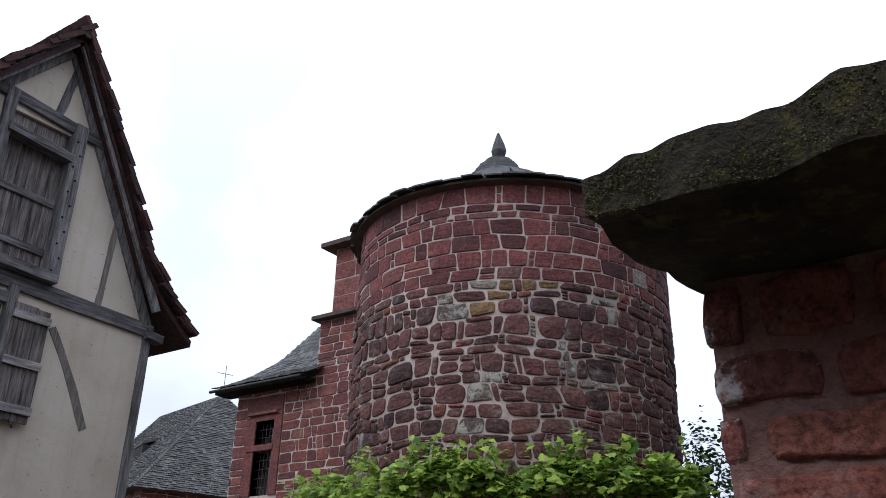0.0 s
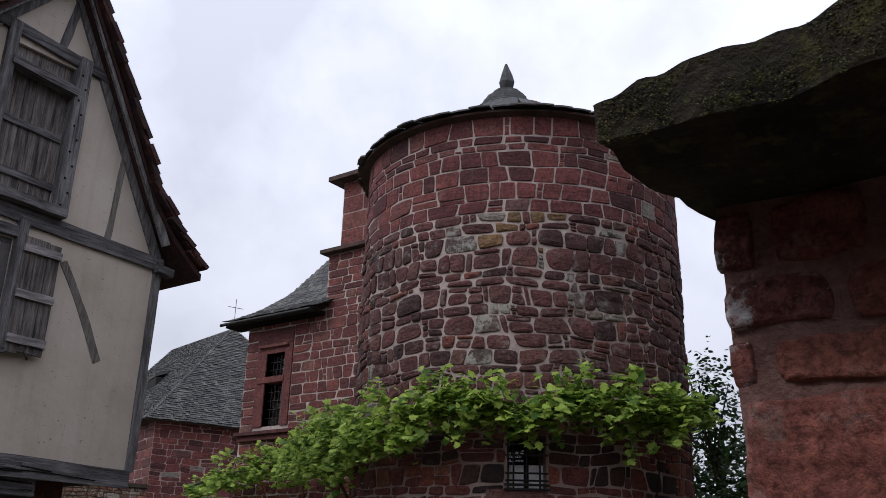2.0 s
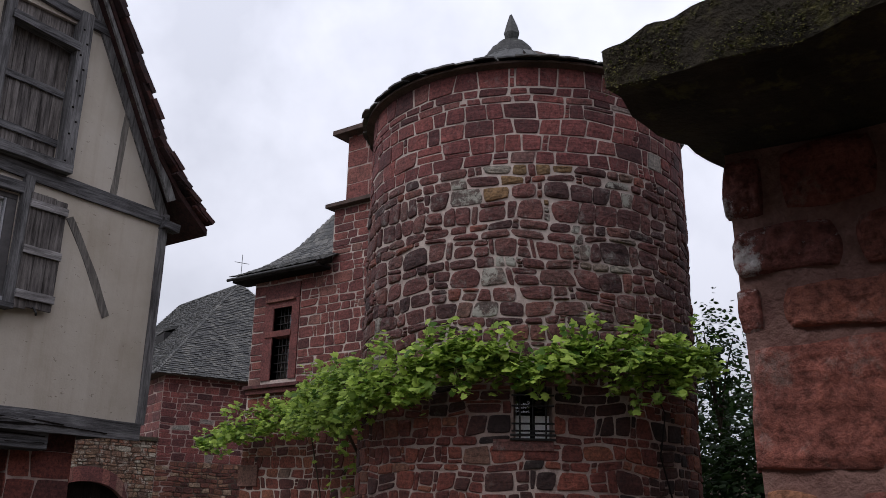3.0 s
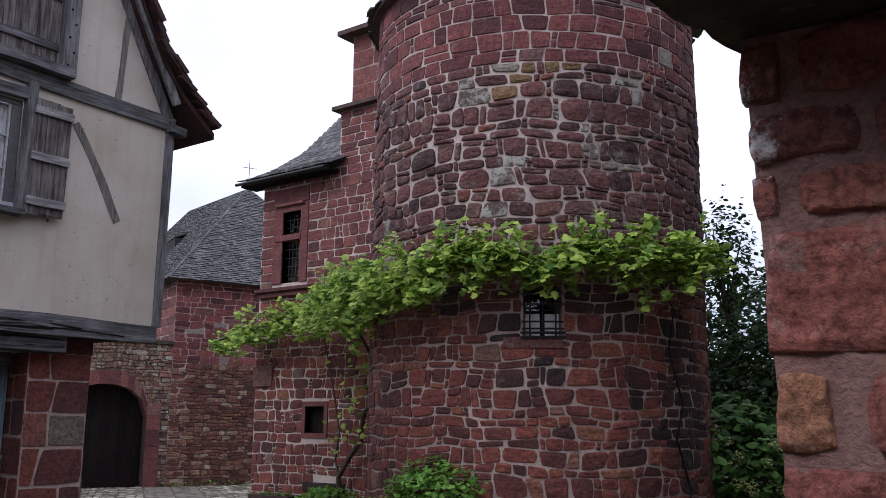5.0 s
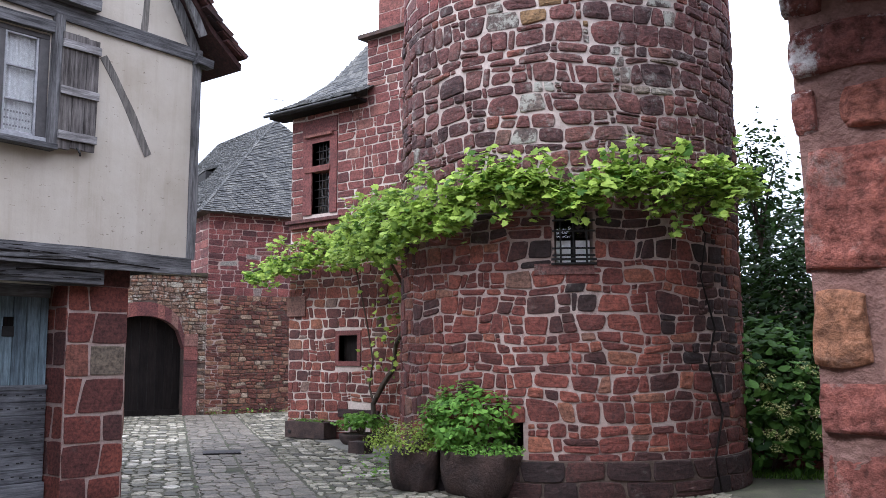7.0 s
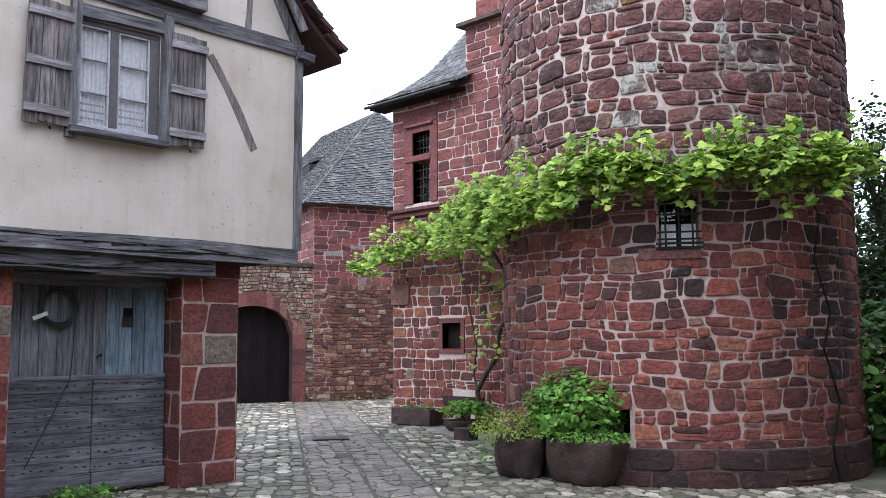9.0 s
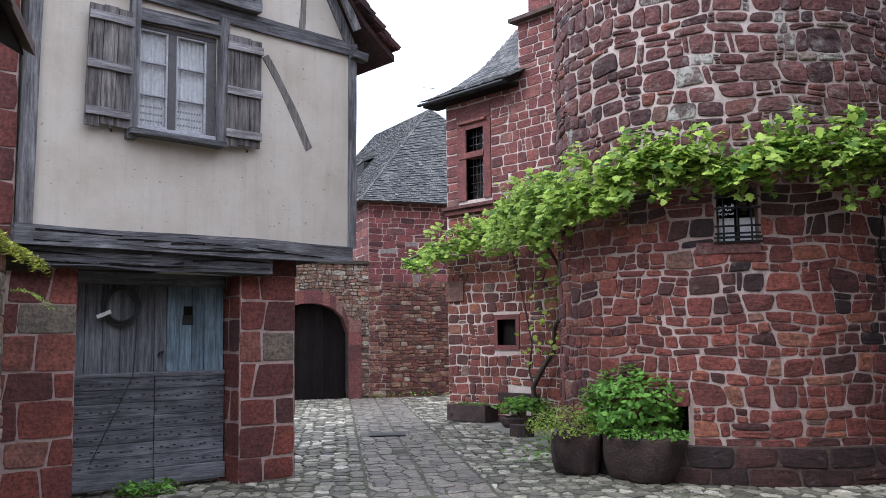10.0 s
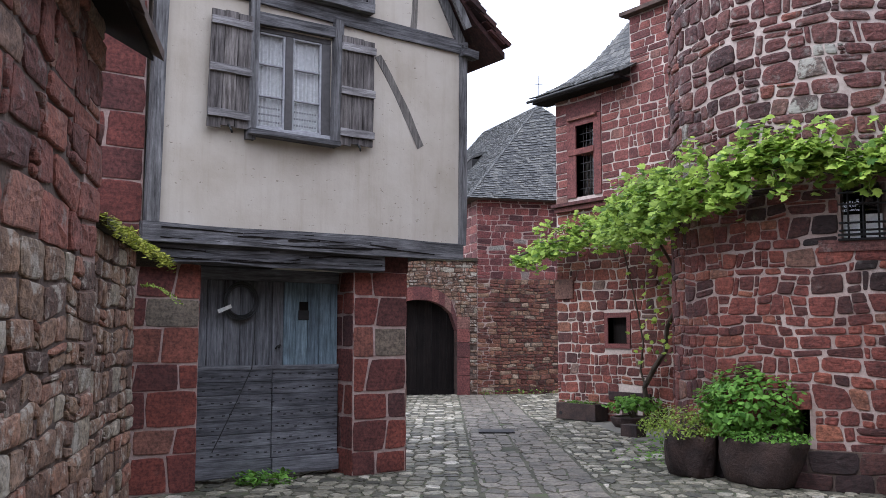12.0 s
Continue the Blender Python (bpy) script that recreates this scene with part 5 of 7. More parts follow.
# main window
tb("window_lintel", (3.86, 5.06), (4.84, 5.065), 0.13, 0.16, WOOD_X, "weathered oak window head", 12, wob=0.015)
w_jl = Geo()
w_jl.beam((3.815, HY, 3.70), (3.845, HY, 5.30), 0.10, 0.15, (0, -1, 0), 0.012, 10, 13)
window = part("window", w_jl, WOOD_Z, house, "six-pane casement window with white lace curtains")
g = Geo()
g.beam((4.85, HY, 3.76), (4.87, HY, 5.22), 0.11, 0.15, (0, -1, 0), 0.012, 10, 14)
part("jamb", g, WOOD_Z, window, "oak jamb")
g = Geo()
g.beam((3.77, HY - 0.06, 3.775), (4.85, HY - 0.06, 3.755), 0.055, 0.22, (0, -1, 0), 0.008, 10, 15)
part("sill", g, WOOD_X, window, "worn oak sill")
g = Geo()
g.box(3.86, 4.80, HY - 0.02, HY + 0.1, 3.80, 3.865)
part("bottom_rail", g, FRAMEW, window)
g = Geo()
g.box(3.86, 4.80, HY + 0.0, HY + 0.1, 4.925, 4.99)
part("top_rail", g, WINDARK, window, "dark head rail")
for x0, x1, mat_ in ((3.866, 3.905, WINDARK), (4.235, 4.325, WINDARK), (4.685, 4.795, WINDARK)):
    g = Geo()
    g.box(x0, x1, HY - 0.005, HY + 0.06, 3.866, 4.924)
    part("stile", g, mat_, window, "dark grey casement stile")
for x0, x1 in ((3.906, 4.234), (4.326, 4.684)):
    for a_, b_ in ((x0, x0 + 0.022), (x1 - 0.022, x1)):
        g = Geo()
        g.box(a_, b_, HY + 0.0, HY + 0.05, 3.867, 4.923)
        part("casement_stile", g, FRAMEW, window, "pale grey casement edge")
    for z in (3.878, 4.215, 4.57, 4.912):
        g = Geo()
        g.box(x0 + .023, x1 - .023, HY + 0.004, HY + 0.045, z - .011, z + .011)
        part("glazing_bar", g, FRAMEW, window)
    for z0, z1 in ((3.89, 4.203), (4.227, 4.558), (4.582, 4.90)):
        g = Geo()
        g.box(x0 + .023, x1 - .023, HY + 0.024, HY + 0.028, z0, z1)
        ob = part("pane", g, GLASS, window, "clear glass pane")
        ob.visible_shadow = False
    c = Geo()
    n_ = 48
    vs_ = []
    for i in range(n_ + 1):
        t_ = i / n_
        x = x0 + (x1 - x0) * t_
        y = HY + 0.062 + 0.011 * math.sin(i * 0.95) + 0.006 * math.sin(i * 2.3)
        top_z = 4.92
        vs_ += [(x, y, 3.86), (x, y, top_z), (x, y + .004, 3.86), (x, y + .004, top_z)]
    c.add(vs_, [(4 * i, 4 * i + 4, 4 * i + 5, 4 * i + 1) for i in range(n_)] + [(4 * i + 3, 4 * i + 7, 4 * i + 6, 4 * i + 2) for i in range(n_)])
    part("curtain", c, CURTAIN, window, "white lace curtain in folds", smooth=True, fix=False)
    for k in range(3):
        for m_ in range(9):
            a_ = x0 + 0.035 + (x1 - x0 - 0.07) * m_ / 9
            g = Geo()
            g.box(a_, a_ + 0.018, HY + 0.034, HY + 0.036, 3.93 + k * 0.075, 3.95 + k * 0.075)
            part("lace_eyelet", g, FRAMEW, window, "open stitch in the lace")

def shutter(x0, x1, z0, z1, lean, seed):
    r_ = random.Random(seed)
    n_ = 3
    top = None
    for i in range(n_):
        a, b = x0 + (x1 - x0) * i / n_, x0 + (x1 - x0) * (i + 1) / n_
        g = Geo()
        da, db = r_.uniform(0, .025), r_.uniform(-.02, .02)
        g.beam(((a + b) / 2 - lean, HY - 0.075, z0 + db), ((a + b) / 2, HY - 0.075, z1 + da), (b - a) - 0.006, 0.03, (0, -1, 0), 0.006, 6, seed + i)
        if i == 0:
            top = part("shutter", g, SHUT_Z, house, "open shutter of worn boards, paint long gone")
        else:
            part("board", g, SHUT_Z, top)
    for t in (0.06, 0.47, 0.86):
        z = z1 - (z1 - z0) * t - 0.03
        g = Geo()
        g.beam((x0 - lean * t - 0.005, HY - 0.105, z), (x1 - lean * t + 0.005, HY - 0.105, z - 0.005), 0.085, 0.03, (0, -1, 0), 0.008, 5, seed + 9)
        part("batten", g, BATTEN_X, top, "pale worn batten")
    g = Geo()
    g.tube([(x0 + .2, HY - .1, z0 + .03), (x0 + .22, HY - .13, z0 - .03), (x0 + .24, HY - .1, z0 - .05)], 0.012, 6)
    part("catch", g, IRON, top, "rusty iron catch")
shutter(3.35, 3.80, 3.79, 5.03, 0.03, 101)
shutter(4.90, 5.33, 3.77, 5.02, 0.02, 105)

# upper loading window, boarded up
uw = tb("upper_window", (4.34, 5.40), (4.36, 7.46), 0.13, 0.14, WOOD_Z, "boarded loft window with oak frame", 21)
g = Geo()
g.beam((5.25, HY - .01, 5.40), (5.25, HY - .01, 7.40), 0.16, 0.14, (0, -1, 0), 0.015, 12, 22)
part("jamb", g, WOOD_Z, uw, "oak jamb with peg holes")
for k in range(11):
    g = Geo()
    z = 5.5 + k * 0.165
    g.box(5.25 + (-.03, .03)[k % 2] - .012, 5.25 + (-.03, .03)[k % 2] + .012, HY - .092, HY - .07, z, z + .022)
    part("peg", g, DARKWOOD, uw, "dark peg hole")
g = Geo()
g.beam((4.28, HY - .04, 5.44), (5.3, HY - .04, 5.42), 0.11, 0.2, (0, -1, 0), 0.015, 8, 23)
part("sill", g, WOOD_X, uw, "thick oak sill")
g = Geo()
g.beam((4.38, HY - .02, 6.98), (5.2, HY - .02, 6.92), 0.1, 0.16, (0, -1, 0), 0.015, 8, 24)
part("transom", g, WOOD_X, uw, "oak transom")
for i in range(6):
    a = 4.40 + 0.13 * i
    g = Geo()
    g.beam((a + .065, HY + .1, 5.5), (a + .065, HY + .1, 6.95), 0.124, 0.03, (0, -1, 0), 0.005, 5, 30 + i)
    part("board", g, SHUT_Z, uw)
for z in (5.75, 6.35):
    g = Geo()
    g.beam((4.4, HY + .07, z), (5.18, HY + .07, z - .02), 0.08, 0.03, (0, -1, 0), 0.006, 5, 37)
    part("batten", g, WOOD_X, uw)
g = Geo()
g.box(4.4, 5.18, HY + .05, HY + .08, 6.96, 7.28)
part("back_board", g, SHUT_Z, uw)

# roof: clay tiles, heavy verge, flared eaves
RY = 9.02
RIGHT = [(APX - 0.03, 8.48), (5.67, 7.2), (6.34, 5.98), (6.69, 5.58), (7.14, 5.22)]
LEFT = [(APX - 0.03, 8.48), (4.05, 7.45), (3.0, 6.2), (2.4, 5.6), (1.9, 5.25)]
g = Geo()
edge_ = LEFT[::-1] + RIGHT[1:]
for i in range(len(edge_)):
    for dy in (0, 6.6):
        for dz in (-.03, -.11):
            g.v.append((edge_[i][0], RY + .03 + dy, edge_[i][1] + dz))
for i in range(len(edge_) - 1):
    a, b = i * 4, i * 4 + 4
    g.f += [(a, b, b + 2, a + 2), (a + 1, a + 3, b + 3, b + 1), (a, a + 1, b + 1, b), (a + 2, b + 2, b + 3, a + 3)]
g.f += [(0, 2, 3, 1), tuple((len(edge_) - 1) * 4 + k for k in (0, 1, 3, 2))]
hroof = part("roof", g, M_TILE[0], house, "steep roof of old red-brown clay tiles")
rng = random.Random(111)
rest = Geo()
for side, prof in ((1, RIGHT), (-1, LEFT)):
    ln = [0]
    for (xa, za), (xb, zb) in zip(prof, prof[1:]):
        ln.append(ln[-1] + math.hypot(xb - xa, zb - za))
    def at(s):
        s = min(max(s, 0), ln[-1])
        for i in range(len(prof) - 1):
            if s <= ln[i + 1]:
                t = (s - ln[i]) / (ln[i + 1] - ln[i])
                (xa, za), (xb, zb) = prof[i], prof[i + 1]
                d = Vector((xb - xa, 0, zb - za)).normalized()
                return Vector((xa + (xb - xa) * t, 0, za + (zb - za) * t)), d
    s = ln[-1] + 0.04
    row = 0
    while s > 0.05:
        p, d = at(s)
        nrm = Vector((d.z, 0, -d.x))
        if nrm.z < 0:
            nrm = -nrm
        y = RY - 0.06 + rng.uniform(-.03, .03)
        col = 0
        while y < RY + (6.6 if row < 3 else 1.2):
            w = rng.uniform(0.15, 0.18)
            k = rng.uniform(0.035, 0.06) + (rng.uniform(0.02, 0.06) if col == 0 else 0)
            a = p + Vector((0, y, 0)) + nrm * k
            b = p - d * 0.26 + Vector((0, y, 0)) + nrm * (k - 0.03)
            top = [a, a + Vector((0, w - .006, 0)), b + Vector((0, w - .006, 0)), b]
            th = 0.024 if col else 0.06
            one = (top + [v_ - nrm * th for v_ in top], [(0, 1, 2, 3), (7, 6, 5, 4), (0, 4, 5, 1), (1, 5, 6, 2), (2, 6, 7, 3), (3, 7, 4, 0)])
            if col == 0:
                t_ = Geo()
                t_.add(*one)
                part("tile", t_, M_TILE[0], hroof)
            else:
                rest.add(*one)
            y += w
            col += 1
        s -= rng.uniform(0.10, 0.13)
        row += 1
part("tilework", rest, M_TILE[1], hroof, "rows of clay tiles", kind="stuff")
g = Geo()
g.tube([(APX - .03, RY - .05, 8.48), (APX - .03, 15.6, 8.48)], 0.09, 10)
part("ridge", g, M_TILE[0], hroof, "ridge tiles")
tb("verge_board", (APX + .02, 8.34), (6.6, 5.42), 0.10, 0.05, WOOD_Z, "weathered verge board", 41, y=RY + .08, n=14)
tb("verge_board", (APX - .08, 8.34), (2.45, 5.5), 0.10, 0.05, WOOD_Z, "weathered verge board", 42, y=RY + .08, n=14)
g = Geo()
g.beam((6.6, 9.24, 5.15), (6.82, 9.24, 5.13), 0.10, 0.14, (0, -1, 0), 0.01, 4, 43)
part("eaves_foot", g, WOOD_X, house, "eaves board, shade painted near-black corner")

# ground floor: dressed stone piers
def pier(x0, x1, y0, y1, z1, seed, hrow, wst, label):
    m_ = flat_map((0, y0, 0), (1, 0, 0), (0, -1, 0))
    g_ = Geo()
    g_.box(x0 + .004, x1 - .004, y0 + .003, y1, 0, z1)
    w_ = part("pier", g_, MORTAR_RED, house, label)
    r_ = random.Random(seed)
    masonry(courses(r_, x0, x1, 0, z1, hrow, wst, wavy=0.015, split=0.0, seed=seed), m_, M_ASHLAR, w_, 0.036, 0.006, 0.035, 300, None, seed, "block", 0.008, dome=0.0)
    s_ = flat_map((x1, y0, 0), (0, 1, 0), (1, 0, 0))
    masonry(courses(r_, 0, y1 - y0, 0, z1, hrow, wst, wavy=0.015, split=0.0, seed=seed + 1), s_, M_ASHLAR, w_, 0.036, 0.006, 0.035, 300, None, seed + 1, "block", 0.008, dome=0.0)
    t_ = flat_map((x0, y0, 0), (0, 1, 0), (-1, 0, 0))
    masonry(courses(r_, 0, y1 - y0, 0, z1, hrow, wst, wavy=0.015, split=0.0, seed=seed + 2), t_, M_ASHLAR, w_, 0.036, 0.006, 0.035, 300, None, seed + 2, "block", 0.008, dome=0.0)
pier(5.24, 5.97, PY, PY + 0.9, 2.36, 121, (0.26, 0.42), (0.22, 0.50), "pier of dressed red sandstone blocks")
g = Geo()
g.box(5.5, 6.0, PY + 0.02, PY + 0.5, 2.36, 2.6)
part("corbel", g, M_ASHLAR[0], house, "red stone corbel under the beam")
pier(2.2, 3.40, PY, PY + 0.9, 2.36, 125, (0.22, 0.42), (0.26, 0.55), "jamb of dressed red sandstone blocks")
LMAP = flat_map((0, HY + 0.06, 0), (1, 0, 0), (0, -1, 0))
g = Geo()
g.box(0.2, 2.73, HY + 0.064, HY + 0.5, 2.36, 7.4)
lw = part("stone_wall", g, MORTAR_RED, house, "upper wall of large red ashlar blocks")
masonry(courses(random.Random(131), 0.2, 2.73, 2.36, 7.4, (0.32, 0.46), (0.3, 0.95), wavy=0.01, split=0.0, seed=19), LMAP, M_ASHLAR, lw, 0.036, 0.008, 0.03, 300, None, 132, "block", 0.008, dome=0.0)
g = Geo()
g.box(0.2, 2.2, PY, PY + 0.4, 0, 2.36)
part("low_wall", g, MORTAR_RED, house, "plain lower wall")

# double door
DX0, DX1, DXM = 3.42, 5.22, 4.38
g = Geo()
g.box(DX0 - .05, DX1 + .05, DY + 0.06, DY + 0.12, 0.05, 2.36)
door = part("door", g, DARKWOOD, house, "old double plank door, one upper board painted blue")
rng = random.Random(141)
def boards(x0, x1, n_, mat, z0, z1, y):
    for i in range(n_):
        a = x0 + (x1 - x0) * i / n_
        b_ = Geo()
        b_.box(a + .002, x0 + (x1 - x0) * (i + 1) / n_ - .003, y + rng.uniform(0, .006), y + .04, z0, z1)
        part("board", b_, mat, door, "faded blue board" if mat is BLUE_Z else "")
boards(DX0, DXM, 5, DOOR_Z, 1.27, 2.22, DY)
boards(DXM, 4.52, 1, DOOR_Z, 1.27, 2.22, DY)
boards(4.52, 5.12, 4, BLUE_Z, 1.27, 2.22, DY - .012)
boards(5.12, DX1, 1, BLUE_Z, 1.27, 2.22, DY)
b_ = Geo()
b_.box(DX0, DX1, DY - .02, DY + .04, 2.22, 2.36)
part("head_rail", b_, DOOR_X, door)
for i in range(7):
    z = 0.24 + i * 0.142
    for x0, x1 in ((DX0, DXM - .004), (DXM + .004, DX1)):
        b_ = Geo()
        b_.box(x0, x1, DY - .03 + rng.uniform(0, .004), DY + .03, z + .001, z + .141)
        part("plank", b_, DOOR_X, door)
        for k in range(9):
            n_ = Geo()
            xx = x0 + (x1 - x0) * (k + .5 + (i % 2) * .3 - .15) / 9
            xx += rng.uniform(-.03, .03)
            zz = z + .07 + rng.uniform(-.02, .02)
            n_.box(xx - .017, xx + .017, DY - .036, DY - .02, zz - .006, zz + .006)
            part("nail", n_, IRON, door, "dark nail mark")
b_ = Geo()
b_.beam((DX0, DY - .022, 1.255), (DX1, DY - .022, 1.25), 0.05, 0.03, (0, -1, 0), 0.006, 12, 5)
part("middle_rail", b_, DOOR_X, door, "level rail")
for x0, x1 in ((DX0 - .02, DXM), (DXM, DX1)):
    b_ = Geo()
    b_.box(x0, x1, DY - .04 - (.03 if x0 > 4 else 0), DY + .03, 0.06, 0.24)
    part("kick_board", b_, DOOR_X, door, "mossy bottom board")
b_ = Geo()
b_.box(4.70, 4.83, DY - .022, DY - .011, 1.79, 1.9)
part("peep_hole", b_, DARK, door, "near-black plate for the shade in a square hole")
b_ = Geo()
b_.box(4.71, 4.82, DY - .024, DY - .011, 1.9, 2.0)
part("grille", b_, DARKWOOD, door, "little wooden grille")
b_ = Geo()
b_.tube([(4.42, DY - .02, 1.46), (4.42, DY - .07, 1.49), (4.45, DY - .07, 1.50), (4.46, DY - .02, 1.47)], 0.012, 6)
part("door_handle", b_, IRON, door, "black iron handle")
hose = Geo()
for k in range(4):
    r_ = 0.165 + 0.012 * k
    hose.tube([(3.98 + r_ * math.cos(t), DY - .05 - .012 * (k % 2), 1.99 + r_ * 1.02 * math.sin(t)) for t in steps(0, 2 * math.pi, 28)], 0.011, 6)
hose.tube([(4.15, DY - .05, 1.95), (4.15, DY - .05, 1.6), (4.12, DY - .06, 1.25), (3.95, DY - .08, 0.9), (3.68, DY - .06, 0.35)], 0.006, 5)
cable = solid("cable_coil", hose, RUBBER, "coil of black cable hung on the old door", "cable")
tag = Geo()
tag.beam((3.70, DY - .09, 1.87), (3.85, DY - .09, 1.93), 0.04, 0.01, (0, -1, 0), 0.004, 4, 2)
solid("cable_tag", tag, WHITE, "small white tag tied to the cable coil", "tag")

# ---- near building and low wall on the lane's other side ----
WD = Vector((1.44, 3.12, 0)).normalized()
WN = Vector((WD.y, -WD.x, 0))
W0 = Vector((1.43, 5.93, 0))
barn = thing("stone_barn", (0.0, 4.0, 0), "rough rubble barn with a dark roof edge", "building")
BM_ = flat_map(W0 - WD * 10.0, WD, WN)
bw = part("wall", shell(BM_, steps(0, 10, 8), [-0.05, 3.6], [], 0.5), MORTAR_DARK, barn, "rough red and grey rubble wall")
rng = random.Random(151)
barn_low = courses(rng, 5.4, 10.0, 0, 2.05, (0.08, 0.19), (0.16, 0.50), wavy=0.05, split=0.12, seed=22, warp=0.06, freq=2.6, pins=0.2)
barn_top = courses(rng, 5.4, 10.0, 2.05, 3.6, (0.17, 0.32), (0.26, 0.62), wavy=0.05, split=0.12, seed=28, warp=0.07, freq=2.4, pins=0.2)
masonry(barn_low, BM_, M_RUBBLE, bw, 0.014, 0.017, 0.13, 200, (9.4, 1.6), 152, jit=0.024, dome=0.25)
masonry(barn_top, BM_, M_BARN, bw, 0.014, 0.022, 0.13, 100, (9.4, 2.6), 154, jit=0.024, dome=0.25)
g = Geo()
g.prism([W0 + WD * -.01, W0 - WN * 4, W0 - WN * 4 - WD * .4, W0 - WD * .41], (0, 0, 3.6))
part("end_wall", g, MORTAR_RED, barn, "end wall")
g = Geo()
o = W0 + WD * 0.22 + WN * 0.28 + Vector((0, 0, 3.40))
g.prism([o, o - WD * 8.0, o - WD * 8.0 - WN * 4.1 + Vector((0, 0, 2.343)), o - WN * 4.1 + Vector((0, 0, 2.343))], (0, 0, 0.03))
b_roof = part("roof", g, DARKWOOD, barn, "dark overhanging stone-slate roof")
for k in range(9):
    o = W0 - WD * (k * 0.9 - 0.28) + WN * 0.34 + Vector((0, 0, 3.42 + 0.02 * (k % 2)))
    g = Geo()
    g.prism([o, o - WD * 0.895, o - WD * 0.895 - WN * 4.2 + Vector((0, 0, 2.4)), o - WN * 4.2 + Vector((0, 0, 2.4))], (0, 0, 0.07))
    part("slab", g, SLAB, b_roof)

lowwall = thing("low_wall", tuple(W0 + WD * 1.7), "low rubble wall with a mossy top", "wall", kind="structure")
LM_ = flat_map(W0 - WN * 0.02, WD, WN)
ll = 3.35
l1 = 1.72
lwp = part("wall", shell(LM_, steps(0, l1, 4), [-0.05, 2.28], [], 0.4), MORTAR_DARK, lowwall, "rough rubble wall")
g = shell(flat_map(W0 - WN * 0.36, WD, WN), steps(l1, ll, 4), [-0.05, 2.28], [], 0.3)
part("set_back_wall", g, MORTAR_DARK, lowwall, "shaded set-back length of the wall")
masonry(courses(rng, 0.02, l1, 0, 2.28, (0.08, 0.19), (0.13, 0.40), wavy=0.05, split=0.12, seed=23, warp=0.06, freq=2.6, pins=0.2), LM_, M_RUBBLE, lwp, 0.014, 0.017, 0.13, 300, None, 153, jit=0.024, dome=0.25)
g = Geo()
g.beam(W0 + WD * 0.05 + Vector((0, 0, 2.32)) - WN * 0.15, W0 + WD * ll + Vector((0, 0, 2.31)) - WN * 0.17, 0.42, 0.07, (0, 0, 1), 0.05, 16, 6)
part("coping", g, MOSS, lowwall, "mossy coping")
spots = []
for _ in range(3800):
    s = rng.uniform(0.0, ll * 0.98)
    out_ = rng.uniform(-.3, .12)
    p = W0 + WD * s + WN * out_ + Vector((0, 0, 2.33 + 0.06 * rng.random() - max(0.0, out_) * rng.uniform(0.2, 1.3)))
    spots.append((p, Vector((0, 0, 1))))
foliage(rng, spots, SMALL, 0.045, MOSSL, lowwall, 0, label="yellow-green moss and stonecrop")
fern = thing("fern", tuple(W0 + WD * 1.7 + Vector((0, 0, 1.95))), "small green fern rooted in the rubble wall", "fern")
spots = []
for k in range(5):
    base = W0 + WD * 1.7 + WN * 0.04 + Vector((0, 0, 2.0))
    d = (WN * 1.0 + WD * rng.uniform(-.8, .8)).normalized()
    for i in range(14):
        t = i / 13
        spots.append((base + d * 0.32 * t + Vector((0, 0, 0.06 * t - 0.2 * t * t)), d))
foliage(rng, spots, SMALL, 0.04, SEDUM, fern, 0, label="fern fronds")

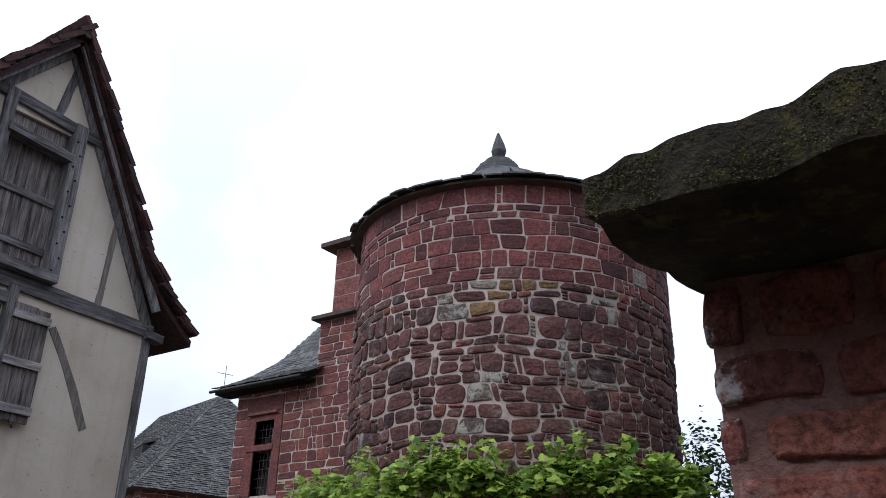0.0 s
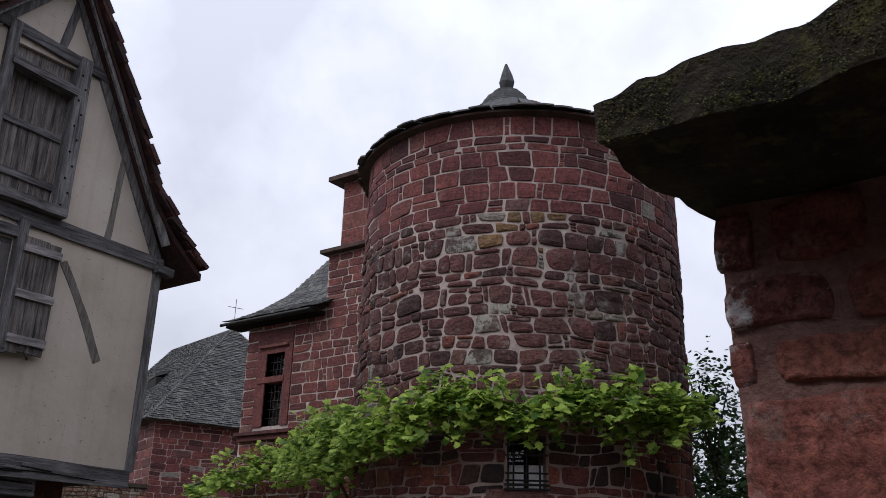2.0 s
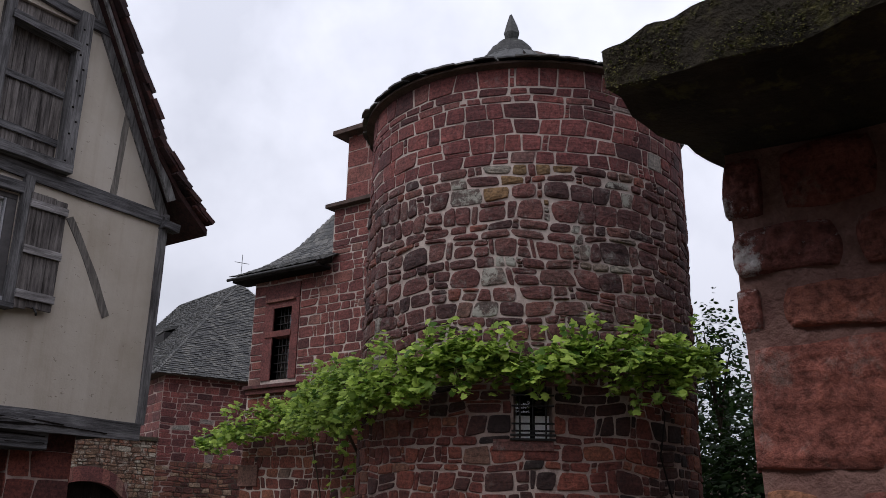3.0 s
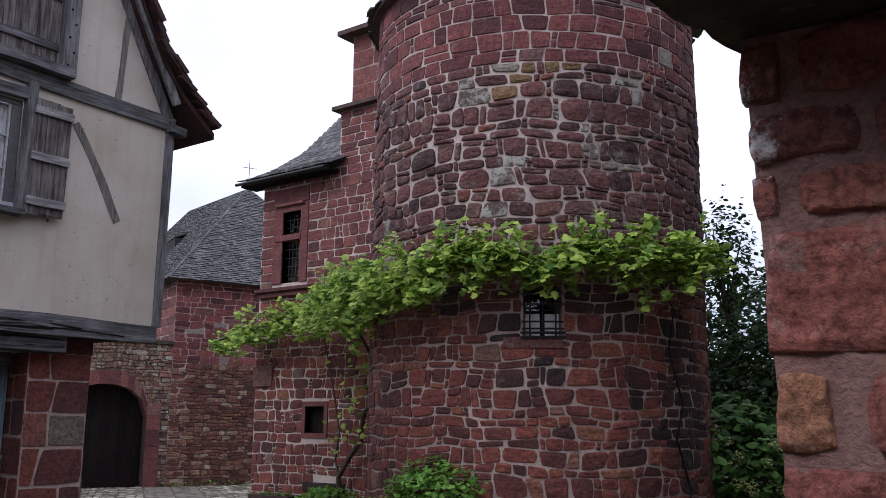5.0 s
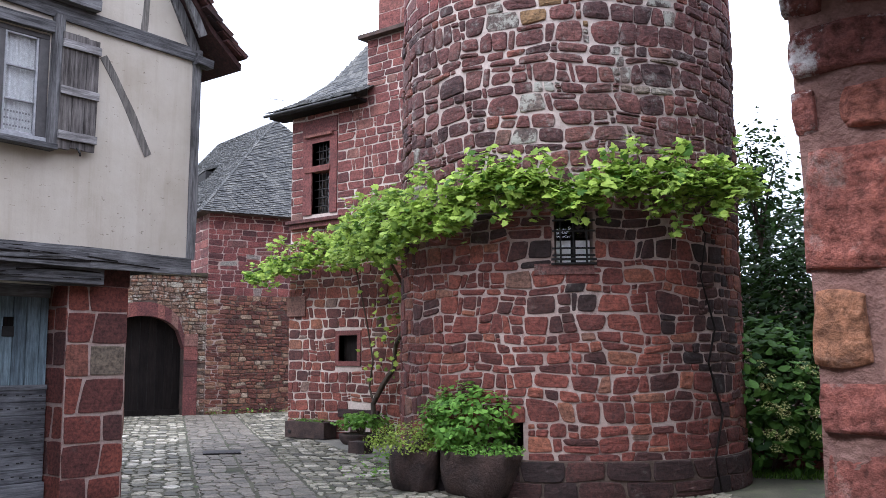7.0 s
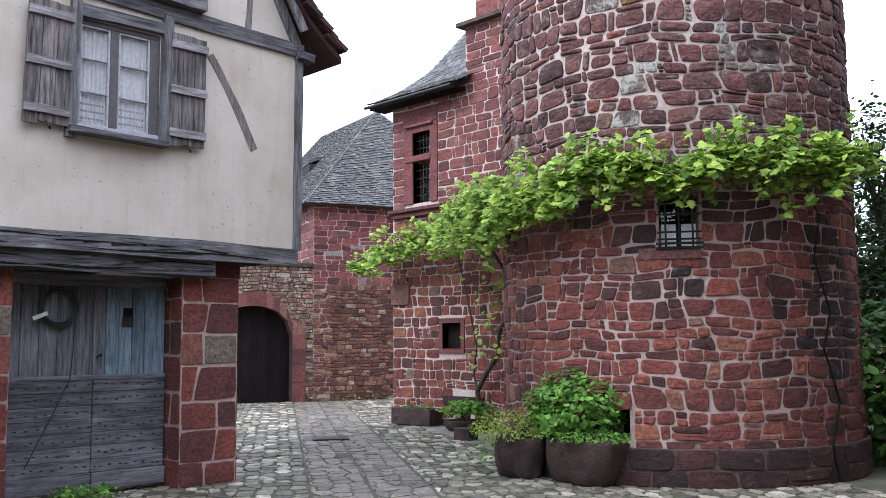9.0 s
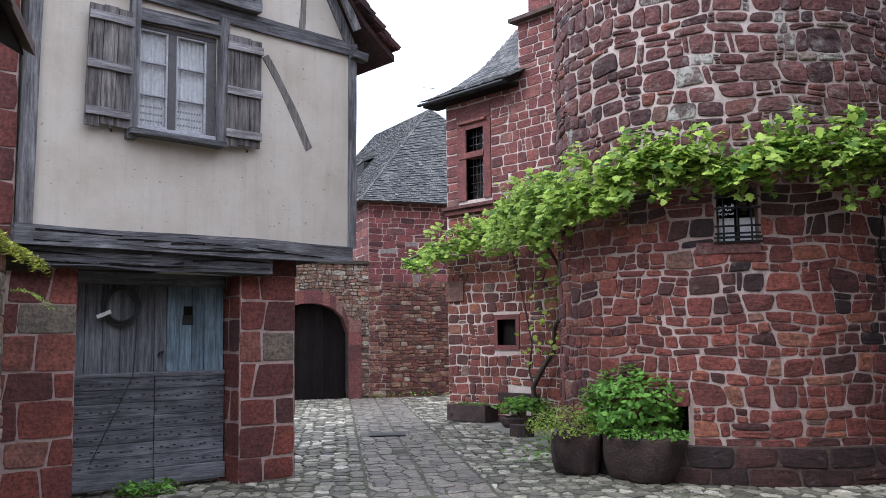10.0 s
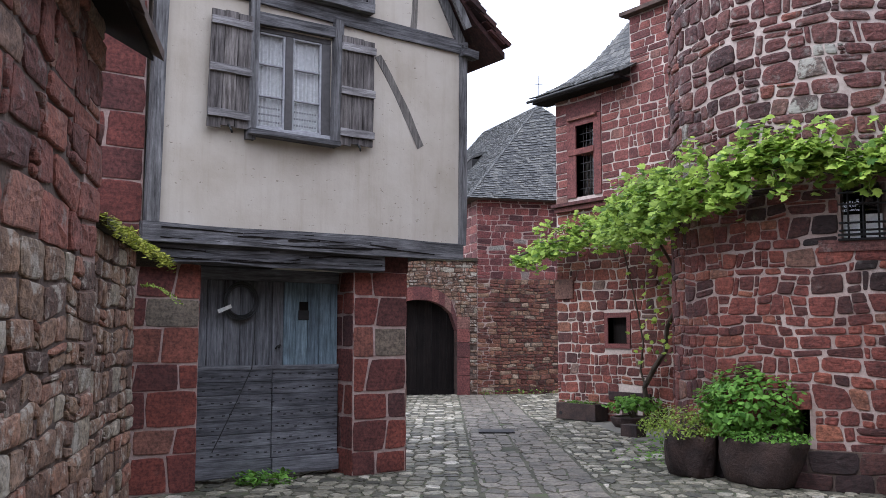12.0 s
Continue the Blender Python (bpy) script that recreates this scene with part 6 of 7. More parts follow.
# ---- gate wall close on the other side, with its heavy mossy cap ----
gate_w = thing("gate_wall", (2.3, -1.0, 0), "thick red sandstone gate wall with a mossy slab cap", "wall", kind="structure")
GX, GY = 2.07, 0.638
KM = flat_map((GX, GY, 0), (0, -1, 0), (-1, 0, 0))
gp = part("wall", shell(lambda a_, z_, d_=0.0: KM(a_ - (0.045 * max(0.0, z_ - 1.6) if a_ < 0.1 else 0.0), z_, d_), [-0.004, 0.3, 1.0, 2.0, 5.0], [-0.05, 1.0, 1.6, 2.0, 2.52], [], 0.55), MORTAR_GATE, gate_w, "coarse pinkish mortar")
rng = random.Random(161)
def rough_block(u0, u1, z0, z1, seed, mat, round_=0.25):
    """One weathered block with a broken, pitted face and worn corners."""
    near_ = u0 < 0.6 and z0 > 1.0
    nu, nz = (40, 30) if near_ else (12, 8)
    vs, fs = [], []
    cu, cz, hu, hz = (u0 + u1) / 2, (z0 + z1) / 2, (u1 - u0) / 2, (z1 - z0) / 2
    for i in range(nu + 1):
        for k in range(nz + 1):
            a, c = i / nu * 2 - 1, k / nz * 2 - 1
            # rounded outline
            x = a * math.sqrt(max(0.0, 1 - round_ * c * c * 0.8))
            y = c * math.sqrt(max(0.0, 1 - round_ * a * a * 0.8))
            u, z = cu + hu * x, cz + hz * y
            q = Vector((u * 5 + seed, z * 5, seed * 1.7))
            rim = max(abs(a), abs(c))
            d = 0.016 + 0.014 * noise.noise(q * 0.8) + 0.010 * noise.noise(q * 2.6) + 0.006 * noise.noise(q * 6.3) + 0.003 * noise.noise(q * 17)
            # the mason's upright tooling, half weathered away
            d += 0.0022 * noise.noise(Vector((u * 95, z * 9, seed))) * max(0.0, 0.5 + noise.noise(q * 1.7))
            if rim > 0.99:
                d = -0.02
            elif rim > 0.86:
                d -= 0.006 + 0.006 * noise.noise(q * 2)
            e = 0.016 * noise.noise(q * 1.3 + Vector((9, 0, 0)))
            f_ = 0.014 * noise.noise(q * 1.5 + Vector((0, 7, 0)))
            vs.append(KM(u + e * abs(a), z + f_ * abs(c), d))
    for i in range(nu):
        for k in range(nz):
            p_ = i * (nz + 1) + k
            fs.append((p_, p_ + nz + 1, p_ + nz + 2, p_ + 1))
    b = Geo()
    b.add(vs, fs)
    part("block", b, mat, gp, "", True, fix=False)
# courses: foot, top, width of the end block (0: any), roundness, joint
rows_ = [(0.0, 0.22, 0, 0.1, 0.02), (0.22, 0.48, 0, 0.1, 0.02), (0.48, 0.66, 0.19, 0.15, 0.04), (0.66, 0.90, 0, 0.1, 0.02), (0.90, 1.06, 0.2, 0.15, 0.04), (1.06, 1.22, 0, 0.1, 0.02),
         (1.22, 1.405, 0.5, 0.1, 0.02), (1.42, 1.55, 0.36, 0.12, 0.03), (1.565, 1.745, 0.125, 0.22, 0.06), (1.762, 2.062, 0.34, 0.10, 0.03), (2.07, 2.192, 0.058, 0.25, 0.03),
         (2.20, 2.332, 0.25, 0.32, 0.02), (2.342, 2.51, 0.095, 0.25, 0.03)]
for n_r, (a, b, w0, rd, jt) in enumerate(rows_):
    u = -0.012 - 0.05 * max(0.0, (a + b) / 2 - 1.6)
    first = True
    while u < 4.9:
        w = w0 if first and w0 else rng.uniform(0.20, 0.38)
        salt = first and n_r in (10, 11, 12)
        ochre = first and n_r == 8
        rough_block(u, u + w, a + 0.004, b - 0.004, n_r * 3.3 + u, M_SALT[0] if salt else M_GATE_OCHRE[0] if ochre else M_GATE[0], rd if a > 1.5 else 0.1)
        u += w + jt
        first = False
EM = flat_map((GX, GY, 0), (1, 0, 0), (0, 1, 0))
masonry(courses(rng, 0.03, 0.55, 0, 2.46, (0.14, 0.3), (0.2, 0.5), wavy=0.02, split=0, seed=24), EM, M_GATE, gp, 0.034, 0.012, 0.12, 300, None, 163, "block", 0.012)
g = Geo()
vs_, fs_ = [], []
NU, NV = 260, 18
for i in range(NU + 1):
    for j in range(NV + 1):
        u, v = i / NU, j / NV
        y = 0.785 - 5.2 * u - 0.13 * v * (1 - u)
        x = 1.62 + 1.0 * v
        e = 0.05 * noise.noise(Vector((u * 26, v * 3, 0.7))) * (1 - v)
        ey = 0.04 * noise.noise(Vector((v * 9, 3.3, 1.2))) * (1 if i == 0 else 0)
        zt = 2.618 + 0.13 * (0.81 - max(y, -1.5)) + 0.05 * v + 0.022 * noise.noise(Vector((u * 17, v * 5, 2.1))) + 0.012 * noise.noise(Vector((u * 60, v * 16, 4.1))) + 0.006 * noise.noise(Vector((u * 110, v * 24, 6.1)))
        vs_.append((x + e, y + ey, zt))
for i in range(NU + 1):
    for j in range(NV + 1):
        u, v = i / NU, j / NV
        x, y, zt = vs_[i * (NV + 1) + j]
        vs_.append((x + 0.015, y, 2.52 + 0.025 * noise.noise(Vector((u * 13, v * 4, 9.1))) + (0.02 if j < 2 else 0)))
off = (NU + 1) * (NV + 1)
idx = lambda i, j: i * (NV + 1) + j
for i in range(NU):
    for j in range(NV):
        fs_.append((idx(i, j), idx(i + 1, j), idx(i + 1, j + 1), idx(i, j + 1)))
        fs_.append((off + idx(i, j + 1), off + idx(i + 1, j + 1), off + idx(i + 1, j), off + idx(i, j)))
for i in range(NU):
    for j in (0, NV):
        fs_.append((idx(i, j), off + idx(i, j), off + idx(i + 1, j), idx(i + 1, j)))
for j in range(NV):
    for i in (0, NU):
        fs_.append((idx(i, j), idx(i, j + 1), off + idx(i, j + 1), off + idx(i, j)))
g.add(vs_, fs_)
cap = part("cap", g, MOSS, gate_w, "overhanging stone slab cap covered in moss", smooth=False)
spots = []
for _ in range(22000):
    on_top = rng.random() < 0.35
    dx = rng.uniform(0.0, .25) if on_top else rng.uniform(-.002, .01)
    y = 0.772 - 0.15 * max(0.0, dx) - 2.3 * rng.random()
    u = (0.785 - y) / 5.2
    rim = 1.62 + 0.05 * noise.noise(Vector((u * 26, 0, 0.7)))
    top = 2.612 + 0.13 * (0.81 - max(y, -1.5)) + 0.022 * noise.noise(Vector((u * 17, 0, 2.1)))
    p = Vector((rim + dx, y, top + 0.05 * max(0.0, dx) if on_top else top - (top - 2.52) * rng.random() ** 1.5))
    if noise.noise(Vector((p.y * 6, p.z * 9, 1))) + 0.5 * noise.noise(Vector((p.y * 17, p.z * 21, 4))) > -0.12:
        spots.append((p, Vector((-1, 0, 0.3))))
MOSSD = leaf_material("dark_moss_tuft", (0.018, 0.016, 0.008), (0.10, 0.088, 0.022), through=0.1)
foliage(rng, spots, SMALL, 0.0065, MOSSD, gate_w, 0, label="tufts of dry and green moss")

# ---- plain walls behind and beside the camera, two added unseen to block light ----
g = Geo()
g.box(-9, 22, -8.0, -7.6, 0, 9.0)
solid("wall_south", g, SLAB, "unseen dark wall added behind the camera to block sky light", "wall", "structure")
# out of view, added to darken the tower's right side
g = Geo()
g.prism([(6.0, -0.1, 0), (22, 1.5, 0), (22, 1.1, 0), (6.0, -0.5, 0)], (0, 0, 9.5))
solid("wall_garden", g, SLAB, "unseen dark wall added beside the garden to shade the tower", "wall", "structure")
g = Geo()
g.box(21.6, 22, -2.0, 12.0, 0, 3.2)
solid("wall_east", g, MORTAR_RED, "plain reddish wall behind the garden", "wall", "structure")

# ---- troughs and planters ----
def round_planter(name, x, y, r, h, label, squash=(1, 1), turn=0.0):
    t = thing(name, (x, y, 0), label, "planter", "stone planters")
    b = Geo()
    b.lathe(x, y, [(r * 0.70, 0.0), (r * 0.80, h * 0.06), (r * 0.90, h * 0.3), (r * 0.98, h * 0.62), (r * 1.0, h * 0.85), (r * 1.02, h * 0.93), (r * 0.99, h), (r * 0.84, h), (r * 0.80, h * 0.82), (0.01, h * 0.8)], 44, 0.09, squash, turn)
    part("bowl", b, TROUGH, t, "dark worn stone bowl", smooth=True)
    b = Geo()
    b.lathe(x, y, [(r * 0.81, h * 0.78), (r * 0.81, h * 0.88), (0.01, h * 0.93)], 24, 0.03, squash, turn)
    part("soil", b, SOIL, t, "dark soil")
    return t
round_planter("stone_planter", 8.58, 7.38, 0.33, 0.47, "round dark stone planter beside the tower")
round_planter("stone_planter", 8.72, 6.55, 0.52, 0.50, "large dark stone tub beside the tower", (0.8, 1.1), radians(-20))
tr = thing("stone_trough", (12.3, 13.3, 0), "low rectangular stone trough by the house wall", "trough")
g = Geo()
o = Vector((12.13, 13.78, 0))
tu, tv = Vector((0.10, -1.0, 0)).normalized(), Vector((1.0, 0.10, 0)).normalized()
def tbox(u0, u1, v0, v1, z0, z1):
    g.prism([o + tu * u0 + tv * v0 + Vector((0, 0, z0)), o + tu * u1 + tv * v0 + Vector((0, 0, z0)), o + tu * u1 + tv * v1 + Vector((0, 0, z0)), o + tu * u0 + tv * v1 + Vector((0, 0, z0))], (0, 0, z1 - z0))
tbox(0, 0.98, 0, 0.36, 0.03, 0.12)
tbox(0, 0.98, 0, 0.06, 0.12, 0.33)
tbox(0, 0.98, 0.30, 0.36, 0.12, 0.33)
tbox(0, 0.08, 0.06, 0.30, 0.12, 0.33)
tbox(0.90, 0.98, 0.06, 0.30, 0.12, 0.33)
part("basin", g, TROUGH, tr, "weathered stone basin")
g = Geo()
tbox(0.08, 0.90, 0.06, 0.30, 0.12, 0.28)
part("soil", g, SOIL, tr, "soil")
g = Geo()
g.tube([o + tu * 0.12 + tv * -0.012 + Vector((0, 0, .14)), o + tu * 0.12 + tv * 0.02 + Vector((0, 0, .14))], 0.035, 10)
part("drain_hole", g, DARK, tr, "near-black plug for the shade in the drain hole")
rng = random.Random(171)
spots = [(o + tu * rng.uniform(0.1, 0.88) + tv * rng.uniform(.05, .3) + Vector((0, 0, 0.30 + 0.08 * rng.random())), Vector((0, 0, 1))) for _ in range(220)]
sp_ = thing("low_plants", tuple(o + tu * .5 + Vector((0, 0, .3))), "sparse low green plants in the stone trough", "plants")
foliage(rng, spots, SMALL, 0.05, GRASS, sp_, 0, label="small green leaves")
round_planter("stone_planter", 12.12, 11.72, 0.42, 0.2, "low round stone planter by the house wall", (0.8, 1.0))
g = Geo()
g.box(10.9, 11.12, 10.5, 10.85, 0, 0.2)
solid("stone_block", g, TROUGH, "small dark stone block standing in the lane", "stone block")

def azd(az, d, z):
    return Vector((d * math.sin(radians(az)), d * math.cos(radians(az)), z))


def bush(name, c, r, n, shape, size, mat, label, category="plant", single=60, stems=5, low=-0.3, seed=0, inner=0.5, lump=0.35):
    r_ = random.Random(seed)
    t = thing(name, (c[0], c[1], max(0, c[2] - r[2])), label, category)
    b = Geo()
    for k in range(stems):
        a = r_.uniform(0, 6.28)
        b.tube([(c[0], c[1], c[2] - r[2] * 0.95), (c[0] + .3 * r[0] * math.cos(a), c[1] + .3 * r[1] * math.sin(a), c[2] - .2 * r[2]), (c[0] + .7 * r[0] * math.cos(a), c[1] + .7 * r[1] * math.sin(a), c[2] + .4 * r[2])], [0.02, 0.014, 0.006], 6)
    part("stem", b, BARK, t, "thin stems")
    foliage(r_, blob_spots(r_, c, r, n, inner, lump, low), shape, size, mat, t, single, label="dense leaves")
    return t
bush("leafy_pot_plant", (8.72, 6.70, 0.82), (0.50, 0.62, 0.42), 2100, OVAL, 0.078, POTL, "bushy bright green plant filling the stone tub", seed=1, single=120, low=-0.7)
bush("trailing_plant", (8.52, 7.52, 0.55), (0.40, 0.55, 0.22), 1500, SMALL, 0.04, SEDUM, "yellow-green trailing plant spilling over the planter", seed=2, single=0, low=-0.5)
bush("trailing_plant", (8.60, 6.45, 0.52), (0.44, 0.58, 0.10), 900, SMALL, 0.045, POTL, "low green creeper round the tub's rim", seed=3, single=0, low=-0.2)
bush("grassy_plant", (12.12, 11.72, 0.36), (0.42, 0.5, 0.22), 420, OVAL, 0.09, POTL, "low green plant in the round planter", seed=4, single=40)
hyd = bush("hydrangea", (12.55, 4.55, 1.05), (0.95, 0.95, 1.05), 1900, OVAL, 0.15, HYDR, "dark green hydrangea with fading yellow-green flower heads", "shrub", seed=5, single=150, low=-0.9, inner=0.6)
rng = random.Random(181)
for k in range(20):
    a = Vector((-0.85 + rng.uniform(-.3, .5), -0.5 + rng.uniform(-.6, .9), rng.uniform(-.55, .5))).normalized()
    c = Vector((12.55 + a.x * 0.95, 4.55 + a.y * 0.95, 1.05 + a.z * 1.0))
    h_ = Geo()
    for p_, d_ in blob_spots(rng, c, (.09, .09, .06), 60, 0.8, 0.2):
        h_.add(*leaf_verts(SMALL, 0.035, leaf_pose(rng, p_, d_, 0.4), 0.2))
    part("flower_head", h_, FLOWER, hyd, "fading yellow-green flower head", fix=False, kind="stuff")
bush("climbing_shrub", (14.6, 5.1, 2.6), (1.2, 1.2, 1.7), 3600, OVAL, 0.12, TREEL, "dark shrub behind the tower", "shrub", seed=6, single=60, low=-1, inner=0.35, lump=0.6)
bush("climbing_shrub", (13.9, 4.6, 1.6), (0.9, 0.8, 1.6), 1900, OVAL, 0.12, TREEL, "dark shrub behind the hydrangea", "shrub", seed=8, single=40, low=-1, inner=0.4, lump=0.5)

# leaf mass added in place of a sloped dark edge beside the tower
bush("ivy", tuple(azd(69.9, 13.0, 3.9)), (0.34, 0.40, 0.95), 900, OVAL, 0.075, TREEL, "dark leaf mass standing for a sloped dark edge at the tower's flank", "ivy", seed=9, single=40, low=-1, inner=0.2, lump=0.4)

# garden tree behind, thin crown with gaps
tree = thing("garden_tree", (16.5, 6.0, 0), "small garden tree with a thin dark crown", "tree")
g = Geo()
g.tube([(16.5, 6.0, 0), (16.4, 6.0, 1.5), (16.3, 5.9, 3.0), (16.2, 5.8, 4.2)], [0.16, 0.13, 0.09, 0.05], 10)
trunk = part("trunk", g, BARK, tree, "dark trunk")
rng = random.Random(191)
spots = []
for k in range(26):
    a, e = rng.uniform(0, 6.28), rng.uniform(0.0, 1.1)
    l_ = rng.uniform(0.8, 1.7)
    s_ = Vector((16.4, 5.95, rng.uniform(1.6, 4.0)))
    t_ = s_ + Vector((math.cos(a) * math.cos(e), math.sin(a) * math.cos(e), math.sin(e))) * l_
    g = Geo()
    g.tube([s_, (s_ + t_) / 2 + Vector((0, 0, .08)), t_], [0.035, 0.02, 0.006], 6)
    part("limb", g, BARK, trunk)
    for _ in range(150):
        f_ = rng.uniform(0.25, 1.05)
        spots.append((s_.lerp(t_, f_) + Vector((rng.gauss(0, .16), rng.gauss(0, .16), rng.gauss(0, .14))), Vector((0, 0, 1))))
foliage(rng, spots, OVAL, 0.085, TREEL, tree, 0, label="thin crown of small dark leaves")

# garden kerb and grass at the tower's foot
kerb = thing("garden_kerb", (13.2, 4.6, 0), "low red stone kerb edging the shady garden", "kerb", kind="structure")
KB = flat_map((12.9, 5.4, 0), (0.45, -0.9, 0), (-0.9, -0.45, 0))
kw = part("wall", shell(KB, steps(0, 3.2, 4), [-0.03, 0.33], [], 0.3), MORTAR_RED, kerb, "kerb wall")
masonry(courses(rng, 0, 3.2, 0, 0.33, (0.13, 0.18), (0.25, 0.5), wavy=0.02, split=0, seed=25), KB, M_ANNEX, kw, 0.02, 0.015, 0.12, 300, None, 192)
gr = Geo()
for _ in range(2600):
    a, b = rng.uniform(0, 3.2), rng.uniform(0.05, 1.1)
    p = KB(a, 0, b)
    if (Vector((p.x - TX, p.y - TY, 0))).length < TR + 0.1:
        continue
    h_ = rng.uniform(0.03, 0.10)
    d_ = Vector((rng.uniform(-1, 1), rng.uniform(-1, 1), 0)).normalized() * 0.008
    tip = Vector((rng.uniform(-.04, .04), rng.uniform(-.04, .04), h_))
    gr.add([p - d_, p + d_, p + tip], [(0, 1, 2)])
tagged(new("grass", mesh_of(gr, "grass", GRASS)), "rough green grass at the garden edge", "grass", kind="stuff")
weeds = Geo()
for _ in range(700):
    if rng.random() < 0.4:
        p = Vector((rng.uniform(3.9, 4.5), rng.uniform(9.35, 9.75), 0))
    elif rng.random() < 0.5:
        t_ = rng.uniform(0, 1)
        p = Vector((11.2, 10.0, 0)).lerp(Vector((8.9, 8.0, 0)), t_) + Vector((rng.gauss(-.2, .25), rng.gauss(0, .25), 0))
    else:
        p = FC + FU * rng.uniform(0, 5) - FV * rng.uniform(0.02, 0.3)
    s_ = rng.uniform(0.03, 0.09)
    weeds.add(*leaf_verts(OVAL, s_, leaf_pose(rng, p + Vector((0, 0, rng.uniform(.01, .14))), (0, 0, 1), 0.7), 0.3))
tagged(new("weeds", mesh_of(weeds, "weeds", POTL)), "green weeds along wall feet and joints", "weeds", kind="stuff")

# ---- grape vine on wires along house and tower ----
# azimuth, distance, foot and top of the leaf mass along the wires
VINE_ROWS = [(39.2, 19.3, 2.98, 3.55), (40.8, 18.6, 3.10, 3.78), (42.5, 18.0, 3.18, 3.82), (44.2, 17.2, 3.16, 3.84), (45.6, 14.6, 3.05, 3.95),
             (47.3, 12.2, 2.82, 3.90), (48.7, 11.3, 2.95, 3.78), (50.1, 10.9, 2.88, 3.66), (51.5, 10.65, 2.92, 3.68), (52.9, 10.5, 3.22, 3.76),
             (54.7, 10.36, 3.28, 3.86), (56.4, 10.28, 3.25, 3.72), (58.2, 10.25, 3.17, 3.62), (59.9, 10.27, 3.20, 3.64), (61.7, 10.33, 3.30, 3.80),
             (63.4, 10.45, 3.32, 3.88), (65.1, 10.62, 3.22, 3.86), (66.8, 10.88, 3.10, 4.00), (68.6, 11.3, 3.28, 4.02), (69.6, 11.75, 3.50, 3.82)]
VP = [azd(a_, d_, (lo_ + hi_) / 2) for a_, d_, lo_, hi_ in VINE_ROWS]
VT = [(hi_ - lo_) / 2 for a_, d_, lo_, hi_ in VINE_ROWS]
vine = thing("grape_vine", (12.3, 11.9, 0), "lush green grape vine trained along the house and tower", "vine")
g = Geo()
g.tube([(12.45, 11.75, 0), (12.42, 11.68, 0.35), (12.40, 11.72, 0.7), (12.42, 11.5, 1.05), (12.38, 11.2, 1.35), (12.34, 11.12, 1.75), (12.36, 10.85, 2.2), (12.2, 10.75, 2.7), (11.7, 10.7, 3.2), (11.2, 10.7, 3.4)], [0.06, 0.052, 0.046, 0.05, 0.042, 0.04, 0.034, 0.03, 0.025, 0.02], 9)
trk = part("trunk", g, BARK, vine, "twisted brown vine trunk")
g = Geo()
g.tube([(12.42, 11.7, 0.65), (12.44, 11.85, 1.0), (12.42, 11.75, 1.5), (12.3, 11.8, 2.2), (12.1, 11.9, 3.2)], [0.022, 0.019, 0.017, 0.014, 0.012], 7)
part("branch", g, BARK, trk)
g = Geo()
st = [TMAP(arc(a_), z_, 0.06) for a_, z_ in ((-100.5, 0.0), (-103, 0.4), (-98.5, 0.9), (-104.5, 1.5), (-100.8, 1.9), (-106.6, 2.5), (-103.5, 3.0), (-110, 3.4))]
g.tube(st, [0.018, 0.015, 0.014, 0.013, 0.012, 0.010, 0.008, 0.006], 7)
part("trunk", g, DARKWOOD, vine, "old dark stem against the tower")
g = Geo()
g.tube(VP, 0.022, 6)
part("cane", g, BARK, vine, "long brown cane")
g = Geo()
g.tube([p + Vector((0, 0, -.16)) for p in VP], 0.006, 5)
part("wire", g, IRON, vine, "training wire")
rng = random.Random(201)
spots = []
segs = list(zip(VP, VP[1:], VT, VT[1:]))
lens = [(b - a).length for a, b, _, _ in segs]
def off_walls(q):
    """Pushes a leaf out of the tower and the house."""
    cd = Vector((q.x - TX, q.y - TY, 0))
    if cd.length < TR + 0.07:
        q = q + cd.normalized() * (TR + 0.07 + 0.06 * rng.random() - cd.length)
    if q.x > AX - 0.08 and q.y > 8.6:
        q.x = AX - 0.08 - 0.1 * rng.random()
    return q
# leafy shoots: each arches out of the cane, with leaves along it
for _ in range(620):
    k = rng.choices(range(len(segs)), [l_ * (ta + tb_) + 0.12 for l_, (a, b, ta, tb_) in zip(lens, segs)])[0]
    a, b, ta, tb_ = segs[k]
    t = rng.random()
    th = ta + (tb_ - ta) * t
    out_ = (-a).normalized()
    out_.z = 0
    across = Vector((-out_.y, out_.x, 0))
    p = a.lerp(b, t) + Vector((0, 0, rng.uniform(-0.75, 0.55) * th)) + out_ * rng.uniform(-0.30, 0.28) + across * rng.gauss(0, 0.05)
    d = (out_ * rng.uniform(-0.3, 1.0) + across * rng.uniform(-0.8, 0.8) + Vector((0, 0, rng.uniform(-0.5, 0.9)))).normalized()
    l_ = rng.uniform(0.18, 0.42) * min(1.0, 0.35 + th * 1.6)
    for i in range(rng.randrange(9, 17)):
        f_ = rng.random()
        q = p + d * l_ * f_ - Vector((0, 0, 0.35 * l_ * f_ * f_)) + Vector((rng.gauss(0, .045), rng.gauss(0, .045), rng.gauss(0, .04)))
        c_ = a.lerp(b, t).z
        q.z = max(c_ - th * 1.05, min(c_ + th * 1.08, q.z))
        spots.append((off_walls(q), (Vector((0, 0, 0.55)) + d * 0.5 + out_ * 0.6).normalized()))
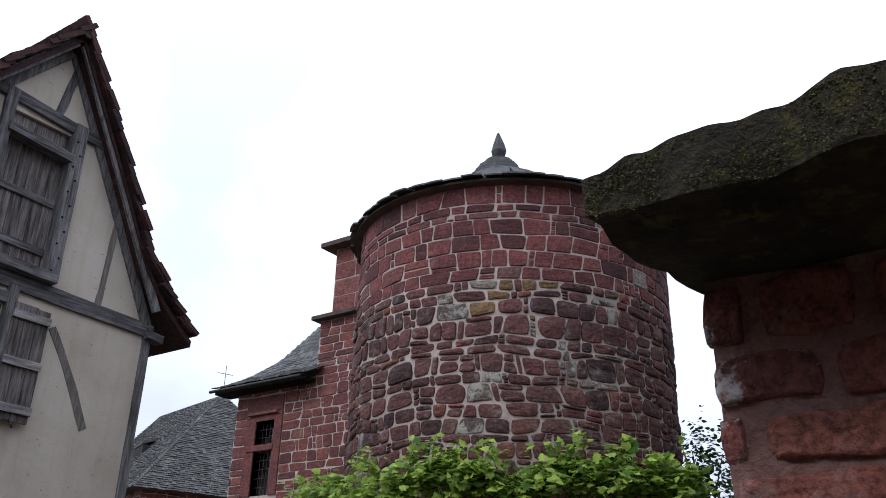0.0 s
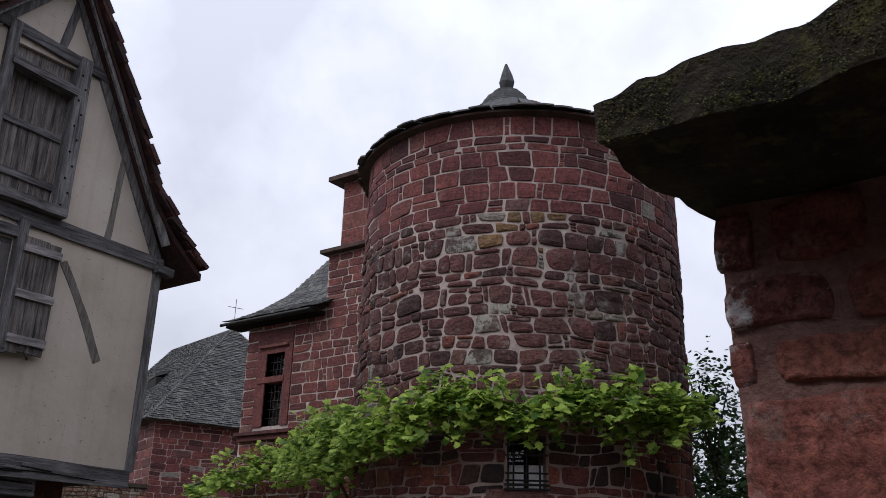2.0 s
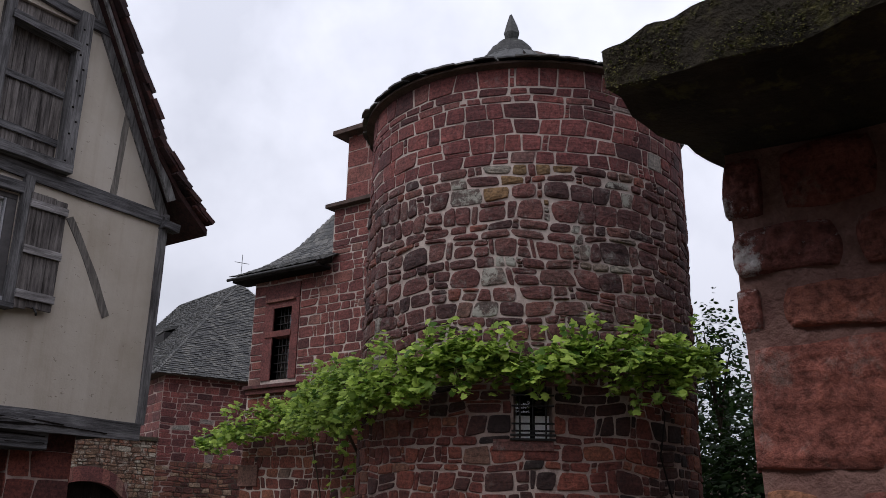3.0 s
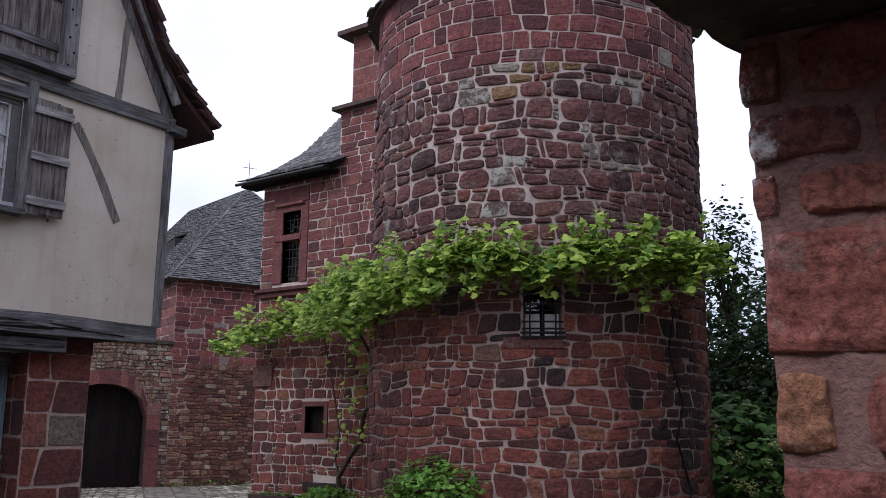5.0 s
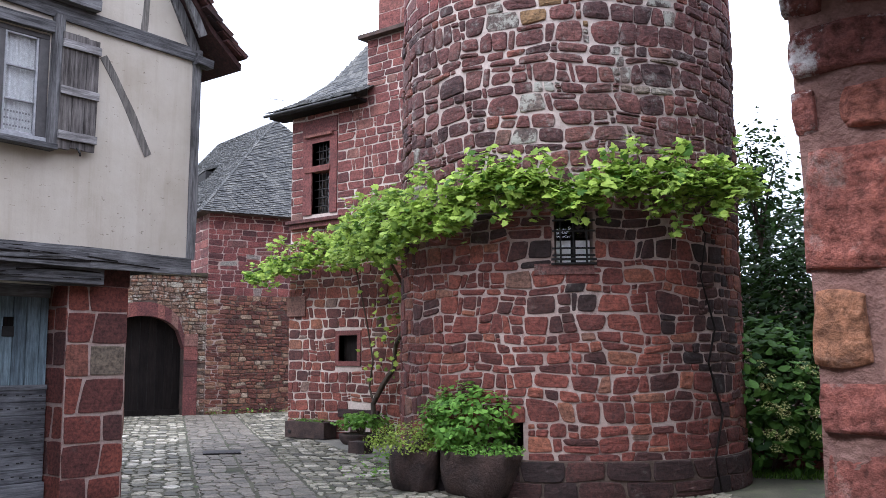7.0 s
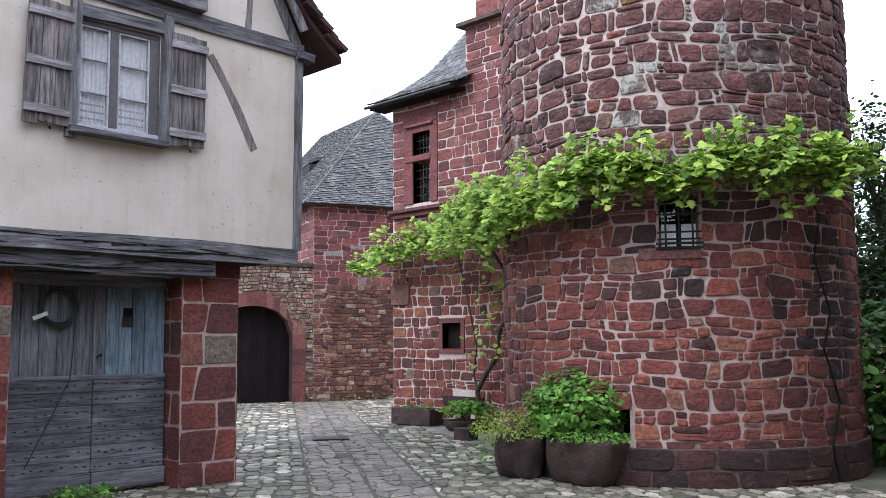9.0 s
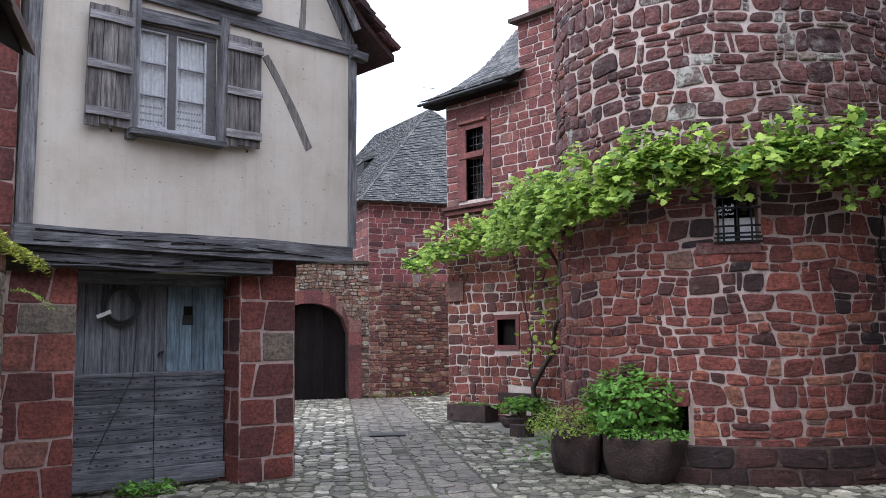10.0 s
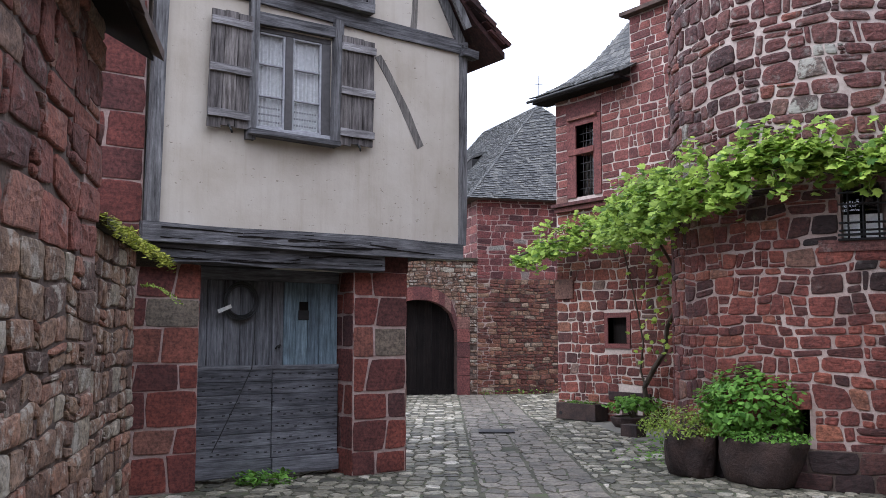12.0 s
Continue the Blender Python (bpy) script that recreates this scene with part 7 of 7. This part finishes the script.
# long shoots that stand up or hang down
for k in range(54):
    a, b, ta, tb_ = segs[rng.randrange(len(segs))]
    t = rng.random()
    p = a.lerp(b, t)
    th = ta + (tb_ - ta) * t
    up = rng.random() < 0.6
    l_ = rng.uniform(0.12, 0.32) if up else rng.uniform(0.12, 0.36)
    out_ = (-a).normalized()
    d = (Vector((rng.uniform(-.4, .4), rng.uniform(-.4, .4), 1.0 if up else -1.0)) + out_ * 0.25).normalized()
    p = p + Vector((0, 0, (0.85 if up else -0.85) * th)) + out_ * rng.uniform(-.1, .2)
    stem_ = Geo()
    stem_.tube([off_walls(p - d * 0.1), off_walls(p + d * l_ * 0.5 + Vector((rng.gauss(0, .03), rng.gauss(0, .03), 0))), off_walls(p + d * l_)], [0.006, 0.004, 0.002], 5)
    part("shoot", stem_, SHOOT, vine)
    for i in range(7):
        spots.append((off_walls(p + d * l_ * (i + 0.6) / 7 + Vector((rng.gauss(0, .04), rng.gauss(0, .04), 0))), (out_ + Vector((0, 0, .5))).normalized()))
# leaf canopy over the recess, put in to shade the walls below
for _ in range(1500):
    f_ = rng.random()
    a = Vector((12.1, 12.6, 3.45)).lerp(Vector((9.0, 7.2, 3.4)), f_)
    b = Vector((12.5, 11.5, 3.5)).lerp(Vector((11.0, 8.8, 3.5)), f_)
    spots.append((off_walls(a.lerp(b, rng.random()) + Vector((0, 0, rng.uniform(-.12, .1)))), Vector((0, 0, 1))))
# extra leaves added between wall and wires to cast shade on the tower
for _ in range(1500):
    a_ = radians(rng.uniform(-178, -98))
    q = Vector((TX + math.cos(a_) * (TR + 0.08 + 0.5 * rng.random()), TY + math.sin(a_) * (TR + 0.08 + 0.5 * rng.random()), 0))
    q.z = min(VP[6:], key=lambda v_: (v_.x - q.x) ** 2 + (v_.y - q.y) ** 2).z + rng.uniform(-.14, .12)
    spots.append((off_walls(q), Vector((0, 0, 1))))
for _ in range(70):
    p = Vector((12.4, 11.4, 1.2)).lerp(Vector((12.2, 11.0, 2.9)), rng.random()) + Vector((rng.gauss(-.08, .05), rng.gauss(0, .25), rng.gauss(0, .15)))
    spots.append((p, Vector((-1, -.3, .3))))
rng.shuffle(spots)
foliage(rng, spots, GRAPE, 0.094, VINE, vine, 300, fold=0.3, label="mass of bright lobed vine leaves")

# drain grate in the lane
dr = thing("drain_grate", (9.65, 12.48, 0.02), "dark iron drain grate set in the flags", "drain")
g = Geo()
dm_ = ground_map((9.65, 12.48, 0.028), (5.6, 7.6, 0))
def flat_piece(a0, a1, b0, b1, z0, z1):
    g.prism([dm_(a0, b0, z0), dm_(a1, b0, z0), dm_(a1, b1, z0), dm_(a0, b1, z0)], (0, 0, z1 - z0))
flat_piece(-.25, .25, -.30, .30, -.02, 0.002)
part("frame", g, IRON, dr, "sunken iron frame")
for i in range(9):
    g = Geo()
    b_ = -.28 + i * .062
    flat_piece(-.22, .22, b_, b_ + .034, 0.003, 0.006)
    part("bar", g, IRON, dr)

# ---- pieces of walls and paving ----
masonry(LEFT_COBBLES, LANE, M_COBBLE, pavement, 0.026, 0.012, 0.16, 110, (5, 1.5), 221, "cobble", 0.02)
masonry(MID_FLAGS, LANE, M_FLAG, pavement, 0.016, 0.010, 0.08, 90, (5, 0), 222, "flag", 0.012)
masonry(RIGHT_COBBLES, LANE, M_COBBLE, pavement, 0.026, 0.012, 0.16, 100, (5, -1.8), 223, "cobble", 0.02)
lay_pieces()
